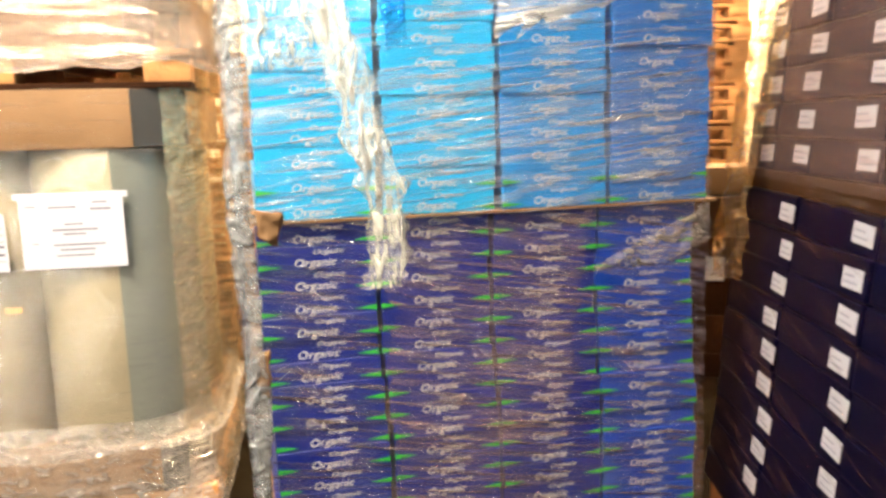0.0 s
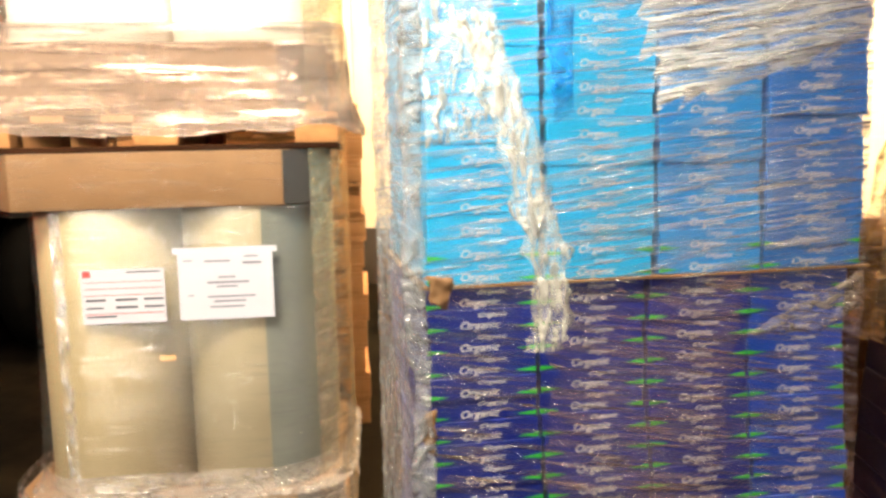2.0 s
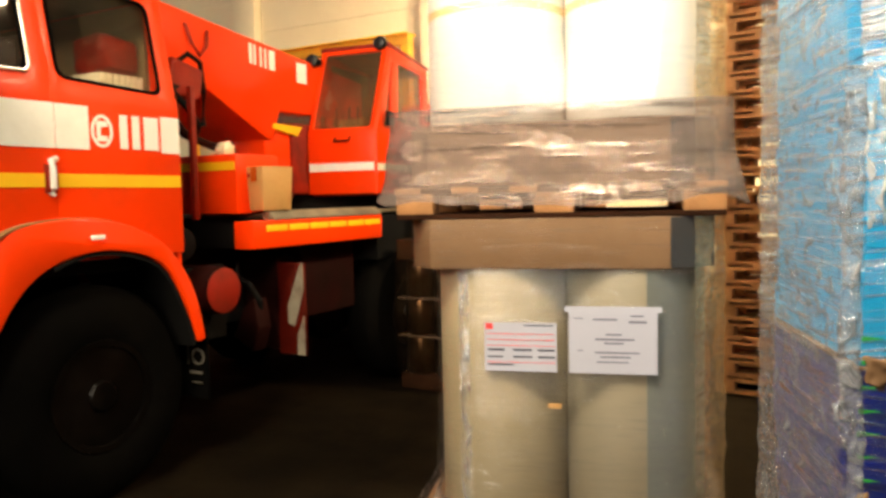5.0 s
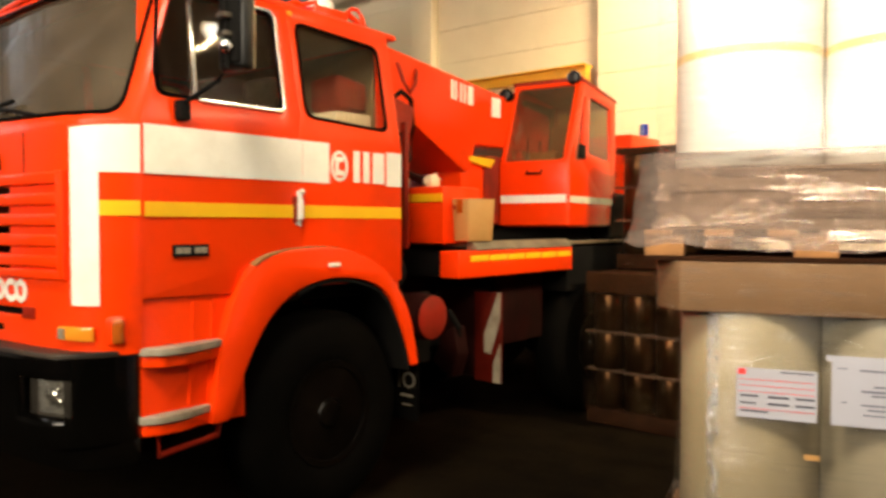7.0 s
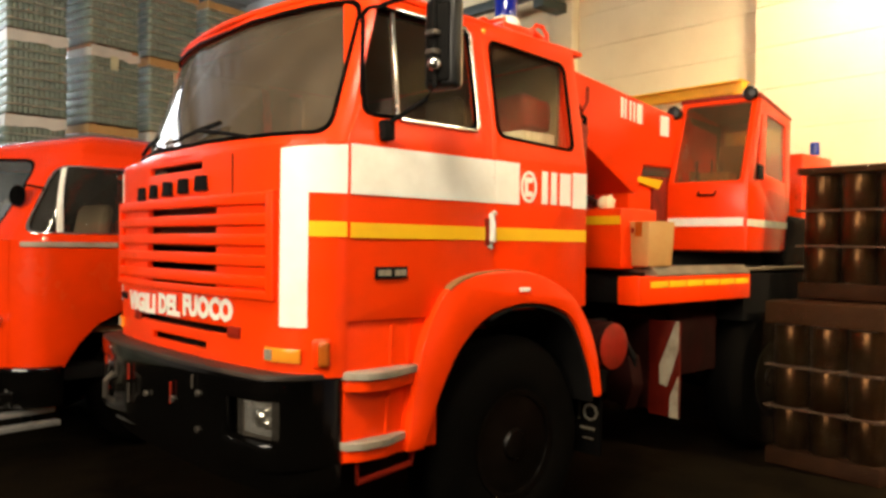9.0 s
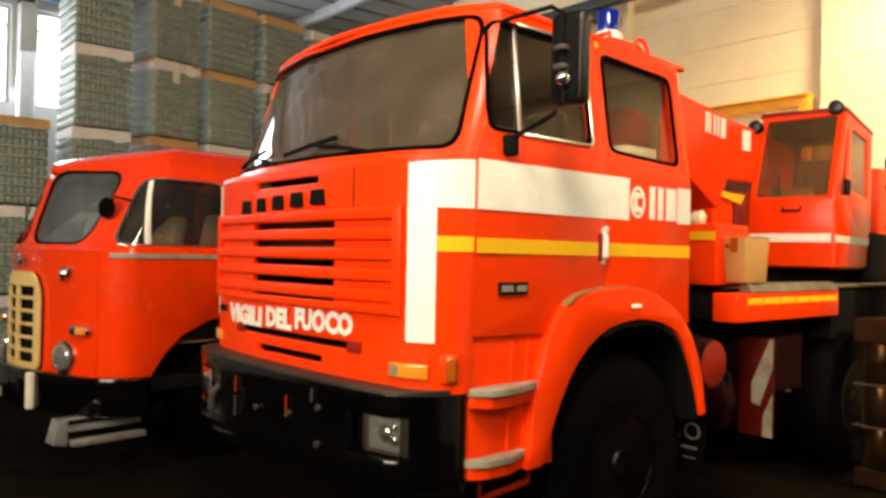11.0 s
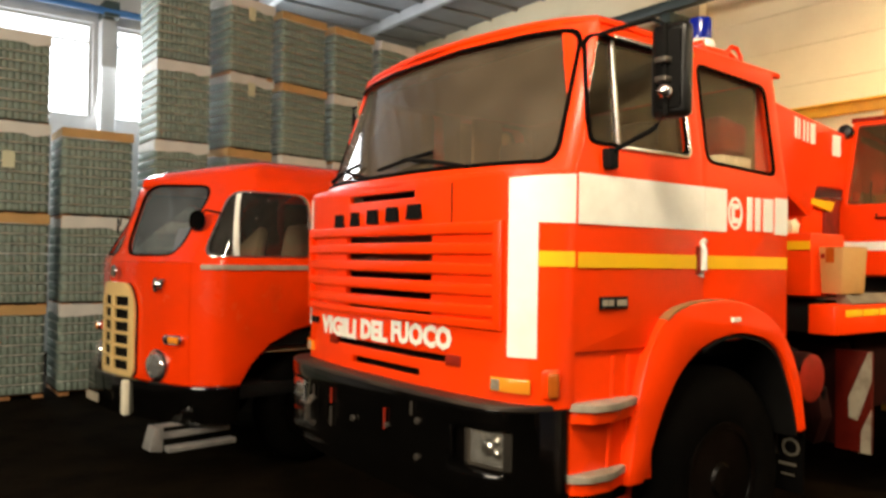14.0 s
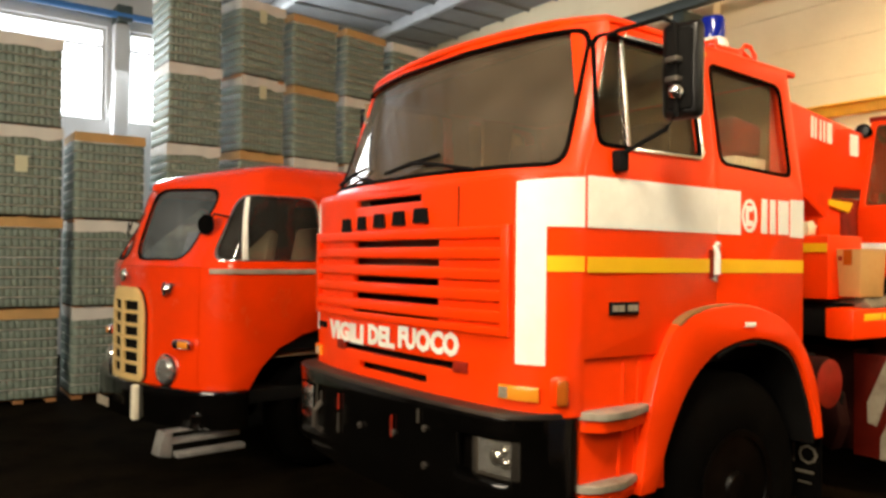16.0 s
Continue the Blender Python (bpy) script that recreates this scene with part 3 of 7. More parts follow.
# ---- the crane lorry ----
def crane_lorry():
    t = thing("crane_lorry", pose(0, 0, 0), "red fire brigade crane lorry with white and yellow stripes", "truck")
    plan = [(0, -0.005), (0.3, 0.003), (0.55, 0.02), (0.72, 0.04)] + bezier((0.82, 0.055), (1.035, 0.08), (1.052, 0.285), 7)
    k = Skin(plan, 1.915, 1.955, 0.25, 0.062, 0.70)
    S = k.s_side
    edge = S(0.275)
    # the glass bends evenly from side to side behind the ledge of the front panel
    kw = Skin([(0, 0.0), (0.3, 0.018), (0.55, 0.058), (0.75, 0.104), (0.88, 0.156), (0.96, 0.212), (1.02, 0.252), (1.052, 0.285)], 1.915, 1.955, 0.25, 0.062, 0.70)
    wedge = kw.s_side(0.275)

    # front panel with its air slots
    holes = [[(a, z - 0.021), (b, z - 0.021), (b, z + 0.021), (a, z + 0.021)] for a, b, z in [(-0.37, 0.425, 1.676 - 0.0890 * i) for i in range(5)] + [(-0.35, 0.29, 1.891), (-0.50, 0.58, 1.132), (-0.28, 0.345, 1.048)]]
    front = part("front_panel", k.wrap(sheet([(-edge, 0.972), (edge, 0.972), (edge, 1.945), (-edge, 1.945)], holes, 0.03, 0.004)), RED, t)
    part("radiator", k.wrap(moved(sheet([(-0.7, 0.95), (0.7, 0.95), (0.7, 1.93), (-0.7, 1.93)], (), 0.02), pose(0, 0.10, 0))), DARK, front)
    for i in range(6):
        z, low = 1.721 - 0.089 * i + (0.026 if i == 5 else 0.0), 0.02 if i < 5 else 0.009
        bm = k.wrap(moved(sheet([(-0.85, z - low), (0.835, z - low), (0.835, z + 0.014), (-0.85, z + 0.014)], (), 0.034, 0.008), pose(0, -0.022, 0)))
        part("grille_slat", bm, RED, front)
    part("grille_end", k.wrap(moved(sheet([(0.835, 1.293), (0.865, 1.293), (0.865, 1.74), (0.835, 1.74)], (), 0.04, 0.008), pose(0, -0.022, 0))), RED, front)
    part("grille_end", k.wrap(moved(sheet([(-0.88, 1.293), (-0.85, 1.293), (-0.85, 1.74), (-0.88, 1.74)], (), 0.04, 0.008), pose(0, -0.022, 0))), RED, front)
    rim = [k.flat(-edge + 2 * edge * i / 30)[0] for i in range(31)]
    inner = [kw.flat(wedge - 2 * wedge * i / 30)[0] for i in range(31)]
    part("brow", prism([(p.x, p.y - 0.012) for p in rim] + [(p.x * 0.99, p.y + 0.03) for p in inner], 1.935, 1.960, "z", 0.004), RED, front, "red ledge below the windscreen")
    for i, w in enumerate((0.10, 0.08, 0.10, 0.10, 0.11)):
        x, rise = -0.445 + 0.185 * i, -0.006 + 0.006 * i
        part("badge_bar", k.wrap(moved(sheet([(x - w / 2, 1.752), (x + w / 2, 1.752), (x + w / 2 - 0.012, 1.822), (x - w / 2 + 0.012, 1.822)], (), 0.02), pose(0, -0.024, rise))), DARK, front, "dark grey metal badge bar")
    part("panel_seam", k.wrap(moved(sheet([(0.556, 1.745), (0.562, 1.745), (0.562, 1.925), (0.556, 1.925)], (), 0.004), pose(0, -0.0165, 0))), DARK, front)
    for word, x, z, w in (("VIGILI", -0.452, 1.158, 0.45), ("DEL", -0.056, 1.168, 0.26), ("FUOCO", 0.342, 1.180, 0.46)):
        bm = letters(word, 0.092, 0.004, w, bold=0.007)
        part("word", k.wrap(moved(bm, pose(x, -0.019, z))), WHITE_TAPE, front, "white painted word")
    part("badge_bar", k.wrap(moved(sheet([(-0.86, 1.20), (-0.74, 1.20), (-0.74, 1.235), (-0.86, 1.235)], (), 0.01), pose(0, -0.02, 0))), DARK, front)

    # side panels, doors and windows; the same on both sides
    w1 = round_poly([(0.345, 2.085), (1.052, 2.085), (1.015, 2.585), (0.405, 2.585)], 0.06)
    w2 = round_poly([(1.185, 2.075), (1.80, 2.05), (1.757, 2.535), (1.15, 2.565)], 0.06)
    for sg in (1, -1):
        flip = (lambda p: p) if sg > 0 else mirrored
        door = part("door", kw.wrap(sheet(flip(kw.side([(0.282, 1.205), (0.76, 1.20), (0.89, 1.35), (1.1515, 1.40), (1.1515, 1.6), (1.1515, 2.1), (1.097, 2.625), (0.33, 2.625), (0.282, 1.955)])), [flip(kw.side(w1))], 0.03, 0.004)), RED, t)
        rear = part("side_panel", kw.wrap(sheet(flip(kw.side([(1.155, 1.20), (1.90, 1.20), (1.90, 1.955), (1.84, 2.62), (1.10, 2.625), (1.155, 2.1)])), [flip(kw.side(w2))], 0.03, 0.004)), RED, t)
        for pts, own, g in ((w1, door, GLASS_S), (w2, rear, GLASS_S)):
            g_ob = part("window_pane", kw.wrap(moved(sheet(flip(kw.side(pts)), (), 0.006), pose(0, 0.008, 0))), g, own, "dusty side window glass")
            g_ob.visible_shadow = False
            c = Vector((sum(p[0] for p in pts) / len(pts), sum(p[1] for p in pts) / len(pts)))
            inner = [tuple(c + (Vector(p) - c) * 0.955) for p in pts]
            part("window_seal", kw.wrap(moved(sheet(flip(kw.side(pts)), [flip(kw.side(inner))], 0.016, 0.003), pose(0, -0.012, 0))), RUBBER, own, "black rubber window seal")
        strip = [(0.56, 2.080), (1.030, 2.080), (1.056, 2.108), (1.026, 2.556), (0.992, 2.590), (0.56, 2.590), (0.56, 2.581), (0.988, 2.581), (1.016, 2.552), (1.045, 2.112), (1.024, 2.091), (0.56, 2.091)]
        part("chrome_strip", kw.wrap(moved(sheet(flip(kw.side(strip)), (), 0.012, 0.003), pose(0, -0.022, 0))), CHROME, door, "bright chrome edge strip")
        part("quarter_post", kw.wrap(moved(sheet(flip(kw.side([(0.544, 2.09), (0.556, 2.09), (0.551, 2.58), (0.539, 2.58)])), (), 0.024, 0.004), pose(0, -0.004, 0))), CHROME, door, "chrome quarter light post")

        # stripes
        part("white_band", k.wrap(moved(sheet(flip(k.side([(0.285, 1.74), (1.151, 1.74), (1.151, 1.952), (0.285, 1.952)])), (), 0.004), pose(0, -0.0175, 0))), WHITE_TAPE, door)
        part("white_band", k.wrap(moved(sheet(flip(k.side([(1.1555, 1.74), (1.335, 1.74), (1.335, 1.952), (1.1555, 1.952)])), (), 0.004), pose(0, -0.0175, 0))), WHITE_TAPE, rear)
        part("white_band", k.wrap(moved(sheet(flip(k.side([(1.775, 1.74), (1.897, 1.74), (1.897, 1.935), (1.775, 1.935)])), (), 0.004), pose(0, -0.0175, 0))), WHITE_TAPE, rear)
        a, b = k.s_front(0.888), k.s_front(0.990)
        part("white_stripe", k.wrap(moved(sheet(flip([(a, 1.18), (b, 1.18), (b, 1.74), (edge - 0.004, 1.74), (edge - 0.004, 1.945), (a, 1.925)]), (), 0.004), pose(0, -0.0185, 0))), WHITE_TAPE, front)
        part("yellow_band", k.wrap(moved(sheet(flip([(b + 0.002, 1.558), (edge - 0.004, 1.558), (edge - 0.004, 1.622), (b + 0.002, 1.622)]), (), 0.004), pose(0, -0.0185, 0))), YELLOW_TAPE, front)
        part("yellow_band", k.wrap(moved(sheet(flip(k.side([(0.285, 1.555), (1.09, 1.555), (1.09, 1.62), (0.285, 1.62)])), (), 0.004), pose(0, -0.0175, 0))), YELLOW_TAPE, door)
        part("yellow_band", k.wrap(moved(sheet(flip(k.side([(1.158, 1.555), (1.897, 1.555), (1.897, 1.62), (1.158, 1.62)])), (), 0.004), pose(0, -0.0175, 0))), YELLOW_TAPE, rear)
        # telephone mark in a ring, and a number left as plain bars
        u, zc = 1.41, 1.835
        ring = [(u + 0.062 * math.cos(q), zc + 0.082 * math.sin(q)) for q in [2 * math.pi * i / 24 for i in range(24)]]
        hole = [(u + 0.047 * math.cos(q), zc + 0.066 * math.sin(q)) for q in [2 * math.pi * i / 24 for i in range(24)]]
        part("telephone_mark", k.wrap(moved(sheet(flip(k.side(ring)), [flip(k.side(hole))], 0.004), pose(0, -0.0175, 0))), WHITE_TAPE, rear)
        hand = [(u - 0.03, zc - 0.05), (u + 0.03, zc - 0.05), (u + 0.03, zc - 0.025), (u - 0.008, zc - 0.02), (u - 0.008, zc + 0.02), (u + 0.03, zc + 0.025), (u + 0.03, zc + 0.05), (u - 0.03, zc + 0.05)]
        part("telephone_mark", k.wrap(moved(sheet(flip(k.side(hand)), (), 0.004), pose(0, -0.0175, 0))), WHITE_TAPE, rear)
        for y0, y1 in ((1.515, 1.56), (1.59, 1.635), (1.665, 1.755)):
            part("number_bar", k.wrap(moved(sheet(flip(k.side([(y0, 1.752), (y1, 1.752), (y1, 1.925), (y0, 1.925)])), (), 0.004), pose(0, -0.0175, 0))), WHITE_TAPE, rear)
        badge = part("badge", k.wrap(moved(sheet(flip(k.side([(0.418, 1.381), (0.590, 1.381), (0.590, 1.428), (0.418, 1.428)])), (), 0.012, 0.003), pose(0, -0.02, 0))), DARK, door, "black badge plate")
        for y0, y1 in ((0.427, 0.458), (0.462, 0.496), (0.520, 0.548), (0.552, 0.581)):
            part("badge_bar", k.wrap(moved(sheet(flip(k.side([(y0, 1.391), (y1, 1.391), (y1, 1.418), (y0, 1.418)])), (), 0.004), pose(0, -0.028, 0))), STEEL, badge)
        # recessed handle with its bright lever
        hs = S(1.12) * sg
        part("handle_cup", k.wrap(moved(sheet([(hs - 0.028, 1.53), (hs + 0.028, 1.53), (hs + 0.028, 1.66), (hs - 0.028, 1.66)], (), 0.006, 0.002), pose(0, -0.018, 0))), RED_DULL, door)
        p = k(hs, 1.66, 0.02)
        part("handle", tube([p + Vector((0, 0.03 , 0.03)), p + Vector((0.012 * sg, 0.0, 0.02)), p + Vector((0.02 * sg, 0, -0.02)), p + Vector((0.02 * sg, 0, -0.11)), p + Vector((0.005 * sg, 0, -0.14))], 0.016), WHITE_METAL, door, "bright metal door handle")

    # windscreen frame and panes
    zt = 2.655
    ws = round_poly([(-1.025, 2.0), (1.025, 2.0), (1.037, 2.612), (-1.037, 2.612)], 0.085, 6)
    frame_ob = part("windscreen_frame", kw.wrap(sheet([(-wedge, 1.958), (wedge, 1.958), (wedge, zt), (-wedge, zt)], [ws], 0.035, 0.005), zs=(2.2, 2.45)), RED, t)
    g = part("windscreen", kw.wrap(moved(sheet(ws, (), 0.006), pose(0, 0.01, 0)), zs=(2.2, 2.45)), GLASS_W, t, "dusty brown windscreen glass")
    g.visible_shadow = False
    part("windscreen_seal", kw.wrap(moved(sheet([(x * 1.005, 2.3025 + (z - 2.3025) * 1.014) for x, z in ws], [[(x * 0.991, 2.3025 + (z - 2.3025) * 0.973) for x, z in ws]], 0.016, 0.004), pose(0, -0.014, 0)), zs=(2.2, 2.45)), RUBBER, t, "black rubber windscreen seal")
    # roof: rings that close to a low dome
    bm = bmesh.new()
    n = 40
    total = kw.at[-1]
    rings = []
    for scale, z in ((1.0, 2.605), (1.012, 2.612), (1.012, 2.632), (0.985, 2.650), (0.92, 2.662), (0.7, 2.674), (0.3, 2.68)):
        ring = []
        for i in range(n + 1):
            s = -total + 2 * total * i / n
            p = kw(s, min(z, 2.66))
            ring.append(bm.verts.new((p.x * scale, 1.0 + (p.y - 1.0) * scale, z + 0.036 * (1.9 - p.y) / 1.6)))
        rings.append(ring)
    for p, q in zip(rings, rings[1:]):
        for i in range(n):
            bm.faces.new((p[i], p[i + 1], q[i + 1], q[i]))
        bm.faces.new((p[n], p[0], q[0], q[n]))
    bm.faces.new(rings[-1])
    roof = part("roof", bm, RED, t)
    part("back_wall", box(-1.03, 1.03, 1.885, 1.915, 1.0, 1.96, bm=box(-0.96, 0.96, 1.86, 1.89, 1.96, 2.61)), RED, t)
    part("cab_floor", box(-0.98, 0.98, 0.1, 1.88, 1.12, 1.18), DARK, t)
    part("dashboard", prism([(0.08, 1.5), (0.40, 1.5), (0.36, 1.86), (0.22, 1.95), (0.10, 1.93)], -0.95, 0.95, "x", 0.02), INSIDE, t, "dark dashboard")
    part("steering_wheel", moved(lathe([(0.22, -0.015), (0.235, 0), (0.22, 0.015), (0.205, 0.0), (0.22, -0.015)], 28), pose(0.45, 0.55, 1.98, 30, 0, 0)), DARK, t)
    for x in (-0.5, 0.5):
        seat = part("seat", prism([(0.75, 1.5), (1.25, 1.45), (1.38, 2.15), (1.27, 2.17), (1.12, 1.66), (0.75, 1.66)], x - 0.25, x + 0.25, "x", 0.04), SEAT, t, "dark cloth seat")
        part("headrest", box(x - 0.14, x + 0.14, 1.28, 1.38, 2.17, 2.36, 0.05, 3), SEAT, seat)

    part("back_lining", box(-0.90, 0.90, 1.835, 1.855, 1.5, 2.575), INSIDE, t, "beige rear wall lining")
    part("roof_lining", box(-0.90, 0.90, 0.42, 1.832, 2.580, 2.592), INSIDE, t, "beige roof lining")
    part("door_lining", moved(sheet([(0.35, 1.5), (1.83, 1.5), (1.83, 2.57), (0.35, 2.57)], [w1, w2], 0.01), pose(-0.90, 0, 0, 0, 0, 90)), INSIDE, t)
    part("rear_bench", box(-0.88, 0.88, 1.52, 1.83, 1.55, 2.075, 0.03, 3), SEAT, t, "dark vinyl rear bench")
    part("curtain", box(-0.88, -0.84, 1.25, 1.50, 2.02, 2.56, 0.01), CREAM_PLASTIC, t, "cream cab curtain")
    # white ribs and a red lump, added to stand for the window's reflection
    bm = bmesh.new()
    for i in range(7):
        box(0.66, 0.905, 1.54 + 0.04 * i, 1.575 + 0.04 * i, 2.077, 2.165, 0.010, 2, bm)
    part("white_reflection_ribs", bm, WHITE_TAPE, t, "white ribs standing for a reflection in the rear window")
    bm = box(0.62, 0.88, 1.58, 1.825, 2.170, 2.37, 0.05, 3)
    for v in bm.verts:
        v.co += 0.03 * noise.noise_vector(v.co * 9)
    part("red_reflection_lump", bm, RED_DULL, t, "red lump standing for a reflection in the rear window")
    # lights on the roof
    part("beacon_bracket", box(0.64, 0.84, 1.46, 1.70, 2.665, 2.755, 0.012, bm=tube([(0.63, 1.44, 2.67), (0.63, 1.44, 2.76), (0.85, 1.44, 2.76), (0.85, 1.44, 2.67)], 0.014)), RED, roof)
    for x, y, h in ((0.60, 1.73, 0.115), (0.82, 1.76, 0.130)):
        part("guard_loop", tube([(x, y - 0.07, 2.655), (x, y - 0.06, 2.66 + 0.75 * h), (x, y - 0.02, 2.66 + h), (x, y + 0.03, 2.66 + h), (x, y + 0.07, 2.66 + 0.7 * h), (x, y + 0.08, 2.65)], 0.013), RED, roof, "red tube loop on the roof")
    part("roof_connector", moved(lathe([(0.0, -0.02), (0.022, -0.018), (0.024, 0.02), (0.0, 0.022)], 12, "y"), pose(0.80, 1.675, 2.735)), CHROME, roof)
    part("beacon_base", moved(lathe([(0.078, 0), (0.080, 0.03), (0.068, 0.052), (0.0, 0.055)], 24), pose(0.74, 1.57, 2.756)), WHITE_TAPE, roof, "white beacon base")
    part("beacon", moved(lathe([(0.064, 0), (0.066, 0.10), (0.058, 0.118), (0.0, 0.124)], 24), pose(0.74, 1.57, 2.812)), BLUE_LENS, roof, "blue rotating beacon")
    s0 = kw.side([(1.125, 2.605)])[0]
    part("side_marker", moved(lathe([(0.016, -0.004), (0.015, 0.008), (0.0, 0.013)], 12, "x"), pose(*kw(s0[0], 2.60, 0.012))), AMBER, roof, "small round amber lamp")
    part("roof_rail", tube([(0.78, 1.66, 2.64), (0.79, 1.67, 2.72), (0.80, 1.73, 2.76), (0.81, 1.80, 2.72), (0.82, 1.82, 2.63)], 0.018), RED, roof)
    part("roof_rail", tube([(0.74, 1.30, 2.66), (0.745, 1.31, 2.73), (0.76, 1.37, 2.76), (0.77, 1.43, 2.73), (0.775, 1.45, 2.66)], 0.016), RED, roof)
    for i in range(7):
        part("roof_bolt", moved(lathe([(0.012, 0), (0.012, 0.012), (0.0, 0.016)], 8), pose(0.935, 0.75 + 0.16 * i, 2.672 - 0.0035 * i)), RED_DULL, roof)
    part("rear_lip", box(-0.95, 0.95, 1.87, 1.915, 2.60, 2.635, 0.010), RED, roof)
    # wipers
    for x0, x1 in ((0.60, 0.14), (-0.17, -0.57)):
        base = kw(x0, 2.0, 0.03)
        part("wiper_arm", tube([base, kw((x0 + x1) / 2, 2.04, 0.035), kw(x1, 2.07, 0.03)], 0.009), DARK, frame_ob, "black wiper arm")
        part("wiper_blade", tube([kw(x1 - 0.22, 2.035, 0.022), kw(x1, 2.065, 0.025), kw(x1 + 0.2, 2.09, 0.022)], 0.011), DARK, frame_ob, "black wiper blade")
    # mirrors on long arms
    for sg in (1, -1):
        m0 = Vector((1.29 * sg, 0.60, 2.385))
        a0, a1 = k(edge * sg, 2.575, 0.02), k((edge + 0.17) * sg, 2.03, 0.03)
        mir = part("mirror", moved(box(-0.085, 0.085, -0.035, 0.035, -0.20, 0.20, 0.032, 3), Matrix.Translation(m0) @ pose(0, 0, 0, 0, 0, 14 * sg)), MIRROR_BLACK, t, "black wing mirror housing")
        part("mirror_glass", moved(box(-0.07, 0.07, 0.036, 0.041, -0.18, 0.18), Matrix.Translation(m0) @ pose(0, 0, 0, 0, 0, 14 * sg)), CHROME, mir)
        part("mirror_back", moved(box(-0.055, 0.055, -0.048, -0.030, -0.165, 0.165, 0.012, 2), Matrix.Translation(m0) @ pose(0, 0, 0, 0, 0, 14 * sg)), DARK, mir, "ribbed dark mirror back")
        for dz in (-0.045, 0.035):
            part("mirror_clamp", moved(box(-0.03, 0.03, -0.030, 0.015, -0.012, 0.012, 0.006, 2), Matrix.Translation(m0 + Vector((0, -0.055, dz)))), NUT, mir, "worn steel mirror clamp")
        part("mirror_knob", moved(lathe([(0.0, -0.036), (0.022, -0.028), (0.034, -0.006), (0.032, 0.012), (0.018, 0.028), (0.0, 0.032)], 18), Matrix.Translation(m0 + Vector((0.012, -0.062, -0.095)))), CHROME, mir, "round chrome mirror knob")
        part("mirror_arm", tube([a0, a0 + Vector((0.05 * sg, 0.02, 0.012)), Vector((1.25 * sg, 0.52, 2.598)), Vector((1.29 * sg, 0.545, 2.57)), Vector((1.30 * sg, 0.545, 2.20)), Vector((1.27 * sg, 0.52, 2.14)), a1 + Vector((0.03 * sg, 0, 0.03)), a1], 0.011), DARK, mir, "thin black mirror arm")
        part("arm_foot", moved(box(-0.03, 0.03, -0.03, 0.03, -0.05, 0.04, 0.012), Matrix.Translation(a1)), DARK, mir)

    # bumper with headlamps
    bs = S(0.262)
    hl = [[(sg * 0.65, 0.69), (sg * 0.955, 0.69), (sg * 0.955, 0.895), (sg * 0.65, 0.895)] for sg in (1, -1)]

    def flush(bm):
        far = max(v.co.x for v in bm.verts)
        for v in bm.verts:
            if abs(v.co.x) > 0.90:
                v.co.x = math.copysign(0.90 + (abs(v.co.x) - 0.90) * (1.05 - 0.90) / (far - 0.90), v.co.x)
        return bm

    bump = part("bumper", flush(k.wrap(moved(sheet([(-bs, 0.61), (bs, 0.61), (bs, 0.965), (-bs, 0.965)], hl, 0.11, 0.02), pose(0, -0.07, 0)))), BLACK, t, "scratched black steel bumper")
    part("bumper_lip", flush(k.wrap(moved(sheet([(-bs, 0.50), (bs, 0.50), (bs, 0.60), (-bs, 0.60)], (), 0.06, 0.015), pose(0, -0.025, 0)))), BLACK, bump)
    part("bumper_top", flush(k.wrap(moved(sheet([(-bs, 0.962), (bs, 0.962), (bs, 0.981), (-bs, 0.981)], (), 0.135, 0.008), pose(0, -0.055, 0)))), DUSTY_BLACK, bump, "dusty black bumper top")
    for sg in (1, -1):
        part("lamp_well", k.wrap(moved(sheet([(sg * 0.60, 0.67), (sg * 1.0, 0.67), (sg * 1.0, 0.92), (sg * 0.60, 0.92)], (), 0.01), pose(0, -0.005, 0))), DUSTY_BLACK, bump)
        lamp = part("headlamp", k.wrap(moved(sheet([(sg * 0.75, 0.725), (sg * 0.955, 0.725), (sg * 0.955, 0.888), (sg * 0.75, 0.888)], (), 0.06, 0.012), pose(0, -0.048, 0))), DUSTY_BLACK, bump, "rectangular headlamp in a dark housing")
        part("reflector", k.wrap(moved(sheet([(sg * 0.765, 0.738), (sg * 0.94, 0.738), (sg * 0.94, 0.875), (sg * 0.765, 0.875)], (), 0.02, 0.006), pose(0, -0.074, 0))), LENS, lamp, "faceted bright reflector")
        pc = k(sg * 0.858, 0.805, 0.086)
        # convex chrome domes added to give the lamp its bright glints
        for dx, dz, r in ((0.0, 0.0, 0.040), (-0.052, 0.012, 0.022), (0.050, -0.018, 0.022), (0.046, 0.034, 0.016), (-0.046, -0.036, 0.016)):
            part("glint_dome", moved(lathe([(r, 0.0), (0.8 * r, -0.25 * r), (0.45 * r, -0.42 * r), (0.0, -0.48 * r)], 16, "y"), Matrix.Translation(pc + Vector((dx, 0.006, dz))) @ pose(0, 0, 0, 0, 0, 12 * sg)), CHROME, lamp)
        glass = part("lens", k.wrap(moved(sheet([(sg * 0.757, 0.731), (sg * 0.948, 0.731), (sg * 0.948, 0.882), (sg * 0.757, 0.882)], (), 0.006), pose(0, -0.112, 0))), CLEAR, lamp, "clear lamp glass")
        glass.visible_shadow = False
        ind = part("indicator", k.wrap(moved(sheet([(sg * 0.826, 1.038), (sg * 0.984, 1.038), (sg * 0.984, 1.085), (sg * 0.826, 1.085)], (), 0.03, 0.006), pose(0, -0.02, 0))), AMBER, front, "amber front indicator")
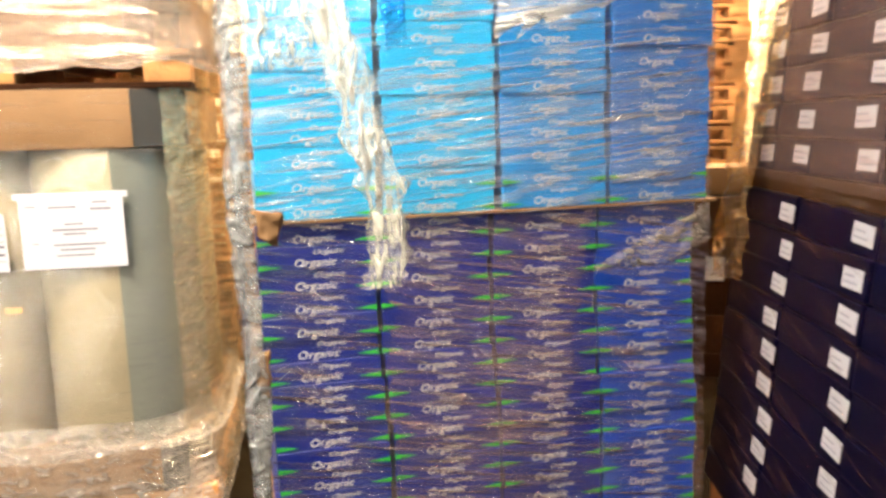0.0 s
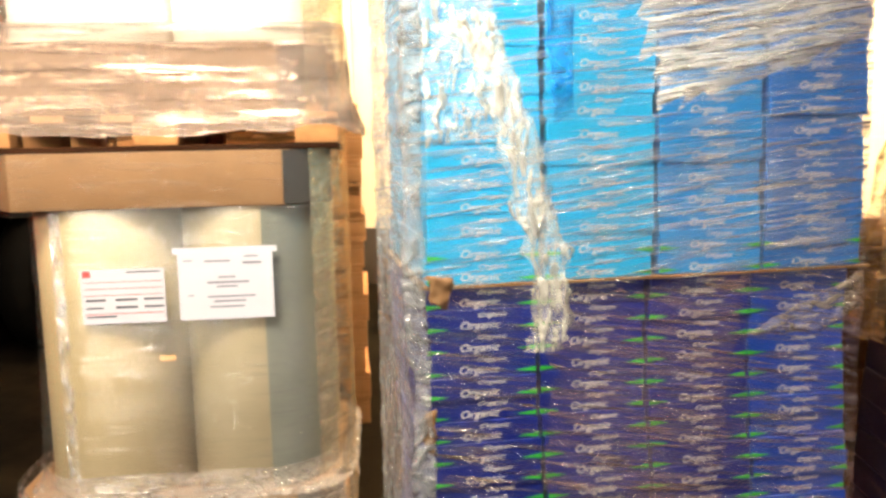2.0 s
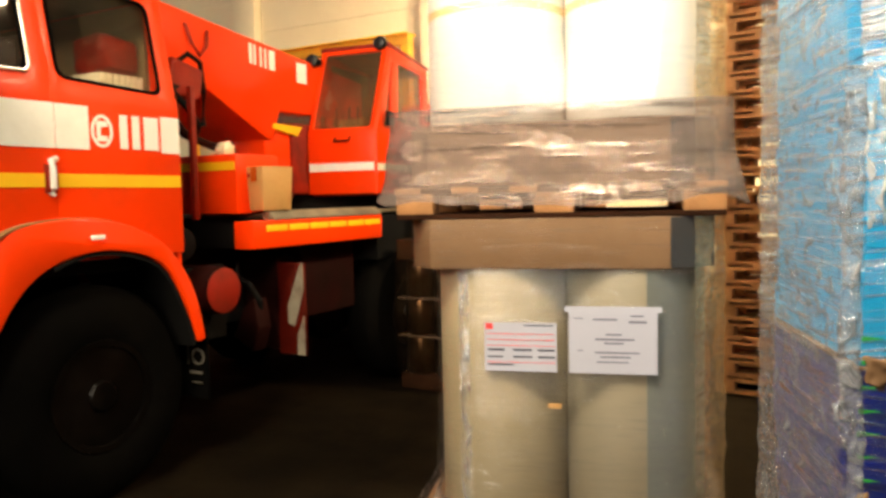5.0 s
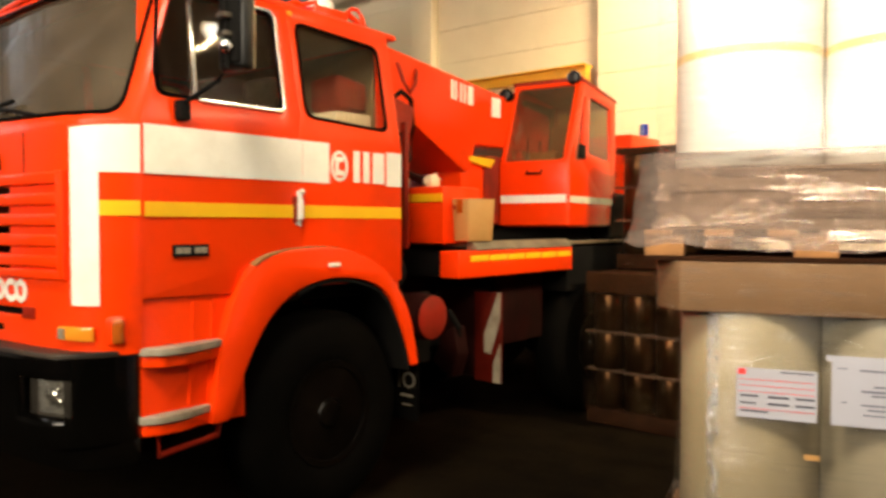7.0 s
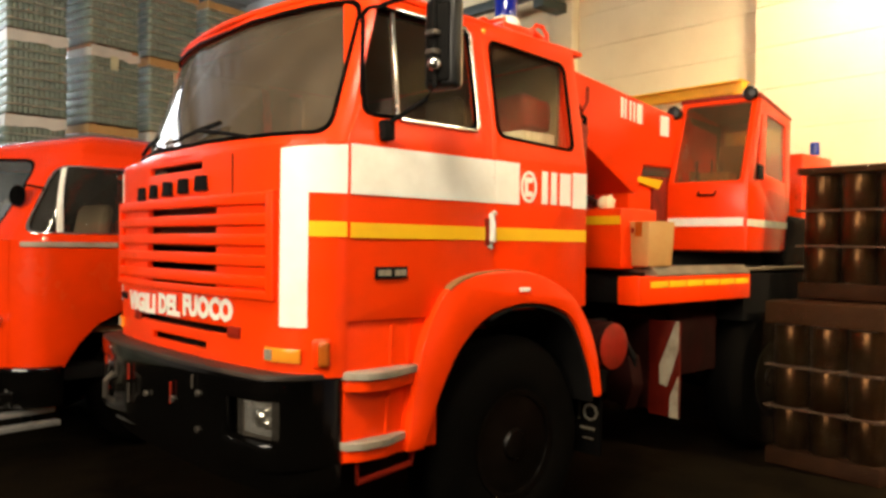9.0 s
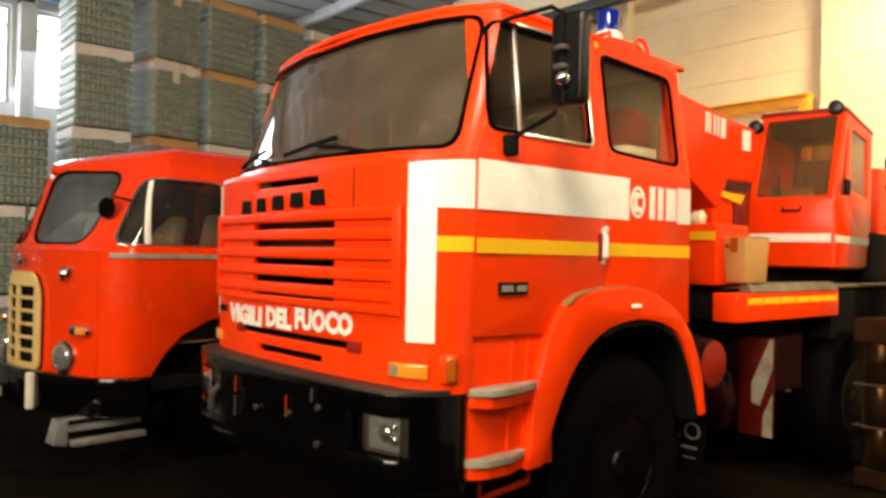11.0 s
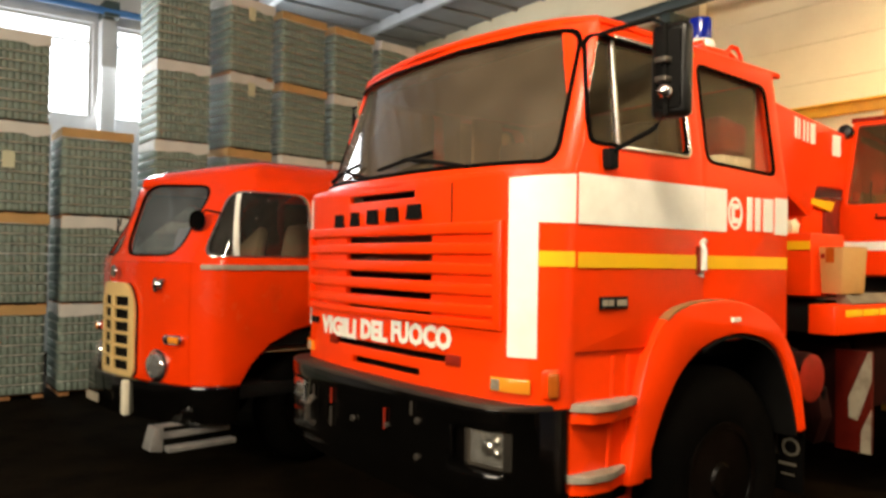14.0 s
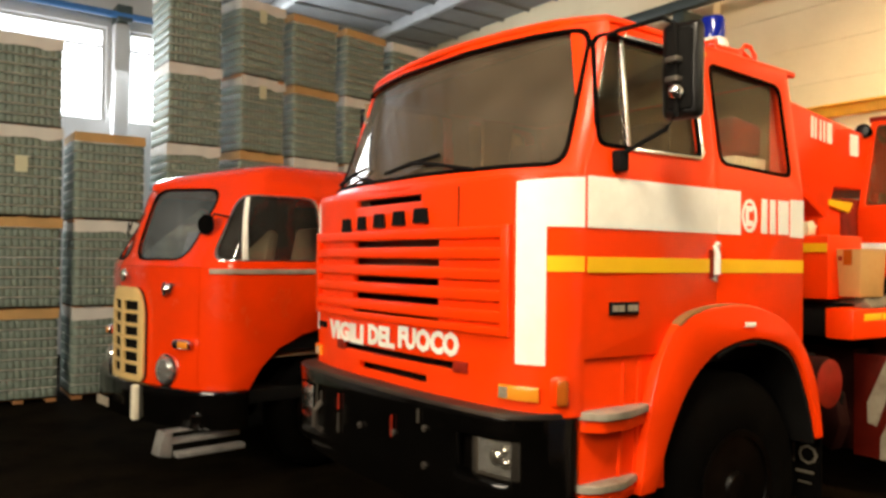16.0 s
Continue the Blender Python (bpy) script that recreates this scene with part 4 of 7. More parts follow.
        part("clear_lens", k.wrap(moved(sheet([(sg * 0.831, 1.042), (sg * 0.868, 1.042), (sg * 0.868, 1.081), (sg * 0.831, 1.081)], (), 0.01, 0.003), pose(0, -0.036, 0))), STEEL, ind)
        pc, ny = k(S(0.170) * sg, 1.075, 0.006), 55 * sg
        pod = part("lamp_pod", moved(box(-0.042, 0.042, -0.018, 0.022, -0.07, 0.062, 0.018, 3), Matrix.Translation(pc) @ pose(0, 0, 0, 0, 0, ny)), RED, front, "red corner lamp pod")
        part("corner_lens", moved(box(-0.012, 0.036, -0.034, 0.004, -0.058, 0.05, 0.015, 3), Matrix.Translation(pc) @ pose(0, 0, 0, 0, 0, ny)), AMBER_DARK, pod, "dark amber corner lens")
        x0 = 0.545 if sg > 0 else -0.545
        part("fog_lamp", k.wrap(moved(sheet([(x0, 1.112), (x0 + 0.08, 1.112), (x0 + 0.08, 1.150), (x0, 1.150)], (), 0.02, 0.006), pose(0, -0.015, 0))), RED_DULL, front)
    for x, z in ((-0.55, 0.80), (-0.05, 0.78), (0.25, 0.80), (0.48, 0.86), (0.48, 0.70)):
        p = k(x, z, 0.125)
        part("bolt", moved(lathe([(0.016, 0), (0.016, 0.012), (0.0, 0.016)], 6, "y"), Matrix.Translation(p) @ pose(0, 0, 0, 0, 0, 180)), NUT, bump)
    for x, z0, z1, m in ((-0.28, 0.70, 0.80, NUT), (-0.28, 0.82, 0.90, RED_DULL), (0.24, 0.78, 0.88, RED_DULL), (0.44, 0.88, 0.94, NUT), (-0.50, 0.80, 0.88, NUT)):
        part("towing_pin", tube([k(x, z0, 0.135), Vector((k(x, z0, 0.135).x, k(x, z0, 0.135).y, z1))], 0.006), m, bump)
    part("tow_hook", tube([(-0.42, -0.16, 0.84), (-0.42, -0.2, 0.80), (-0.42, -0.2, 0.72), (-0.42, -0.16, 0.69)], 0.016), NUT, bump)

    # steps, step well and wings
    for sg in (1, -1):
        well = part("step_well", k.wrap(moved(sheet([(x * sg, z) for x, z in ((S(0.275), 0.60), (S(0.80), 0.60), (S(0.80), 1.198), (S(0.275), 1.198))], [], 0.02, 0.004), pose(0, 0.014, 0))), RED, t)
        for y in (0.50, 0.60):
            part("pressed_rib", tube([(1.044 * sg, y, 0.68), (1.046 * sg, y + 0.015, 0.90), (1.044 * sg, y + 0.03, 1.17)], 0.012), RED, well)
        for z, x1, y1 in ((0.943, 1.110, 0.715), (0.645, 1.085, 0.68)):
            pts = round_poly([(x * sg, y) for x, y in ((0.94, 0.258), (1.075, 0.258), (x1 + 0.030, 0.33), (x1 + 0.035, 0.46), (x1 - 0.02, y1 - 0.07), (1.045, y1 + 0.01), (0.94, y1 + 0.01))][::sg], 0.025)
            st = part("step", prism([(1.0 * sg + (x - 1.0 * sg) * 0.88, 0.46 + (y - 0.46) * 0.94) for x, y in pts], z - 0.040, z + 0.012, "z", 0.006), RED, t)
            part("tread", prism([(1.05 * sg + (x - 1.05 * sg) * 1.03, y) for x, y in pts], z + 0.013, z + 0.046, "z", 0.004, 1), STEEL, st, "worn grey tread plate")
        part("step_frame", tube([(1.03 * sg, 0.36, 0.62), (1.03 * sg, 0.36, 0.50), (1.03 * sg, 0.66, 0.53), (1.03 * sg, 0.68, 0.62)], 0.016), RED_DULL, t)
        outer = smooth([(0.585, 0.60), (0.645, 0.959), (0.735, 1.206), (0.865, 1.352), (1.12, 1.400), (1.40, 1.385), (1.69, 1.262), (1.88, 1.01), (1.96, 0.70)])
        inner = smooth([(1.905, 0.69), (1.835, 0.90), (1.675, 1.150), (1.38, 1.238), (1.115, 1.205), (0.935, 1.085), (0.808, 0.89), (0.690, 0.60)])
        arch = outer + inner
        wing = prism(arch, min(0.60 * sg, 1.155 * sg), max(0.60 * sg, 1.155 * sg), "x", 0.014)
        for v in wing.verts:
            if abs(v.co.x) > 0.9:
                v.co.x -= sg * 0.055 * (1 - min(1.0, max(0.0, (v.co.y - 0.75) / 0.5)))
        part("wing", wing, RED, t, "red mudguard with dusty top")
        dust = [(y, z) for y, z in outer if 0.80 < y < 1.72]
        part("wing_dust", prism([(y, z - 0.004) for y, z in dust] + [(y, z + 0.005) for y, z in dust[::-1]], min(0.62 * sg, 1.118 * sg), max(0.62 * sg, 1.118 * sg), "x"), DUST, t, "tan dust on the mudguard")
        # a dark sheet under the arch stands for the shadow on its inner face
        lining = [(y, z) for y, z in inner if y > 1.05]
        part("arch_shade", prism([(1.36 + (y - 1.36) * 0.992, z - 0.006) for y, z in lining] + [(1.36 + (y - 1.36) * 0.955, z - 0.022) for y, z in lining[::-1]], min(0.62 * sg, 1.135 * sg), max(0.62 * sg, 1.135 * sg), "x"), DARK, t, "dark sheet for the shade inside the wheel arch")
        part("arch_liner", prism([(0.84, 0.62), (0.92, 0.92), (1.05, 1.12), (1.25, 1.21), (1.50, 1.21), (1.65, 1.15), (1.78, 0.97), (1.90, 0.69), (1.95, 0.75), (1.85, 1.0), (1.70, 1.20), (1.52, 1.30), (1.22, 1.32), (1.02, 1.22), (0.88, 0.95), (0.80, 0.62)], min(0.45 * sg, 0.62 * sg), max(0.45 * sg, 0.62 * sg), "x"), SHADED_RED, t)
        part("marker_lamp", box(min(1.15 * sg, 1.162 * sg), max(1.15 * sg, 1.162 * sg), 1.253, 1.330, 1.300, 1.322, 0.004), WHITE_TAPE, t)
        wheel(t, 1.045 * sg, 1.362, FZ + 0.560, 0.560, 0.275, sg)
        flap = part("mudflap", box(min(0.70 * sg, 1.08 * sg), max(0.70 * sg, 1.12 * sg), 1.985, 2.0, 0.34, 0.75), RUBBER, t, "black rubber mudflap with pale marks")
        if sg > 0:
            part("lettering", moved(letters("IO", 0.10, 0.004, 0.14), pose(1.035, 1.98, 0.535)), FLAP_INK, flap)
        for x0, x1, z0, z1 in ((0.985, 1.085, 0.483, 0.497), (1.0, 1.075, 0.430, 0.436)):
            part("flap_bar", box(min(x0 * sg, x1 * sg), max(x0 * sg, x1 * sg), 1.979, 1.984, z0, z1), FLAP_INK, flap)

    # chassis, deck and under-deck gear
    for x in (-0.42, 0.42):
        part("chassis_rail", box(x - 0.05, x + 0.05, 0.2, 7.0, 0.62, 0.92, 0.006), DARK, t)
    part("axle", moved(lathe([(0.06, -0.8), (0.06, 0.8)], 16, "x"), pose(0, 1.28, FZ + 0.575)), DARK, t)
    part("engine", box(-0.45, 0.45, 0.35, 1.7, 0.5, 1.1, 0.05), DARK, t)
    for y in (4.4, 5.6, 6.6):
        for sg in (1, -1):
            wheel(t, 1.0 * sg, y, FZ + 0.575, 0.575, 0.275, sg)
    deck = part("deck", box(-1.04, 0.868, 2.62, 7.0, 1.16, 1.36, 0.008), DARK, t, "dark deck frame")
    part("side_beam", box(0.870, 1.036, DECK_Y, 3.95, 1.165, 1.345, 0.010), RED, deck, "red side beam of the deck")
    part("rear_frame", box(-0.9, 0.98, 3.96, 7.0, 0.98, 1.345, 0.01), DARK, deck, "dark rear frame")
    part("slew_motor", prism(round_poly([(4.9, 1.386), (6.1, 1.386), (6.0, 1.78), (5.0, 1.82)], 0.06), 0.37, 0.86, "x", 0.03), DARK, deck, "dark slewing gear housing")
    part("deck_tread", box(-1.0, 1.0, 2.70, 7.0, 1.365, 1.385, 0.004), DECK, deck, "dusty tread plate deck")
    part("deck_kerb", prism([(1.038, 1.346), (1.038, 1.358), (0.99, 1.408), (0.94, 1.408), (0.94, 1.39), (0.94, 1.346)], 2.69, 3.94, "y", 0.004), DECK, deck)
    for y0 in (2.61, 2.83, 3.05, 3.27, 3.49, 3.71):
        part("deck_reflector", box(1.037, 1.042, y0, y0 + 0.205, 1.272, 1.314, 0.002), YELLOW_TAPE, deck)
    part("tool_box", box(0.25, 0.862, 2.54, 2.95, 1.39, 1.78, 0.012), RED, t)
    part("yellow_band", box(0.27, 0.855, 2.530, 2.537, 1.675, 1.73), YELLOW_TAPE, t)
    # tank, outrigger, plate and skirt get their under-deck shade from darkened colours
    part("air_tank", moved(lathe([(0.0, -0.62), (0.13, -0.60), (0.145, -0.57), (0.145, -0.03), (0.138, -0.01), (0.10, 0.004), (0.0, 0.01)], 32, "x"), pose(1.045, 2.215, 0.94)), SHADED_RED, t, "round air tank in shaded red")
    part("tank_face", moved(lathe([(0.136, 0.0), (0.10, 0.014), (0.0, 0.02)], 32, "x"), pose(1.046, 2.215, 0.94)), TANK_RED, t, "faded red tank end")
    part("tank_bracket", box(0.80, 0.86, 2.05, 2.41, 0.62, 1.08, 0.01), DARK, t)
    out = part("outrigger", box(0.45, 0.795, 2.98, 3.2, 0.42, 1.07, 0.02), SHADED_RED, t, "red outrigger housing with shade in its colour")
    part("outrigger_arm", prism([(0.62, 0.55), (0.72, 0.75), (0.82, 0.82), (0.86, 0.62), (0.80, 0.45)], 2.70, 2.83, "y", 0.015), SHADED_RED, out)
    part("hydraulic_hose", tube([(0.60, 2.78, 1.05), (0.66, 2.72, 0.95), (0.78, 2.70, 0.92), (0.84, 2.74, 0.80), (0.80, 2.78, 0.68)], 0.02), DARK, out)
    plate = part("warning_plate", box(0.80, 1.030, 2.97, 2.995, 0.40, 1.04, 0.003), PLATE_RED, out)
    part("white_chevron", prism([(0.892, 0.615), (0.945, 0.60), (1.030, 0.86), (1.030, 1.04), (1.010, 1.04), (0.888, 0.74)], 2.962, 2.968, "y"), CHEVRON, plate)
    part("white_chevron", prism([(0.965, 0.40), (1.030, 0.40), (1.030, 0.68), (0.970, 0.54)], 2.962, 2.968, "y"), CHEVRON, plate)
    part("side_skirt", box(0.78, 0.82, 3.2, 3.85, 0.62, 1.17, 0.006), SHADED_RED, t)
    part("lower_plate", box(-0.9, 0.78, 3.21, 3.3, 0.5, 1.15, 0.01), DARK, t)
    part("cable_drum", moved(lathe([(0.0, -0.2), (0.09, -0.19), (0.10, 0.1), (0.06, 0.12)], 16, "x"), pose(0.72, 2.12, 1.22)), DARK, t)
    part("exhaust_pipe", tube([(0.80, 2.05, 1.0), (0.80, 2.05, 1.5), (0.78, 2.08, 1.9), (0.74, 2.12, 2.05)], 0.035), RED_DULL, t)
    part("post", box(0.66, 0.70, 2.34, 2.38, 1.36, 2.20, 0.006), RED_DULL, t)
    bm = lathe([(0.0, -0.03), (0.05, -0.025), (0.062, 0.0), (0.055, 0.03), (0.03, 0.052), (0.0, 0.055)], 14)
    for v in bm.verts:
        v.co *= 1 + 0.5 * noise.noise(v.co * 28)
    part("rag", moved(bm, pose(0.66, 2.66, 1.812)), CREAM_PLASTIC, t, "crumpled cream rag")
    part("hose_coil", moved(lathe([(0.12, -0.02), (0.15, 0.0), (0.12, 0.02), (0.09, 0.0), (0.12, -0.02)], 24, "x"), pose(0.60, 2.18, 1.95)), RED_DULL, t)
    part("hose_coil", moved(lathe([(0.10, -0.025), (0.13, 0.0), (0.10, 0.025), (0.07, 0.0), (0.10, -0.025)], 24, "y"), pose(0.50, 2.30, 1.88)), CREAM_PLASTIC, t)
    part("pipe", tube([(0.45, 2.1, 1.5), (0.5, 2.1, 2.0), (0.55, 2.3, 2.2), (0.50, 2.6, 2.25)], 0.025), DARK, t)
    part("pipe", tube([(0.3, 2.05, 1.6), (0.42, 2.08, 2.2), (0.40, 2.2, 2.4)], 0.03), RED_DULL, t)
    part("equipment_plate", box(-0.5, 0.55, 2.30, 2.36, 1.2, 2.0, 0.01), DARK, t)
    # boom and turntable
    boom = part("boom", prism([(1.98, 2.42), (1.98, 2.85), (4.7, 2.52), (4.7, 2.17), (3.57, 2.17), (3.49, 1.95), (3.42, 1.94), (2.66, 2.34)], -0.36, 0.36, "x", 0.02), RED, t, "heavy red box-section crane boom")
    for y0, y1 in ((3.24, 3.27), (3.29, 3.31), (3.355, 3.375), (3.405, 3.425), (3.455, 3.52)):
        z = 2.655 - (y0 - 3.2) * 0.1
        part("number_bar", box(0.361, 0.365, y0, y1, z - 0.15, z), WHITE_TAPE, boom)
    part("number_bar", box(0.361, 0.365, 3.78, 3.90, 2.42, 2.58), WHITE_TAPE, boom)
    for y in (2.62, 2.2):
        part("hose_loop", tube([(0.37, y, 2.68), (0.40, y + 0.03, 2.55), (0.41, y + 0.09, 2.47), (0.40, y + 0.16, 2.55), (0.37, y + 0.2, 2.66)], 0.012), RED_DULL, boom)
    part("cable_loop", tube([(0.2, 2.3, 2.8), (0.2, 2.34, 2.9), (0.22, 2.42, 2.98), (0.24, 2.45, 2.9), (0.24, 2.42, 2.8)], 0.008), RED_DULL, boom)
    part("boom_lamp", moved(lathe([(0.0, -0.06), (0.05, -0.05), (0.06, 0.0), (0.055, 0.02), (0.0, 0.03)], 20, "y"), pose(0.44, 2.55, 2.30)), BLACK, boom, "small black work lamp")
    part("lift_ram", tube([(0.12, 3.1, 1.75), (0.12, 3.9, 1.55)], 0.09, 16), RED_DULL, boom)
    ram = part("ram_housing", prism([(3.42, 1.72), (4.2, 1.63), (4.2, 1.98), (3.50, 2.10), (3.40, 2.0)], 0.0, 0.33, "x", 0.02), RED, boom, "red lifting ram housing")
    part("yellow_mark", prism([(3.47, 2.035), (3.76, 1.99), (3.82, 2.065), (3.48, 2.075)], 0.325, 0.367, "x"), YELLOW_TAPE, ram)
    part("valve_block", prism(round_poly([(2.28, 2.16), (2.56, 2.14), (2.60, 2.34), (2.34, 2.40)], 0.03), 0.42, 0.56, "x", 0.02), RED_DULL, boom)
    part("hydraulic_hose", tube([(0.48, 2.40, 2.36), (0.52, 2.50, 2.44), (0.50, 2.62, 2.40), (0.44, 2.70, 2.22), (0.36, 2.76, 2.0)], 0.018), DARK, boom)
    part("hydraulic_hose", tube([(0.55, 2.30, 2.2), (0.58, 2.42, 2.08), (0.54, 2.55, 1.98), (0.42, 2.62, 1.9)], 0.022), DARK, boom)
    part("hydraulic_hose", tube([(0.50, 2.28, 2.1), (0.46, 2.5, 1.92), (0.40, 2.8, 1.86), (0.30, 3.1, 1.84)], 0.03), SHADED_RED, boom)
    part("turntable", moved(lathe([(0.75, 0.0), (0.75, 0.06), (0.70, 0.14), (0.0, 0.14)], 36), pose(0, 4.6, 1.385)), DARK, t)
    part("slew_frame", box(-0.5, 0.36, 3.7, 6.4, 1.52, 2.1, 0.03), RED_DULL, t)
    # operator cab
    M = pose(0.375, 3.90, 0, 0, 0, 8) @ Matrix.Diagonal((1.0, 1.15, 1.0, 1.0))
    prof = [(0.0, 1.62), (0.06, 1.50), (0.95, 1.50), (0.95, 2.66), (0.27, 2.74), (0.0, 2.02)]
    # floor, back and roof take the darker red: their shade is in the paint
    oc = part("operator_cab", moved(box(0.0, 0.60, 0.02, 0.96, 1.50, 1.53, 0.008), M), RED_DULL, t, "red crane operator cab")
    fl = sheet([(0.0, 1.52), (0.60, 1.52), (0.60, 2.02), (0.0, 2.02)], (), 0.03, 0.005)
    part("front_panel", moved(fl, M), RED, oc)
    part("white_band", moved(box(0.005, 0.595, -0.022, -0.018, 1.70, 1.765), M), WHITE_TAPE, oc)
    tilt = math.degrees(math.atan2(0.25, 0.70))
    win = sheet([(0.0, 0.0), (0.60, 0.0), (0.60, 0.745), (0.0, 0.745)], [rounded(0.03, 0.565, 0.02, 0.71, 0.03)], 0.035, 0.005)
    part("window_frame", moved(win, M @ pose(0, 0, 2.02, -tilt)), RED, oc)
    gl = part("window_pane", moved(sheet(rounded(0.03, 0.565, 0.02, 0.71, 0.03), (), 0.006), M @ pose(0, 0, 2.02, -tilt)), GLASS_B, oc)
    gl.visible_shadow = False
    for x in (0.0, 0.60):
        so = sheet([(0.0, 1.52), (0.95, 1.52), (0.95, 2.65), (0.27, 2.73), (0.0, 2.02)], [round_poly([(0.13, 2.06), (0.24, 2.06), (0.29, 2.60), (0.27, 2.60)], 0.01), round_poly([(0.36, 2.12), (0.84, 2.08), (0.83, 2.57), (0.39, 2.61)], 0.03)], 0.03, 0.005)
        part("side_panel", moved(so, M @ pose(x, 0, 0, 0, 0, 90)), RED, oc)
        sgl = part("window_pane", moved(sheet(round_poly([(0.36, 2.12), (0.84, 2.08), (0.83, 2.57), (0.39, 2.61)], 0.03), (), 0.005), M @ pose(x, 0, 0, 0, 0, 90)), GLASS_S, oc)
        sgl.visible_shadow = False
    part("white_band", moved(box(0.617, 0.621, 0.0, 0.94, 1.70, 1.755), M), PALE, oc)
    hole = rounded(0.05, 0.55, 1.98, 2.58, 0.03)
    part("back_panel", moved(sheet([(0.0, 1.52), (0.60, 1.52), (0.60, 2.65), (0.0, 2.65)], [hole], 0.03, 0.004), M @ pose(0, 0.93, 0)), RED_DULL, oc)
    part("window_pane", moved(sheet(hole, (), 0.005), M @ pose(0, 0.94, 0)), GLASS_S, oc).visible_shadow = False
    part("control_box", moved(box(0.20, 0.44, 0.10, 0.24, 1.90, 2.13, 0.012), M), TAN_PLASTIC, oc, "tan control box")
    for x in (0.13, 0.25, 0.33, 0.50):
        part("control_lever", moved(tube([(x, 0.20, 1.95), (x + 0.01, 0.19, 2.24)], 0.008), M), DARK, oc)
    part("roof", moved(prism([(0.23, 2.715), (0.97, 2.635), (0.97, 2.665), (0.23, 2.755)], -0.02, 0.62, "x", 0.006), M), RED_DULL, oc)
    part("cab_lining", moved(box(0.018, 0.03, 0.32, 0.92, 1.56, 2.62), M), INSIDE, oc)
    part("operator_seat", moved(prism([(0.35, 1.9), (0.65, 1.88), (0.74, 2.4), (0.66, 2.42), (0.58, 1.98), (0.35, 1.98)], 0.12, 0.48, "x", 0.03), M), SEAT_BROWN, oc)
    part("grab_handle", moved(tube([(0.25, -0.01, 1.97), (0.25, -0.04, 1.94), (0.38, -0.04, 1.94), (0.38, -0.01, 1.97)], 0.008), M), DARK, oc)
    for x, y, z in ((-0.01, 0.10, 2.625), (0.55, 0.22, 2.745)):
        part("work_lamp", moved(lathe([(0.0, 0.06), (0.045, 0.055), (0.058, 0.0), (0.058, -0.02), (0.05, -0.03), (0.0, -0.025)], 20, "y"), M @ pose(x, y, z)), BLACK, oc, "round black work lamp")
        part("lamp_lens", moved(lathe([(0.0, -0.036), (0.03, -0.034), (0.046, -0.031), (0.046, -0.029)], 20, "y"), M @ pose(x, y, z)), MIRROR_BLACK, oc)
    part("side_mirror", moved(box(0.64, 0.66, 0.10, 0.22, 2.06, 2.18, 0.008), M), DARK, oc)
    part("rear_beacon", moved(lathe([(0.046, 0), (0.046, 0.1), (0.04, 0.13), (0.0, 0.135)], 20), pose(0.545, 6.3, 2.465)), BLUE_LENS, t, "blue beacon at the rear")
    part("counterweight", box(-0.5, 0.60, 5.9, 6.6, 1.5, 2.455, 0.03), RED, t)
    return t


crane_lorry()


def deck_carton():
    """A worn tan carton that narrows to its foot, with its flaps folded down and a darker side."""
    t = thing("carton", pose(0.945, 2.76, 1.4085, 0, 0, -4), "worn tan cardboard box standing on the lorry deck", "box")
    bm = box(-0.075, 0.078, -0.135, 0.14, 0.0, 0.285, 0.006)
    for v in bm.verts:
        v.co.x *= 0.86 + 0.14 * v.co.z / 0.285
        v.co.y *= 0.90 + 0.10 * v.co.z / 0.285
    part("box_body", bm, TAN_PLASTIC, t)
    for y0, y1 in ((-0.137, 0.000), (0.003, 0.142)):
        part("flap", moved(box(-0.077, 0.080, y0, y1, 0.0, 0.004), pose(0, 0, 0.286, 1.2 if y0 < 0 else -1.0)), TAN_PLASTIC, t)
    part("packing_tape", box(-0.028, 0.026, -0.1385, -0.1365, 0.19, 0.283), AMBER_DARK, t, "brown packing tape")
    part("print_mark", box(-0.060, -0.035, -0.1375, -0.136, 0.215, 0.245), RED_DULL, t)


deck_carton()


PLATE = mat("bare_step_metal", (0.34, 0.33, 0.31), 0.35, 0.5, vary=0.3, scale=8, bump=0.1)


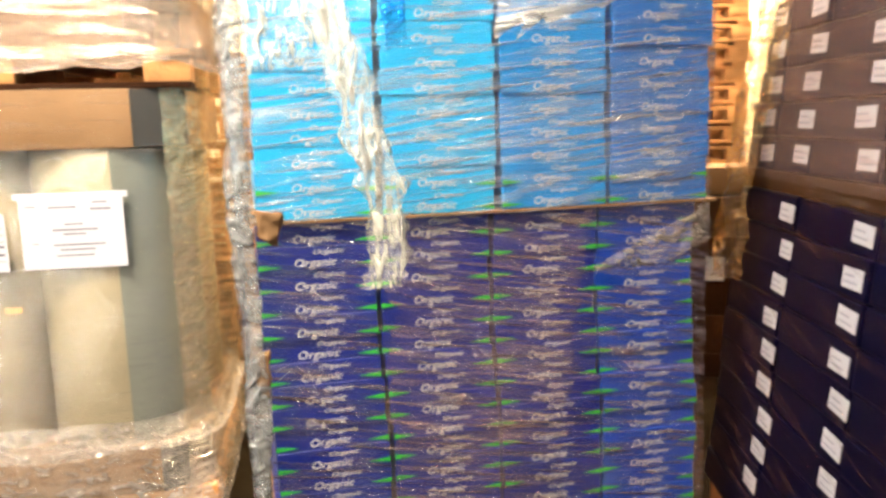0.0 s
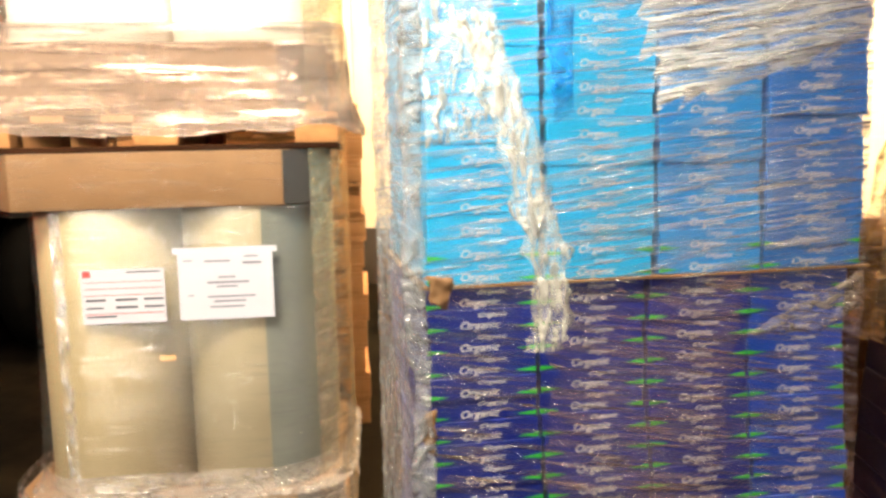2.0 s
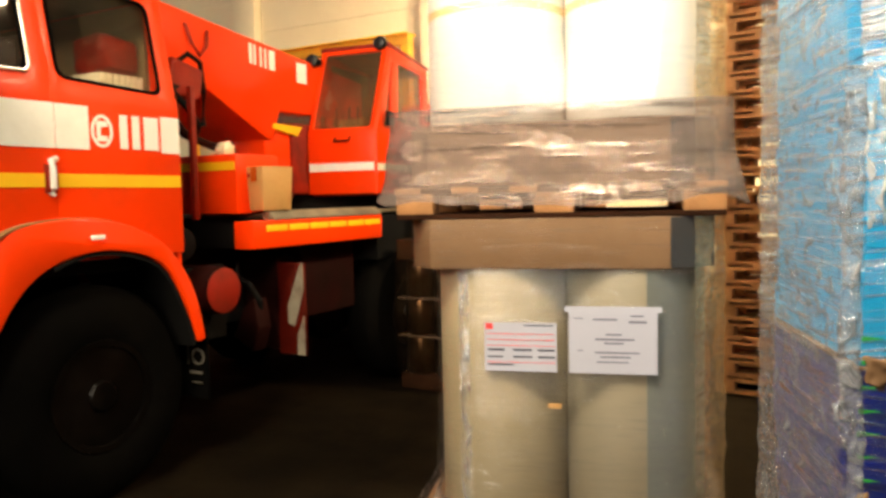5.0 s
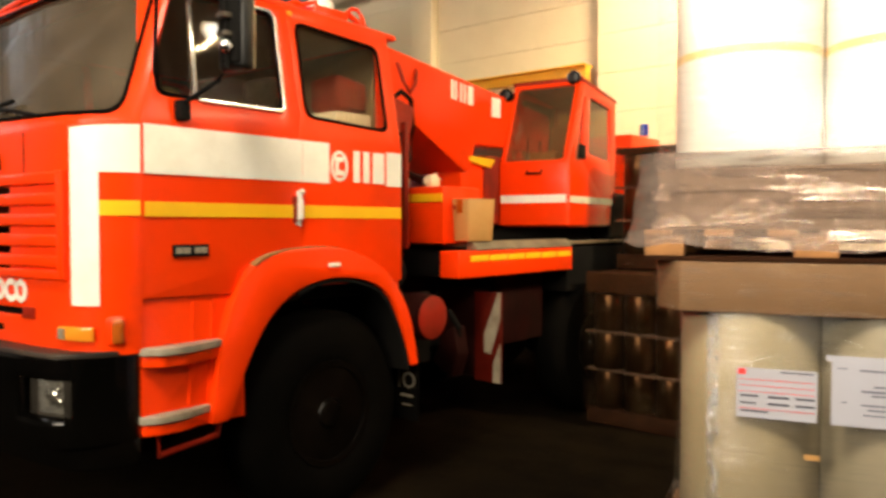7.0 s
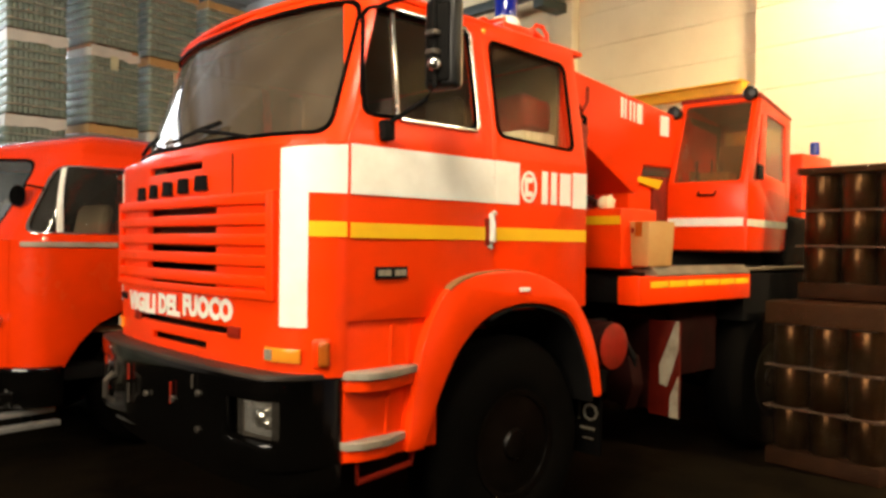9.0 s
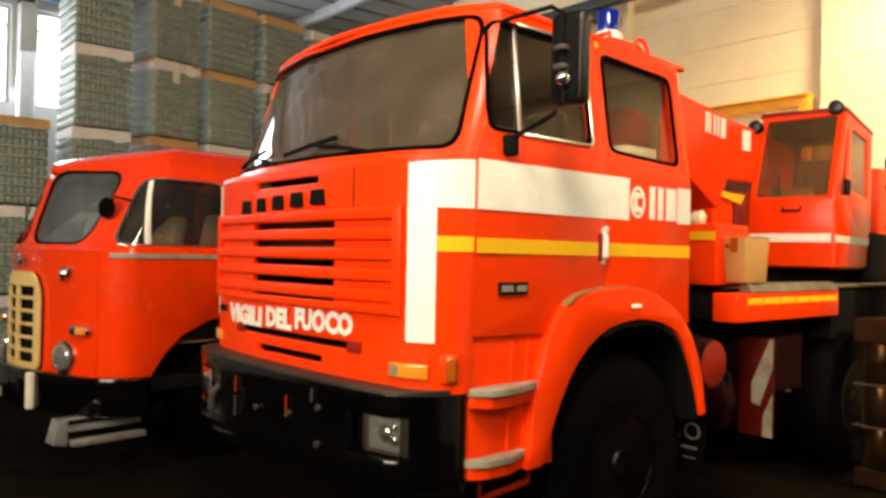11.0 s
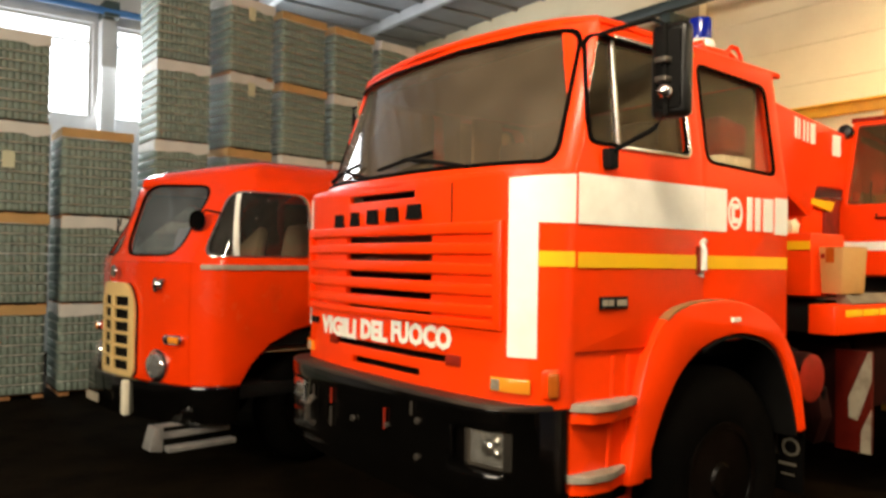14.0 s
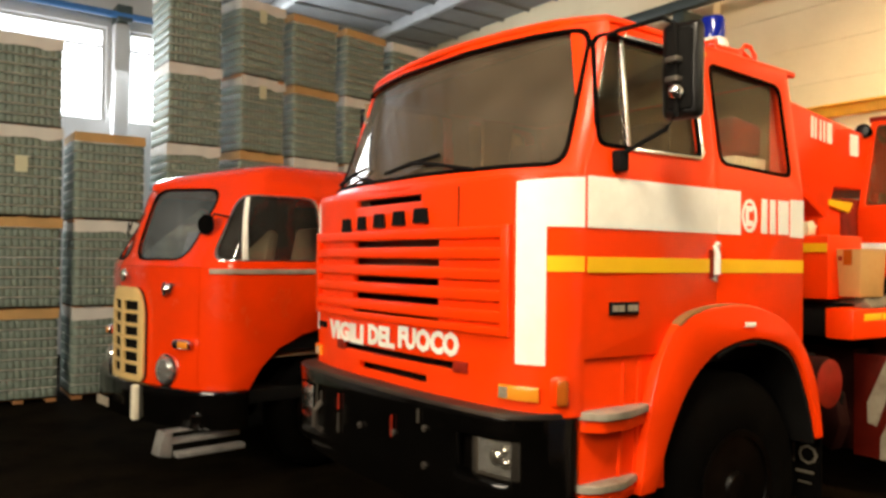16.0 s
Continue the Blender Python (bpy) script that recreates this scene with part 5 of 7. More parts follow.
# ---- the old rounded lorry ----
def old_lorry():
    t = thing("old_lorry", pose(-3.124, -0.335, 0, 0, 0, 6), "old rounded red fire lorry with cream grille", "truck")
    plan = [(0, -0.18), (0.15, -0.163), (0.30, -0.140), (0.42, -0.115)] + bezier((0.52, -0.088), (1.02, 0.0), (1.05, 0.20), 10)
    k = Skin(plan, 2.6, 1.53, 0.17, 0.085, 0.66, 0.34)
    end = k.at[-1]
    S = k.s_side
    w = round_poly([(0.015, 1.575), (0.94, 1.575), (0.92, 2.07), (0.10, 2.07)], 0.11, 5)
    for sg in (1, -1):
        flip = (lambda p: p) if sg > 0 else mirrored
        arch = [(1.70, 0.62), (1.66, 0.82), (1.48, 0.99), (1.25, 1.07), (1.0, 1.07), (0.76, 1.02), (0.55, 0.925), (0.41, 0.79), (0.30, 0.62)]
        side = part("door", k.wrap(sheet(flip(k.side([(-0.06, 0.62), (-0.06, 1.53), (0.04, 2.17), (2.5, 2.17), (2.58, 1.53), (2.58, 0.62)] + arch)), [flip(k.side(w))], 0.03, 0.004)), RED_GLOSS, t)
        part("door_lining", k.wrap(moved(sheet(flip(k.side([(0.16, 0.9), (0.16, 1.53), (0.24, 2.15), (2.45, 2.15), (2.5, 1.53), (2.5, 0.9)])), [flip(k.side(w))], 0.012), pose(0, 0.032, 0))), DARK, side)
        g = part("window_pane", k.wrap(moved(sheet(flip(k.side(w)), (), 0.005), pose(0, 0.008, 0))), CLEAR, side)
        g.visible_shadow = False
        c = Vector((0.52, 1.82))
        part("window_frame", k.wrap(moved(sheet(flip(k.side(w)), [flip(k.side([tuple(c + (Vector(p) - c) * 0.965) for p in w]))], 0.014, 0.003), pose(0, -0.01, 0))), CHROME, side)
        part("quarter_post", k.wrap(moved(sheet(flip(k.side([(0.255, 1.58), (0.29, 1.58), (0.205, 2.065), (0.17, 2.065)])), (), 0.02, 0.004), pose(0, -0.006, 0))), WHITE_TAPE, side)
        part("side_moulding", k.wrap(moved(sheet(flip(k.side([(0.03, 1.485), (2.5, 1.485), (2.5, 1.512), (0.03, 1.512)])), (), 0.02, 0.005), pose(0, -0.02, 0))), STEEL, side, "dull metal side moulding")
        wheel(t, 0.98 * sg, 1.02, FZ + 0.46, 0.46, 0.24, sg, 0.24)
        hl = k.s_front(0.575) * sg
        p, n = k.flat(hl)
        yaw = math.degrees(math.atan2(n.x, -n.y))
        lamp = part("headlamp", moved(lathe([(0.0, -0.075), (0.05, -0.07), (0.09, -0.055), (0.105, -0.03), (0.11, 0.0), (0.0, 0.02)], 28, "y"), pose(p.x, p.y - 0.01, 0.76, 0, 0, yaw) @ Matrix.Scale(0.98, 4)), LENS, t, "round chrome headlamp")
        part("bezel", moved(lathe([(0.10, -0.03), (0.125, -0.02), (0.13, 0.01), (0.10, 0.02)], 28, "y"), pose(p.x, p.y - 0.01, 0.76, 0, 0, yaw) @ Matrix.Scale(0.98, 4)), CHROME, lamp)
        q, n = k.flat(k.s_front(0.76) * sg)
        yaw = math.degrees(math.atan2(n.x, -n.y))
        ind = part("indicator", moved(box(-0.095, 0.095, -0.065, 0.0, -0.038, 0.038, 0.03, 3), pose(q.x, q.y - 0.005, 0.965, 0, 0, yaw)), CHROME, t, "small chrome indicator housing")
        part("indicator_lens", moved(box(-0.02, 0.085, -0.07, -0.03, -0.026, 0.026, 0.012, 3), pose(q.x, q.y - 0.005, 0.965, 0, 0, yaw)), AMBER, ind)
        q = k(k.s_front(0.86) * sg, 1.85, 0.0)
        mir = part("mirror", moved(lathe([(0.0, -0.02), (0.075, -0.012), (0.078, 0.0), (0.0, 0.01)], 20, "y"), pose(q.x - 0.02 * sg, q.y - 0.10, 1.84, 0, 0, 20 * sg)), BLACK, t, "round black mirror")
        part("mirror_arm", tube([(q.x - 0.02 * sg, q.y - 0.09, 1.84), (q.x + 0.02 * sg, q.y - 0.06, 1.92), (q.x + 0.06 * sg, q.y + 0.04, 1.90), (q.x + 0.04 * sg, q.y + 0.12, 1.87)], 0.008), DARK, mir)
    a = S(-0.065)
    front = part("front_panel", k.wrap(sheet([(-a, 0.62), (a, 0.62), (a, 1.525), (-a, 1.525)], (), 0.03)), RED_GLOSS, t)
    wl = round_poly([(0.07, 1.575), (0.74, 1.575), (0.755, 2.125), (0.07, 2.145)], 0.15, 6)
    part("windscreen_frame", k.wrap(sheet([(-a, 1.53), (a, 1.53), (a, 2.17), (-a, 2.17)], [wl, mirrored(wl)], 0.03, 0.004), zs=(1.75, 1.95)), RED_GLOSS, t)
    for f in (wl, mirrored(wl)):
        g = part("windscreen", k.wrap(moved(sheet(f, (), 0.005), pose(0, 0.008, 0)), zs=(1.75, 1.95)), GLASS_GREY, t)
        g.visible_shadow = False
        c = Vector((sum(p[0] for p in f) / len(f), 1.85))
        part("windscreen_seal", k.wrap(moved(sheet(f, [[tuple(c + (Vector(p) - c) * 0.96) for p in f]], 0.014, 0.003), pose(0, -0.012, 0)), zs=(1.75, 1.95)), RUBBER, t)
    bm = bmesh.new()
    n, rings = 44, []
    for scale, z in ((1.0, 2.13), (1.006, 2.17), (0.990, 2.225), (0.94, 2.285), (0.80, 2.335), (0.5, 2.368), (0.2, 2.378)):
        ring = []
        for i in range(n + 1):
            p = k(-end + 2 * end * i / n, min(z, 2.17))
            ring.append(bm.verts.new((p.x * scale, 1.3 + (p.y - 1.3) * scale, z - (z - 2.13) * 0.55 * max(0.0, 1.0 - (p.y + 0.15) / 0.7) ** 2 * min(1.0, max(0.0, z - 2.17) / 0.05))))
        rings.append(ring)
    for p, q in zip(rings, rings[1:]):
        for i in range(n):
            bm.faces.new((p[i], p[i + 1], q[i + 1], q[i]))
        bm.faces.new((p[n], p[0], q[0], q[n]))
    bm.faces.new(rings[-1])
    part("roof", bm, RED_GLOSS, t)
    part("back_wall", box(-1.0, 1.0, 2.55, 2.59, 0.7, 1.5), RED_GLOSS, t)
    part("cab_floor", box(-0.98, 0.98, 0.1, 2.55, 0.85, 0.9), INSIDE, t)
    for x in (-0.5, 0.5):
        part("seat", prism([(0.55, 1.1), (1.15, 1.05), (1.28, 1.85), (1.17, 1.87), (1.05, 1.3), (0.55, 1.3)], x - 0.28, x + 0.28, "x", 0.05), INSIDE, t, "pale worn seat")
    part("dashboard", box(-0.8, 0.8, 0.12, 0.3, 1.2, 1.53, 0.03), INSIDE, t)
    part("paper_notice", moved(box(-0.13, 0.13, 0.0, 0.004, 0.0, 0.2), pose(0.45, 0.10, 1.60, -15, 0, 0)), PAPER, t, "white paper notice behind the windscreen")
    part("steering_wheel", moved(lathe([(0.22, -0.012), (0.232, 0), (0.22, 0.012), (0.208, 0.0), (0.22, -0.012)], 28), pose(0.45, 0.4, 1.6, 35, 0, 0)), DARK, t)
    # grille: cream frame with upright bars and dark gaps
    gp = round_poly([(-0.32, 0.645), (0.32, 0.645), (0.32, 1.22), (0.24, 1.36), (-0.24, 1.36), (-0.32, 1.22)], 0.07)
    gr = part("grille", k.wrap(moved(sheet(gp, [rounded(x - 0.112, x + 0.112, z, z + 0.080, 0.010, 2) for x in (-0.138, 0.138) for z in (0.69, 0.788, 0.886, 0.984, 1.082, 1.18)], 0.022, 0.004), pose(0, -0.045, 0))), CREAM, t, "cream painted oval grille")
    part("grille_back", k.wrap(moved(sheet(gp, (), 0.01), pose(0, -0.02, 0))), DARK, gr)
    part("emblem", moved(lathe([(0.05, 0.0), (0.045, -0.015), (0.0, -0.02)], 20, "y"), pose(0, -0.225, 1.45)), CHROME, t)
    part("badge_wing", k.wrap(moved(sheet(round_poly([(0.56, 1.31), (0.64, 1.34), (0.66, 1.40), (0.60, 1.385), (0.56, 1.41), (0.54, 1.36)], 0.018), (), 0.04, 0.012), pose(0, -0.03, 0))), CHROME, t, "small bright chrome badge")
    part("badge_boss", moved(lathe([(0.036, 0.004), (0.030, -0.010), (0.016, -0.018), (0.0, -0.020)], 18, "y"), Matrix.Translation(k(0.60, 1.362, 0.055)) @ pose(0, 0, 0, 0, 0, 28)), CHROME, t, "bright domed chrome boss")
    b = S(0.25)
    bump = part("bumper", k.wrap(moved(sheet([(-b, 0.40), (b, 0.40), (b, 0.635), (-b, 0.635)], (), 0.07, 0.02), pose(0, -0.085, 0))), BLACK, t, "black curved bumper")
    for x in (0.38,):
        p, n = k.flat(x)
        part("overrider", box(x - 0.035, x + 0.035, p.y - 0.16, p.y - 0.10, 0.38, 0.645, 0.02, 3), PALE, bump, "pale bumper overrider")
    part("plate_bar", box(-0.20, 0.06, -0.35, -0.342, 0.44, 0.51), STEEL, bump)
    part("chassis", box(-0.45, 0.45, 0.0, 6.0, 0.45, 0.75, 0.01), DARK, t)
    for x0, x1, z0, z1 in ((0.95, 1.03, 0.315, 0.350), (1.035, 1.12, 0.235, 0.275), (0.86, 0.94, 0.372, 0.392)):
        part("step_board", box(x0, x1, -0.23, 0.27, z0, z1, 0.008), PLATE, t, "bare metal step slat")
    part("step_bracket", prism([(-0.34, 0.25), (-0.24, 0.23), (-0.235, 0.40), (-0.30, 0.41)], 0.92, 1.06, "x", 0.012), PLATE, t, "worn metal step bracket")
    part("sill_strip", box(0.99, 1.01, -0.05, 0.26, 0.495, 0.512, 0.004), PLATE, t, "bright worn sill edge")
    part("step_hanger", box(0.85, 0.90, 0.1, 0.16, 0.25, 0.6, 0.006), DARK, t)
    part("sill", box(-1.0, 1.0, 0.05, 2.5, 0.52, 0.62, 0.01), DARK, t)
    part("rear_body", box(-1.02, 1.02, 2.7, 6.2, 0.75, 1.9, 0.04), RED_GLOSS, t)
    for sg in (1, -1):
        wheel(t, 0.98 * sg, 4.8, FZ + 0.46, 0.46, 0.24, sg, 0.24)
    return t


old_lorry()


# ---- pallets ----
# near-black browns: the shade between and under stacked goods is in them
CARD_BROWN = mat("dark_brown_cardboard", (0.030, 0.011, 0.003), 0.8, vary=0.25, scale=4, spec=0.1)
WOOD_DARK = mat("shaded_pallet_wood", (0.022, 0.007, 0.002), 0.85, vary=0.4, scale=7, bump=0.2, spec=0.1)


def slat_pallet(m, w=1.2, d=0.8, h=0.14, parent=None):
    p = parent or thing("wooden_pallet", m, "weathered wooden pallet on the floor", "pallet")
    for i in range(5):
        x = -w / 2 + (w - 0.1) * i / 4
        part("board", box(x, x + 0.1, 0, d, h - 0.022, h, 0.003), WOOD, p)
    for y in (0.0, d / 2 - 0.05, d - 0.1):
        part("stringer", box(-w / 2, w / 2, y, y + 0.1, h - 0.044, h - 0.0225, 0.003), WOOD, p)
        part("runner", box(-w / 2, w / 2, y, y + 0.1, 0, 0.022, 0.003), WOOD, p)
        for x in (-w / 2, -0.07, w / 2 - 0.14):
            part("block", box(x, x + 0.14, y, y + 0.1, 0.0222, h - 0.0442, 0.003), WOOD, p)
    return p


def wrap_film(parent, outline, z0, z1, material, label, rings=14, rough=0.008, seed=1, flare=0.0, scallop=0.0):
    """A loose skin of stretch film round an outline, wrinkled by noise."""
    bm = bmesh.new()
    dense = []
    for i, p in enumerate(outline):
        a, b = Vector(p), Vector(outline[(i + 1) % len(outline)])
        m = max(2, int((b - a).length / 0.06))
        dense += [a.lerp(b, j / m) for j in range(m)]
    c = sum(dense, Vector((0, 0))) / len(dense)
    rows = []
    for r in range(rings + 1):
        z = z0 + (z1 - z0) * r / rings
        row = []
        for p in dense:
            q = p + (p - c).normalized() * (rough * noise.noise(Vector((p.x * 5, p.y * 5, z * 9 + seed))) + rough + flare * (1 - r / rings) ** 3)
            lift = scallop * max(0.0, 0.25 + noise.noise(Vector((p.x * 5.5, p.y * 5.5, seed + 3)))) * (1 - r / rings) ** 2
            row.append(bm.verts.new((q.x, q.y, z + lift)))
        rows.append(row)
    n = len(dense)
    for a, b in zip(rows, rows[1:]):
        for i in range(n):
            bm.faces.new((a[i], a[(i + 1) % n], b[(i + 1) % n], b[i]))
    ob = part("stretch_film", bm, material, parent, label, smooth=180)
    ob.visible_shadow = False
    return ob


OCT = [(-0.45, 0.0), (0.395, 0.0), (0.545, 0.10), (0.56, 0.92), (0.42, 1.02), (-0.46, 1.02), (-0.565, 0.92), (-0.55, 0.14)]


def oct_tray(name, p, z0, z1, label):
    """An eight-sided cardboard tray; its slanted corners are dark board."""
    tray = part(name, prism([(x, y) for x, y in OCT], z0, z1, "z", 0.004), CARD, p, label)
    a, b = Vector(OCT[1]), Vector(OCT[2])
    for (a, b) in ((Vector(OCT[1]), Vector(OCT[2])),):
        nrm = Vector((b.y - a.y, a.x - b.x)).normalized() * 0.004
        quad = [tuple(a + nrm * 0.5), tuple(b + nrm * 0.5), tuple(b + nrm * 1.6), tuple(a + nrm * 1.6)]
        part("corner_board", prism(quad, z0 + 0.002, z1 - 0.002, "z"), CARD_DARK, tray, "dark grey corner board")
    return tray


def label_sheet(p, u0, u1, z0, z1, lines, v=-0.012, red=False):
    la = part("paper_label", box(u0, u1, v - 0.001, v, z0, z1), PAPER, p, "printed white paper label")
    w, h = u1 - u0, z1 - z0
    for a, b, c, th in lines:
        part("print_bar", box(u0 + a * w, u0 + b * w, v - 0.002, v - 0.0012, z0 + c * h, z0 + c * h + th * h * 0.8), INK if red else FAINT_INK, la)
    if red:
        part("print_bar", box(u0 + 0.02 * w, u0 + 0.12 * w, v - 0.002, v - 0.0012, z0 + 0.86 * h, z0 + 0.98 * h), RED_INK, la)
        for c in (0.76, 0.64, 0.52, 0.18):
            part("print_bar", box(u0 + 0.03 * w, u0 + 0.97 * w, v - 0.002, v - 0.0012, z0 + c * h, z0 + c * h + 0.012 * h), RED_INK, la)


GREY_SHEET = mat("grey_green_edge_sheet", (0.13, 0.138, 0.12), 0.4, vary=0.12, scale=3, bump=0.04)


def roll_pallet():
    M = pose(3.454, 1.408, 0, 0, 0, 16)
    t = thing("roll_pallet", M @ pose(0, 0, FZ), "film-wrapped pallet of upright sheet rolls in cardboard trays", "pallet")
    o = -FZ
    base = part("pallet_base", box(-0.56, 0.56, 0.06, 0.96, 0.0, 0.10, 0.004), WOOD, t)
    oct_tray("bottom_tray", t, 0.125, 0.235 + o, "brown cardboard bottom tray").location.z = 0.0
    for u, v in ((-0.215, 0.27), (0.272, 0.27), (-0.215, 0.76), (0.272, 0.76)):
        part("sheet_roll", moved(lathe([(0.25, 0.19 + o), (0.256, 0.2 + o), (0.256, 1.24 + o), (0.25, 1.25 + o), (0.09, 1.25 + o)], 40), pose(u, v, 0)), PAPER_ROLL if u < 0 else GREY_ROLL, t, "pale yellowish wound roll" if u < 0 else "greyish wound roll")
    part("tape_mark", box(-0.03, 0.02, 0.015, 0.02, 0.70 + o, 0.718 + o), TAN_PLASTIC, t)
    oct_tray("top_tray", t, 1.205 + o, 1.385 + o, "brown cardboard top tray")
    hull = rounded(-0.478, 0.540, 0.006, 1.022, 0.25, 8)
    wrap_film(t, hull, 0.22 + o, 1.215 + o, FILM_ROLL, "clear stretch film", 26, 0.004, 3, 0.035)
    wrap_film(t, [(x * 1.012 + 0.0004, (y - 0.51) * 1.012 + 0.51) for x, y in hull], 0.225 + o, 0.325 + o, FILM_SKIRT, "crumpled film at the foot of the rolls", 8, 0.016, 21, 0.05, 0.03)
    wrap_film(t, [(x * 1.012, (y - 0.5) * 1.012 + 0.5) for x, y in OCT], 0.02, 0.27 + o, FILM_SKIRT, "bunched film round the foot", 8, 0.010, 13, 0.03)
    wrap_film(t, [(x * 1.006, (y - 0.5) * 1.006 + 0.5) for x, y in OCT], 1.19 + o, 1.39 + o, FILM_THIN, "clear stretch film", 5, 0.003, 17)
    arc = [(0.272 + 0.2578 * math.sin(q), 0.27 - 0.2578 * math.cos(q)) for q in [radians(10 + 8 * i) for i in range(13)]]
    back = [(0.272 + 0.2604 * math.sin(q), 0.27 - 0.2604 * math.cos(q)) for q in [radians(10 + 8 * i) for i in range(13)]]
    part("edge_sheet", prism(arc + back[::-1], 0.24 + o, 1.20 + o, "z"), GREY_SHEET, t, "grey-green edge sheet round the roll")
    label_sheet(t, -0.252, 0.008, 0.838 + o, 1.015 + o, [(0.55, 0.95, 0.93, 0.03), (0.05, 0.28, 0.42, 0.05), (0.40, 0.66, 0.42, 0.05), (0.74, 0.97, 0.42, 0.05), (0.05, 0.25, 0.28, 0.04), (0.40, 0.66, 0.28, 0.05), (0.74, 0.97, 0.28, 0.05), (0.05, 0.4, 0.12, 0.04)], red=True)
    label_sheet(t, 0.05, 0.352, 0.838 + o, 1.058 + o, [(0.06, 0.16, 0.88, 0.02), (0.28, 0.55, 0.86, 0.03), (0.70, 0.85, 0.92, 0.03), (0.68, 0.88, 0.82, 0.04), (0.42, 0.60, 0.62, 0.03), (0.30, 0.74, 0.54, 0.035), (0.40, 0.62, 0.48, 0.03), (0.10, 0.16, 0.36, 0.02), (0.30, 0.80, 0.33, 0.03), (0.36, 0.70, 0.26, 0.03), (0.32, 0.68, 0.18, 0.025)])
    part("label_sleeve", box(0.035, 0.367, -0.011, -0.0095, 1.055 + o, 1.075 + o), PAPER, t)
    bm = bmesh.new()
    rows = []
    for i in range(61):
        z = 0.30 + o + 0.90 * i / 60
        row = []
        for j in range(6):
            q = radians(-21.5 - 2.2 * j + 1.2 * noise.noise(Vector((i * 0.35, 2.0, 0))))
            rr = 0.2655 + 0.006 * math.sin(math.pi * j / 5) * (1 + 1.5 * noise.noise(Vector((j * 0.8, i * 0.9, 5.0))))
            row.append(bm.verts.new((-0.215 + rr * math.sin(q), 0.27 - rr * math.cos(q), z)))
        rows.append(row)
    for p, q in zip(rows, rows[1:]):
        for j in range(5):
            bm.faces.new((p[j], p[j + 1], q[j + 1], q[j]))
    part("film_ridge", bm, FILM_MILKY, t, "white crinkled ridge of film", smooth=180).visible_shadow = False
    def side_film(parent, z0, z1, u, label):
        bm = bmesh.new()
        n, m = int((z1 - z0) / 0.03), 20
        rows = []
        for i in range(n + 1):
            z = z0 + (z1 - z0) * i / n
            row = []
            for j in range(m + 1):
                y = 0.035 + 0.905 * j / m
                row.append(bm.verts.new((u + 0.022 - 1.15 * max(0.0, 0.135 - y) + 0.010 * noise.noise(Vector((j * 0.5, z * 22, 3.0))), y, z)))
            rows.append(row)
        for p, q in zip(rows, rows[1:]):
            for j in range(m):
                bm.faces.new((p[j], p[j + 1], q[j + 1], q[j]))
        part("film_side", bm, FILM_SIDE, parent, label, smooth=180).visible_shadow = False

    side_film(t, 0.06, 1.90 + o, 0.572, "taut film veil down the pallet side")
    # the second pallet that stands on the lower load
    up = thing("upper_roll_pallet", M, "film-wrapped pallet of white rolls standing on cardboard", "pallet")
    for y in (0.02, 0.45, 0.88):
        part("runner", box(-0.58, 0.58, y, y + 0.1, 1.386, 1.405, 0.003), WOOD_DARK, up)
        for x in (-0.58, -0.07, 0.44):
            part("block", box(x, x + 0.14, y, y + 0.1, 1.4055, 1.478, 0.003), WOOD, up, "bare orange wooden block")
    for i in range(6):
        x = -0.58 + 1.06 * i / 5
        part("board", box(x, x + 0.1, 0.0, 1.0, 1.4785, 1.502, 0.003), WOOD, up)
    oct_tray("tray", up, 1.503, 1.725, "brown cardboard tray under film")
    for u, v in ((-0.235, 0.27), (0.29, 0.27), (-0.235, 0.78), (0.29, 0.78)):
        part("film_roll", moved(lathe([(0.255, 1.73), (0.262, 1.74), (0.262, 2.95), (0.25, 2.96), (0.08, 2.96)], 40), pose(u, v, 0)), WHITE_ROLL, up, "white upright film roll")
        part("roll_band", moved(lathe([(0.2632, 2.13), (0.2635, 2.16)], 40), pose(u, v, 0)), CREAM, up)
    side_film(up, 1.76, 2.95, 0.575, "taut film down the pallet side")
    wrap_film(up, rounded(-0.60, 0.60, -0.025, 1.02, 0.10, 4), 1.428, 1.78, FILM_UPPER, "milky bunched stretch film", 18, 0.014, 8, 0.060, 0.06)
    wrap_film(up, [(x * 1.0, (y - 0.5) * 1.0 + 0.5) for x, y in OCT], 1.755, 2.97, FILM_ROLL, "clear stretch film", 14, 0.006, 5)


roll_pallet()


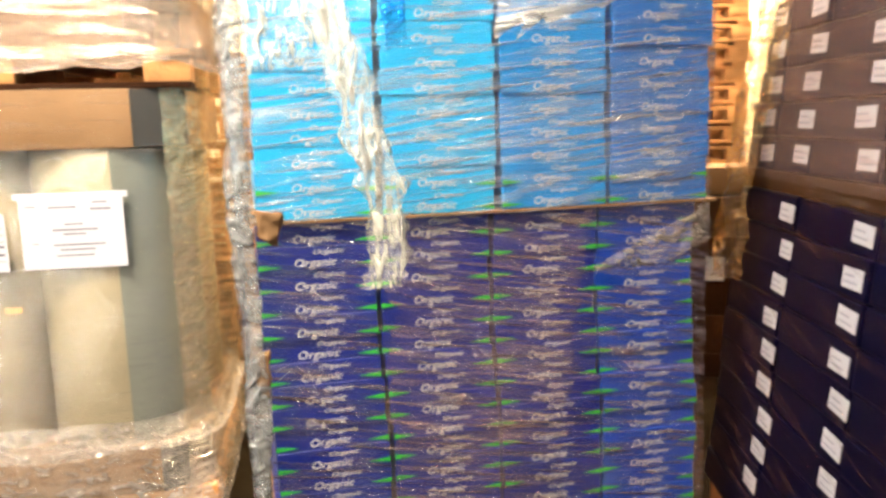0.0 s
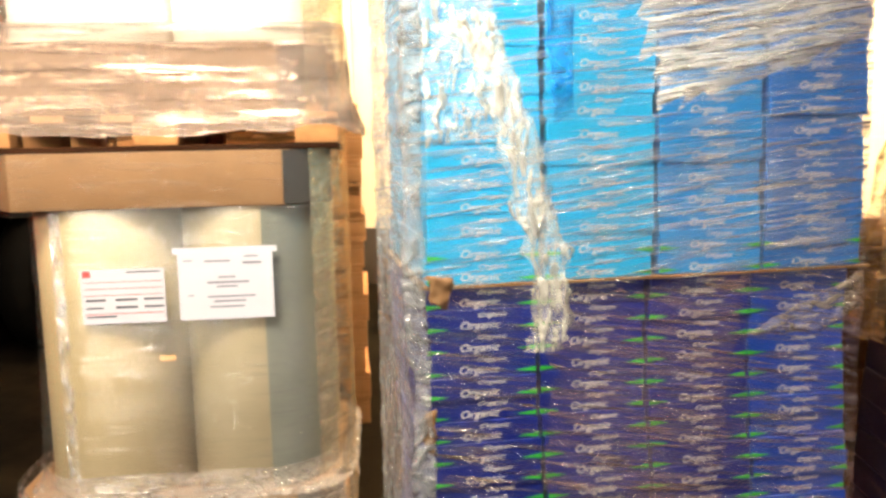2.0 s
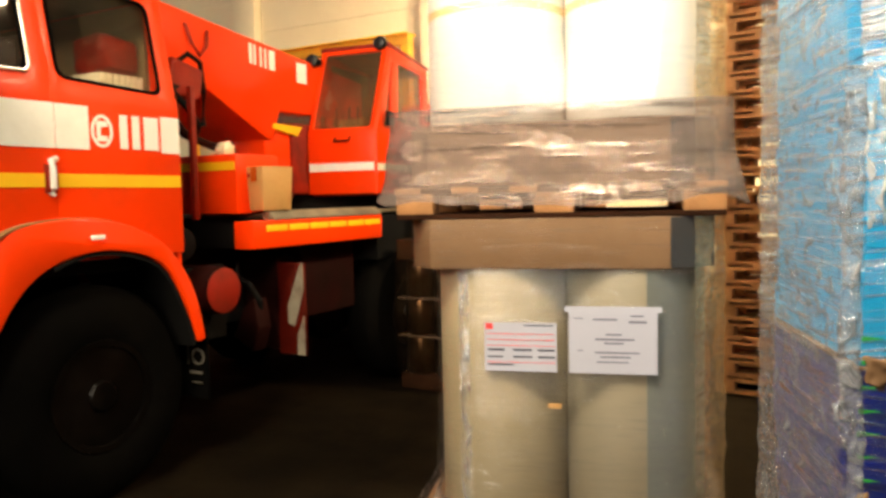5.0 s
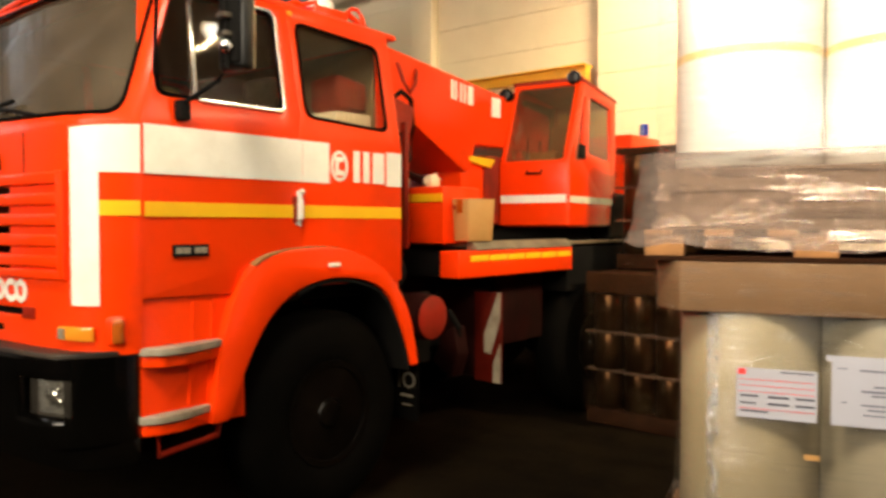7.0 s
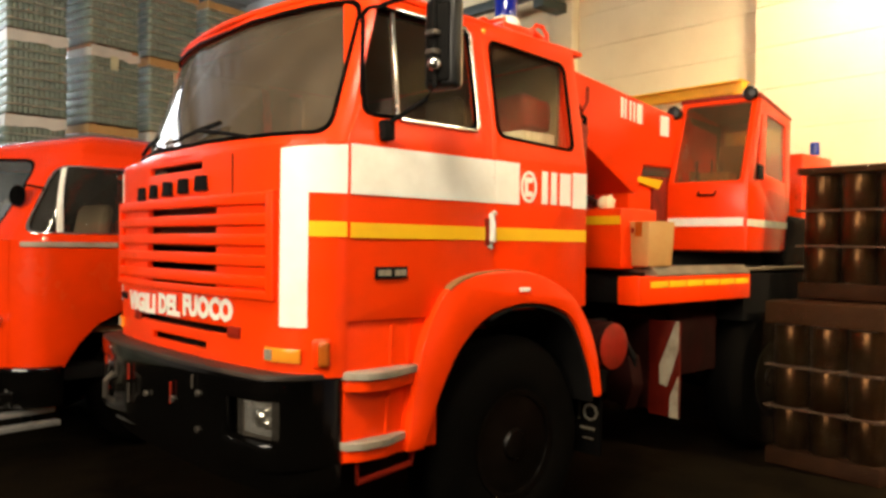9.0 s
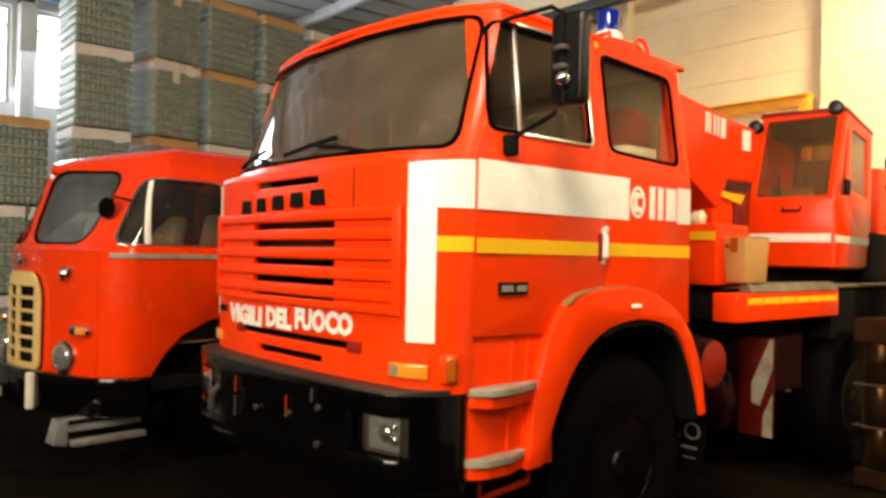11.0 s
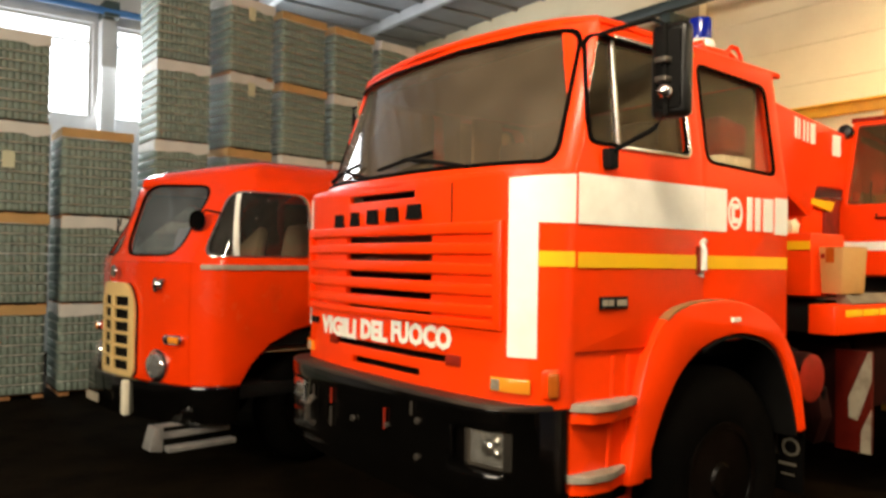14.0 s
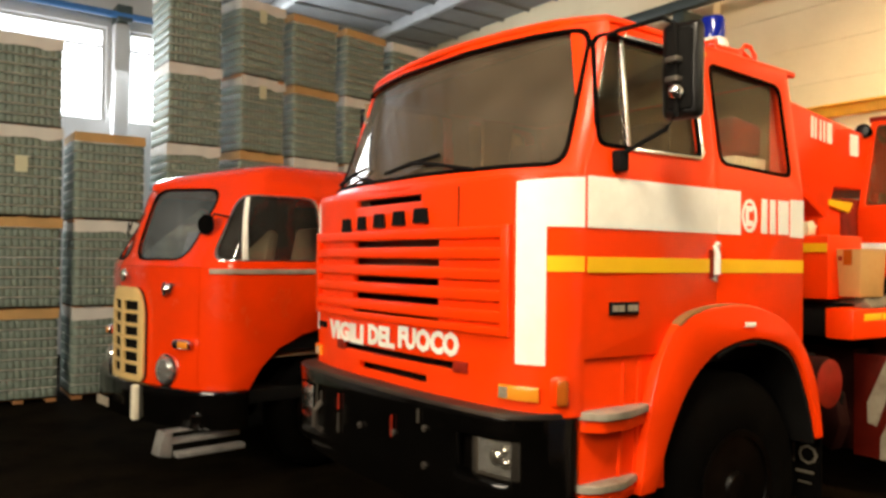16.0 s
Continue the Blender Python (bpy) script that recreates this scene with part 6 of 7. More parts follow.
def carton_pallet():
    M = pose(4.49, 0.966, 0, 0, 0, 19.7)
    t = thing("carton_pallet", M @ pose(0, 0, FZ), "film-wrapped pallet of flat blue cartons with white lettering", "pallet")
    o = -FZ
    for i in range(5):
        part("board", box(-0.08 + 0.265 * i, 0.02 + 0.265 * i, 0.0, 0.8, 0.1, 0.12, 0.003), WOOD, t)
    for x in (-0.08, 0.45, 0.98):
        part("runner", box(x, x + 0.1, 0.0, 0.8, 0.0, 0.0995, 0.003), WOOD, t)
    H = 0.057
    big = letters("Organic", 0.020, 0.0006, 0.100, "LEFT", 0.25)
    small = letters("Organic", 0.011, 0.0006, 0.075, "LEFT", 0.45)
    bigm, smallm = bpy.data.meshes.new("lettering"), bpy.data.meshes.new("small_lettering")
    big.to_mesh(bigm), small.to_mesh(smallm)
    big.free(), small.free()
    bigm.materials.append(WHITE_INK), smallm.materials.append(WHITE_INK)
    meshes = {}

    def shared(name, bm, material):
        me = bpy.data.meshes.new(name)
        bm.to_mesh(me)
        bm.free()
        me.materials.append(material)
        return me

    # upper columns darken to the right by colour, standing for the fading light
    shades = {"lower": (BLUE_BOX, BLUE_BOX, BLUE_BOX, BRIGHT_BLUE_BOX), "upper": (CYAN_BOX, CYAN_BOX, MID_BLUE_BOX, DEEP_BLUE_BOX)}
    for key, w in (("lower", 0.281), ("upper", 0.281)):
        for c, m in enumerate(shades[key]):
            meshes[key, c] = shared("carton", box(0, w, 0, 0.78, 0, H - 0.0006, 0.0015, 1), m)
        meshes[key + "g"] = shared("green_mark", prism([(0.0, 0.004), (0.055, 0.010), (0.0, 0.017)], -0.0012, -0.0004, "y", bm=prism([(w, 0.004), (w - 0.055, 0.010), (w, 0.017)], -0.0012, -0.0004, "y")), GREEN_INK)
    rng = random.Random(4)
    z = 0.122
    row = 0
    while z < 2.10 + o:
        upper = z > 1.02 + o
        key = "upper" if upper else "lower"
        pitch = 0.297 if upper else 0.290
        for c in range(4):
            u = -0.076 + pitch * c + rng.uniform(-0.004, 0.004) + (0.0 if upper else 0.012 * math.sin(row * 0.35))
            v = rng.uniform(-0.004, 0.004) + (0.0 if upper else 0.006)
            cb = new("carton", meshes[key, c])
            cb.parent = t
            cb.location = (u, v, z)
            cb.rotation_euler = (0, 0, rng.uniform(-0.006, 0.006))
            for nm, me, x, zz in (("lettering", bigm, 0.080, 0.008), ("small_lettering", smallm, 0.125, 0.038), ("green_mark", meshes[key + "g"], 0.0, 0.0)):
                if upper and nm == "green_mark" and z > 1.15 + o:
                    continue
                w = new(nm, me)
                w.parent = cb
                w.location = (x, -0.001 if nm != "green_mark" else 0.0, zz)
        z += H
        row += 1
        if not upper and z > 1.02 + o:
            part("layer_board", box(-0.10, 1.12, -0.012, 0.80, z, z + 0.006), CARD, t, "brown cardboard layer sheet")
            z += 0.007
    outl = [(-0.115, -0.012), (1.09, -0.012), (1.115, 0.79), (-0.12, 0.80)]
    wrap_film(t, outl, 1.03 + o, 2.15 + o, FILM_BLUE_TOP, "glossy wrinkled stretch film", 26, 0.009, 11)
    wrap_film(t, outl, 0.02, 1.028 + o, FILM_BLUE_LOW, "glossy wrinkled stretch film", 24, 0.009, 12)
    # loose bunched film: a hanging rope, a torn corner and a cross strand
    def rope(pts, r, seed, material, label):
        bm = bmesh.new()
        n = 10
        rows = []
        dense = []
        for a, b in zip(pts, pts[1:]):
            dense += [Vector(a).lerp(Vector(b), j / 8) for j in range(8)]
        dense.append(Vector(pts[-1]))
        for i, p in enumerate(dense):
            rr = r * (0.9 + 0.45 * noise.noise(Vector((i * 0.4, seed, 0))))
            rows.append([bm.verts.new((p.x + rr * math.cos(2 * math.pi * q / n) * (1 + 0.5 * noise.noise(Vector((q * 1.3, i * 0.5, seed)))), p.y - 0.012 + 0.35 * rr * math.sin(2 * math.pi * q / n), p.z)) for q in range(n)])
        for a, b in zip(rows, rows[1:]):
            for q in range(n):
                bm.faces.new((a[q], a[(q + 1) % n], b[(q + 1) % n], b[q]))
        ob = part("film_fold", bm, material, t, label, smooth=180)
        ob.visible_shadow = False

    rope([(-0.04, -0.02, 1.66 + o), (0.06, -0.03, 1.60 + o), (0.13, -0.03, 1.42 + o), (0.17, -0.03, 1.25 + o), (0.215, -0.03, 1.10 + o), (0.22, -0.028, 0.93 + o), (0.20, -0.024, 0.87 + o)], 0.055, 2, FILM_ROPE, "white bunched rope of stretch film")
    rope([(0.0, -0.03, 1.40 + o), (0.2, -0.03, 1.395 + o), (0.55, -0.03, 1.385 + o), (0.8, -0.03, 1.40 + o), (1.1, -0.03, 1.44 + o)], 0.008, 5, FILM_MILKY, "twisted strand of stretch film")
    rope([(-0.11, -0.02, 1.75 + o), (-0.115, -0.02, 1.4 + o), (-0.12, -0.025, 1.05 + o), (-0.10, -0.02, 0.8 + o), (-0.11, -0.015, 0.1 + o)], 0.028, 9, FILM_CORNER, "crumpled film along the pallet corner")
    def patch(corners, material, label, seed, bulge=0.02, ragged=0.012):
        """A loose crinkled piece of film with a ragged edge, spread between four corners in u and z."""
        bm = bmesh.new()
        n = 22
        a, b, c, d = (Vector(p) for p in corners)
        rows = []
        for i in range(n + 1):
            row = []
            for j in range(n + 1):
                p = (a.lerp(b, j / n)).lerp(d.lerp(c, j / n), i / n)
                edge = min(i, j, n - i, n - j)
                q = noise.noise(Vector((p.x * 30, p.y * 30, seed)))
                rag = ragged * noise.noise(Vector((p.x * 25, p.y * 25, seed + 7))) if edge == 0 else 0.0
                row.append(bm.verts.new((p.x + rag, -0.022 - bulge * (0.5 + 0.5 * q) * min(1.0, edge / 3 + 0.3), p.y + rag)))
            rows.append(row)
        for p, q in zip(rows, rows[1:]):
            for j in range(n):
                bm.faces.new((p[j], p[j + 1], q[j + 1], q[j]))
        ob = part("film_fold", bm, material, t, label, smooth=180)
        ob.visible_shadow = False

    # the crumpled film over the side that faces the rolls
    bm = bmesh.new()
    rows = []
    for i in range(49):
        row = []
        for j in range(23):
            v, z = -0.03 + 0.84 * j / 22, 0.03 + (1.98 + o) * i / 48
            q = noise.noise(Vector((v * 9, z * 7, 1.0))) + 0.5 * noise.noise(Vector((v * 26, z * 20, 4.0)))
            row.append(bm.verts.new((-0.128 - 0.014 * (q + 0.4 * noise.noise(Vector((v * 2, z * 2, 9.0)))), v, z)))
        rows.append(row)
    for p, q in zip(rows, rows[1:]):
        for j in range(22):
            bm.faces.new((p[j], q[j], q[j + 1], p[j + 1]))
    part("film_fold", bm, FILM_CORNER, t, "crumpled grey film over the pallet side", smooth=180).visible_shadow = False
    patch([(-0.085, 1.075 + o), (-0.02, 1.06 + o), (-0.035, 0.985 + o), (-0.08, 1.0 + o)], CARD, "torn brown cardboard corner", 41, 0.03, 0.02)
    patch([(-0.105, 0.72 + o), (-0.07, 0.74 + o), (-0.075, 0.62 + o), (-0.10, 0.63 + o)], CARD, "torn brown cardboard corner", 43, 0.02, 0.015)
    patch([(0.24, 1.00 + o), (0.74, 1.02 + o), (0.66, 0.16 + o), (0.20, 0.12 + o)], FILM_PINK, "pinkish doubled film over the dark cartons", 51, 0.012, 0.06)
    patch([(0.16, 1.36 + o), (1.06, 1.38 + o), (1.04, 1.08 + o), (0.22, 1.12 + o)], FILM_FAN, "fanned streaks of doubled film", 57, 0.012, 0.05)
    patch([(1.09, 1.03 + o), (0.75, 0.875 + o), (0.97, 0.865 + o), (1.10, 0.93 + o)], FILM_SKIRT, "grey flap of loose film", 3)
    patch([(-0.09, 1.75 + o), (0.08, 1.72 + o), (0.17, 1.42 + o), (-0.08, 1.37 + o)], FILM_ROPE, "white crumpled sheet of loose film", 5, 0.035)
    patch([(0.19, 2.02 + o), (0.28, 2.02 + o), (0.285, 1.45 + o), (0.235, 1.42 + o)], BLUE_FILM, "strip of bright blue film", 15, 0.01)
    patch([(-0.06, 2.02 + o), (0.0, 2.02 + o), (-0.01, 1.68 + o), (-0.05, 1.66 + o)], BLUE_FILM, "strip of bright blue film", 19, 0.01)
    # three loose patches that carry the painted white shine of the wrap
    patch([(0.42, 1.90 + o), (1.08, 1.90 + o), (1.07, 1.62 + o), (0.50, 1.45 + o)], FILM_SHINE, "film patch with painted white shine", 8, 0.03, 0.07)
    patch([(0.62, 2.12 + o), (1.09, 2.12 + o), (1.07, 1.74 + o), (0.72, 1.80 + o)], FILM_SHINE, "film patch with painted white shine", 23, 0.025)
    patch([(-0.10, 2.08 + o), (0.05, 2.08 + o), (0.06, 1.80 + o), (-0.10, 1.72 + o)], FILM_SHINE, "film patch with painted white shine", 27, 0.02)
    return t


carton_pallet()


def labelled_pallet():
    """Long dark cartons with a white label near one end each, leaning back under film; two blocks with a strand of film between."""
    t = thing("labelled_carton_pallet", pose(5.75, 1.37, FZ, 0, 0, -86.3), "film-wrapped leaning stack of dark blue cartons with white labels", "pallet")
    part("pallet_base", box(-0.39, 0.85, -0.06, 0.74, 0.0, 0.12, 0.004), WOOD, t)
    rng = random.Random(7)
    navy = mat("dark_indigo_carton", (0.0007, 0.0008, 0.011), 0.45, vary=0.3, scale=4, dirt=(0.010, 0.004, 0.004), dirt_amount=0.3, dirt_scale=3, spec=0.06)
    lean = lambda z: 0.098 * (z + FZ - 0.9)
    la = bpy.data.meshes.new("paper_label")
    bm = box(-0.045, 0.045, -0.003, -0.001, -0.024, 0.024)
    bm.to_mesh(la)
    la.materials.append(PAPER)
    bm.free()
    bar = bpy.data.meshes.new("print_bar")
    bm = box(-0.035, 0.010, -0.004, -0.0032, 0.004, 0.009, bm=box(-0.035, 0.025, -0.004, -0.0032, -0.012, -0.007))
    bm.to_mesh(bar)
    bar.materials.append(PALE_INK)
    bm.free()
    made = {}

    def carton(u0, u1, z, lu):
        key = round(u1 - u0, 3)
        if key not in made:
            me = bpy.data.meshes.new("carton")
            bm = box(0.002, key - 0.002, 0, 0.72, 0, 0.0955, 0.006, 2)
            for v in bm.verts:
                v.co.y += 0.098 * v.co.z
            bm.to_mesh(me)
            me.materials.append(navy)
            bm.free()
            made[key] = me
        cb = new("carton", made[key])
        cb.parent = t
        cb.location = (u0 + rng.uniform(-0.006, 0.006), lean(z) + rng.uniform(-0.006, 0.006), z)
        cb.rotation_euler = (0, rng.uniform(-0.012, 0.012), rng.uniform(-0.012, 0.012))
        lb = new("paper_label", la)
        lb.parent = cb
        lb.location = (lu - u0 + rng.uniform(-0.016, 0.016), 0.098 * 0.05, 0.049 + rng.uniform(-0.004, 0.004))
        lb.rotation_euler = (-0.098, rng.uniform(-0.05, 0.05), 0)
        pb = new("print_bar", bar)
        pb.parent = lb

    for r in range(10):
        z = 0.122 + 0.0972 * r
        for u0, u1, lu in ((-0.385, 0.030, -0.002), (0.030, 0.440, 0.388), (0.440, 0.85, 0.80)):
            carton(u0, u1, z, lu)
    for r in range(7):
        z = 1.156 + 0.0968 * r
        left = -0.385 + 0.028 * max(0, r - 1)
        for u0, u1, lu in ((left, -0.190, -0.240), (-0.190, 0.055, -0.008), (0.055, 0.420, 0.345), (0.420, 0.83, 0.76)):
            carton(u0, u1, z, lu)
    part("layer_board", box(-0.38, 0.84, lean(1.12) + 0.004, lean(1.12) + 0.7, 1.096, 1.154), CARD_BROWN, t, "dark brown board between the blocks")
    # two skins of film over the face and the far end, the upper one hazy, the lower one spreading at its foot
    for za, zb, skin, text in ((0.02, 1.13, FILM_LABEL, "clear streaked stretch film"), (1.13, 1.86, FILM_VEIL, "hazy wrinkled stretch film")):
        bm = bmesh.new()
        rows = []
        n = int((zb - za) / 0.03)
        for r in range(n + 1):
            z = za + (zb - za) * r / n
            left = -0.40 + 0.30 * max(0.0, z - 1.25) - 0.10 * max(0.0, 0.75 - z)
            row = []
            for x, y in [(left, 0.7 - 0.72 * i / 8) for i in range(8)] + [(left + (0.88 - left) * i / 20, -0.02) for i in range(21)]:
                q = 0.016 * noise.noise(Vector((x * 5, y * 5, z * 9)))
                pinch = 0.02 * math.exp(-((z - 1.115) / 0.03) ** 2)
                row.append(bm.verts.new((x + q * 0.6, y + lean(z) - abs(q) + pinch, z)))
            rows.append(row)
        for p, q in zip(rows, rows[1:]):
            for i in range(len(p) - 1):
                bm.faces.new((p[i], p[i + 1], q[i + 1], q[i]))
        part("stretch_film", bm, skin, t, text, smooth=180).visible_shadow = False
    # crumpled film bunched along the far edge
    cr = bmesh.new()
    rows = []
    for r in range(67):
        z = 0.80 + 1.0 * r / 66
        left = -0.41 + 0.30 * max(0.0, z - 1.25)
        rows.append([cr.verts.new((left - 0.03 + 0.035 * j + 0.05 * noise.noise(Vector((j * 0.7, z * 9, 2.0))), lean(z) - 0.03 - 0.03 * math.sin(1.1 * j) + 0.03 * noise.noise(Vector((j * 0.9, z * 12, 6.0))), z)) for j in range(6)])
    for p, q in zip(rows, rows[1:]):
        for j in range(5):
            cr.faces.new((p[j], p[j + 1], q[j + 1], q[j]))
    part("film_fold", cr, FILM_GOLD, t, "crumpled film along the edge, tinted for amber light", smooth=180).visible_shadow = False
    # twisted strand of film between the two blocks
    st = bmesh.new()
    rows = []
    for i in range(60):
        u = -0.40 + 1.24 * i / 59
        zc = 1.128 - 0.03 * i / 59 + 0.006 * noise.noise(Vector((u * 6, 1.0, 3.0)))
        rr = 0.016 + 0.007 * noise.noise(Vector((u * 14, 7.0, 1.0)))
        rows.append([st.verts.new((u, lean(zc) - 0.024 + 0.5 * rr * math.cos(q + 4 * u), zc + rr * math.sin(q + 4 * u))) for q in [2 * math.pi * j / 8 for j in range(8)]])
    for p, q in zip(rows, rows[1:]):
        for j in range(8):
            st.faces.new((p[j], p[(j + 1) % 8], q[(j + 1) % 8], q[j]))
    part("film_strand", st, FILM_DULL, t, "twisted strand of dull film", smooth=180).visible_shadow = False


labelled_pallet()


def jar_pallet(m, h, cols, rows, label, z0, lid=0.16):
    t = thing("drum_pallet", m, label, "pallet", "film-wrapped drum pallets beside the lorry")
    part("pallet_base", box(0, 0.8, 0, 1.2, 0, 0.12, 0.004), WOOD_DARK, t)
    part("top_tray", box(-0.01, 0.81, -0.01, 1.21, h - lid, h, 0.006), CARD_BROWN, t, "brown cardboard top tray")
    for i in range(cols):
        for j in range(rows):
            r = 0.8 / cols / 2
            for q in range(3):
                za = 0.125 + (h - 0.13 - lid) * q / 3
                zb = 0.125 + (h - 0.13 - lid) * (q + 1) / 3
                part("drum", moved(lathe([(r - 0.012, za), (r - 0.004, za + 0.012), (r - 0.006, zb - 0.014), (r - 0.012, zb - 0.002), (0.0, zb - 0.002)], 20), pose(r + 2 * r * i, r + (1.2 - 2 * r) * j / (rows - 1), 0)), BROWN_TIN, t, "dull brown metal drum")
    for q in range(1, 3):
        z = 0.125 + (h - 0.13 - lid) * q / 3
        part("band", box(-0.012, 0.812, -0.012, 1.212, z - 0.008, z + 0.008), TAN_BOARD, t, "tan board between the drums")
    wrap_film(t, [(-0.02, -0.02), (0.82, -0.02), (0.82, 1.22), (-0.02, 1.22)], 0.02, h + 0.01, FILM_BROWN, "brownish stretch film", 16, 0.008, z0)


# board and drum browns darkened for the shade beside the lorry
TAN_BOARD = mat("tan_layer_board", (0.055, 0.026, 0.010), 0.8, vary=0.3, scale=6)
BROWN_TIN = mat("dull_brown_tin", (0.048, 0.022, 0.008), 0.28, 0.9, vary=0.6, scale=4, spec=0.2)
jar_pallet(pose(1.12, 4.05, FZ, 0, 0, -3), 1.2, 3, 4, "film-wrapped pallet of brown drums with a tray", 31)
jar_pallet(pose(1.17, 4.45, FZ + 1.215, 0, 0, -2), 1.0, 3, 4, "second film-wrapped drum pallet stacked on another", 37, 0.05)


# empty pallets stacked behind the rolls
def pallet_stack(x, y, rz, count, label):
    first = None
    for i in range(count):
        m = pose(x + 0.012 * math.sin(i * 2.1), y + 0.01 * math.cos(i * 1.7), FZ + 0.1402 * i, 0, 0, rz + 0.8 * math.sin(i * 1.3))
        if first is None:
            first = slat_pallet(m)
            tagged(first, label, "pallet", "stack of empty wooden pallets")
        else:
            copy_thing(first, m)


pallet_stack(3.12, 2.80, 16, 12, "weathered empty wooden pallet in a stack behind the rolls")
pallet_stack(6.04, 4.9, 2, 18, "weathered empty wooden pallet in a stack by the aisle")
pallet_stack(4.0, 4.85, -5, 22, "weathered empty wooden pallet in a tall stack")


# ---- stacked bottle pallets along the far side ----
def bottle_pallet(cover):
    t = thing("bottle_pallet", pose(0, 0, -50), "pallet of green glass bottles in layers under a %s" % ("pale paper cover" if cover is COVER else "brown cardboard cover"), "pallet", "stacked bottle pallets")
    part("pallet_board", box(0.22, 0.985, -0.42, 0.42, 0.040, 0.055, 0.003), WOOD_DARK, t)
    for y in (-0.42, -0.06, 0.30):
        part("pallet_block", box(0.22, 0.98, y, y + 0.12, 0.0, 0.0395, 0.003), WOOD, t)

    def bottle(x, y, bm):
        prof = [(0.058, 0.0), (0.062, 0.006), (0.062, 0.068), (0.055, 0.080), (0.040, 0.088), (0.032, 0.091), (0.0, 0.092)]
        return merge(bm, moved(lathe(prof, 14), pose(x, y, 0)))

    front, side = bmesh.new(), bmesh.new()
    for j in range(11):
        bottle(0.930, -0.364 + 0.0728 * j, front)
    for j in range(9):
        bottle(0.854 - 0.0764 * j, -0.364, side)
    rows = []
    for bm in (front, side):
        me = bpy.data.meshes.new("bottle_layer")
        bm.normal_update()
        bm.to_mesh(me)
        bm.free()
        me.materials.append(GREEN_GLASS)
        me.shade_smooth()
        rows.append(me)
    for q in range(8):
        z = 0.058 + 0.1035 * q
        for me in rows:
            row = new("bottle_layer", me)
            row.parent = t
            row.location = (0.0, 0.0, z)
            tagged(row, kind="stuff")
        # inner bottles as one block, their shade put into its darker green
        part("layer_block", box(0.24, 0.905, -0.340, 0.415, z, z + 0.090), DEEP_GLASS, t)
        part("layer_sheet", box(0.24, 0.99, -0.425, 0.425, z + 0.0940, z + 0.1005), DIVIDER, t, "pale layer sheet")
    bm = bmesh.new()
    n = 24
    top, low = [], []
    for i in range(n + 1):
        y = -0.43 + 0.86 * i / n
        d = 0.135 + 0.07 * noise.noise(Vector((y * 3.1, 4.2, 0))) + 0.012 * noise.noise(Vector((y * 11, 1.2, 0)))
        if cover is not COVER:
            d = 0.10 + 0.008 * noise.noise(Vector((y * 5, 2.2, 0)))
        top.append(bm.verts.new((1.0, y, 0.985)))
        low.append(bm.verts.new((1.004, y, 0.985 - d)))
    back = [bm.verts.new((0.24, -0.43, 0.985)), bm.verts.new((0.24, 0.43, 0.985))]
    for i in range(n):
        bm.faces.new((low[i], low[i + 1], top[i + 1], top[i]))
    bm.faces.new([*top, back[1], back[0]])
    for v, w, bk in ((top[0], low[0], back[0]), (top[-1], low[-1], back[1])):
        c = bm.verts.new((0.24, v.co.y, 0.90))
        bm.faces.new((w, v, bk, c))
    bmesh.ops.recalc_face_normals(bm, faces=bm.faces[:])
    part("top_cover", bm, cover, t)
    return t


DEEP_GLASS = mat("shaded_green_glass", (0.13, 0.155, 0.130), 0.5, vary=0.3, scale=20, bump=0.1, spec=0.3)
PAPER_TAG = mat("pale_yellow_tag", (0.62, 0.62, 0.42), 0.7, vary=0.05)
COVER = mat("pale_top_cover", (0.66, 0.64, 0.58), 0.75, vary=0.15, scale=3, bump=0.1)
COVER_CARD = mat("brown_top_cover", (0.50, 0.30, 0.11), 0.8, vary=0.2, scale=4, bump=0.08)
made = {}
LEVELS = {-3: 4, -2: 4, -1: 4, 0: 3, 1: 5, 2: 5, 3: 5, 4: 5, 5: 5, 6: 5, 7: 5}
BROWN = {(0, 2), (-1, 1), (-1, 0), (2, 2), (3, 4), (3, 3), (4, 4), (6, 3), (-2, 2), (5, 2)}
for c, levels in LEVELS.items():
    for q in range(levels):
        wide, tall = 1.0, 1.035
        if c < 1:
            x, y, rz = -7.4, 0.03 + 0.87 * c, 0.0
        elif c == 1:
            x, y, rz, wide, tall = -7.4, 1.0, 0.0, 0.86, 1.022
        elif c == 2:
            x, y, rz, wide, tall = -7.51, 1.75, 12.0, 0.88, 1.022
        else:
            x, y, rz, tall = -7.42 - 0.20 * (c - 1.5) * 0.93, 2.62 + 0.915 * (c - 3), 12.0, 1.022
        if c < 0:
            y -= 0.05
        m = pose(x - 0.02 * math.sin(c * 3 + q), y, FZ + 0.99 * tall * q, 0, 0, rz + 0.6 * math.sin(c + 2.0 * q)) @ Matrix.Diagonal((1.0, 0.958 * wide, tall, 1.0))
        cover = COVER_CARD if (c, q) in BROWN else COVER
        if cover not in made:
            pal = made[cover] = bottle_pallet(cover)
            pal.matrix_world = m
        else:
            pal = copy_thing(made[cover], m)
        if (c, q) in ((2, 3), (2, 4), (-1, 2), (-2, 1)):
            z0 = 0.72 if c == 2 else 0.50
            part("paper_tag", box(1.006, 1.01, -0.10, 0.04, z0, z0 + 0.17), PAPER_TAG, pal, "pale paper tag")


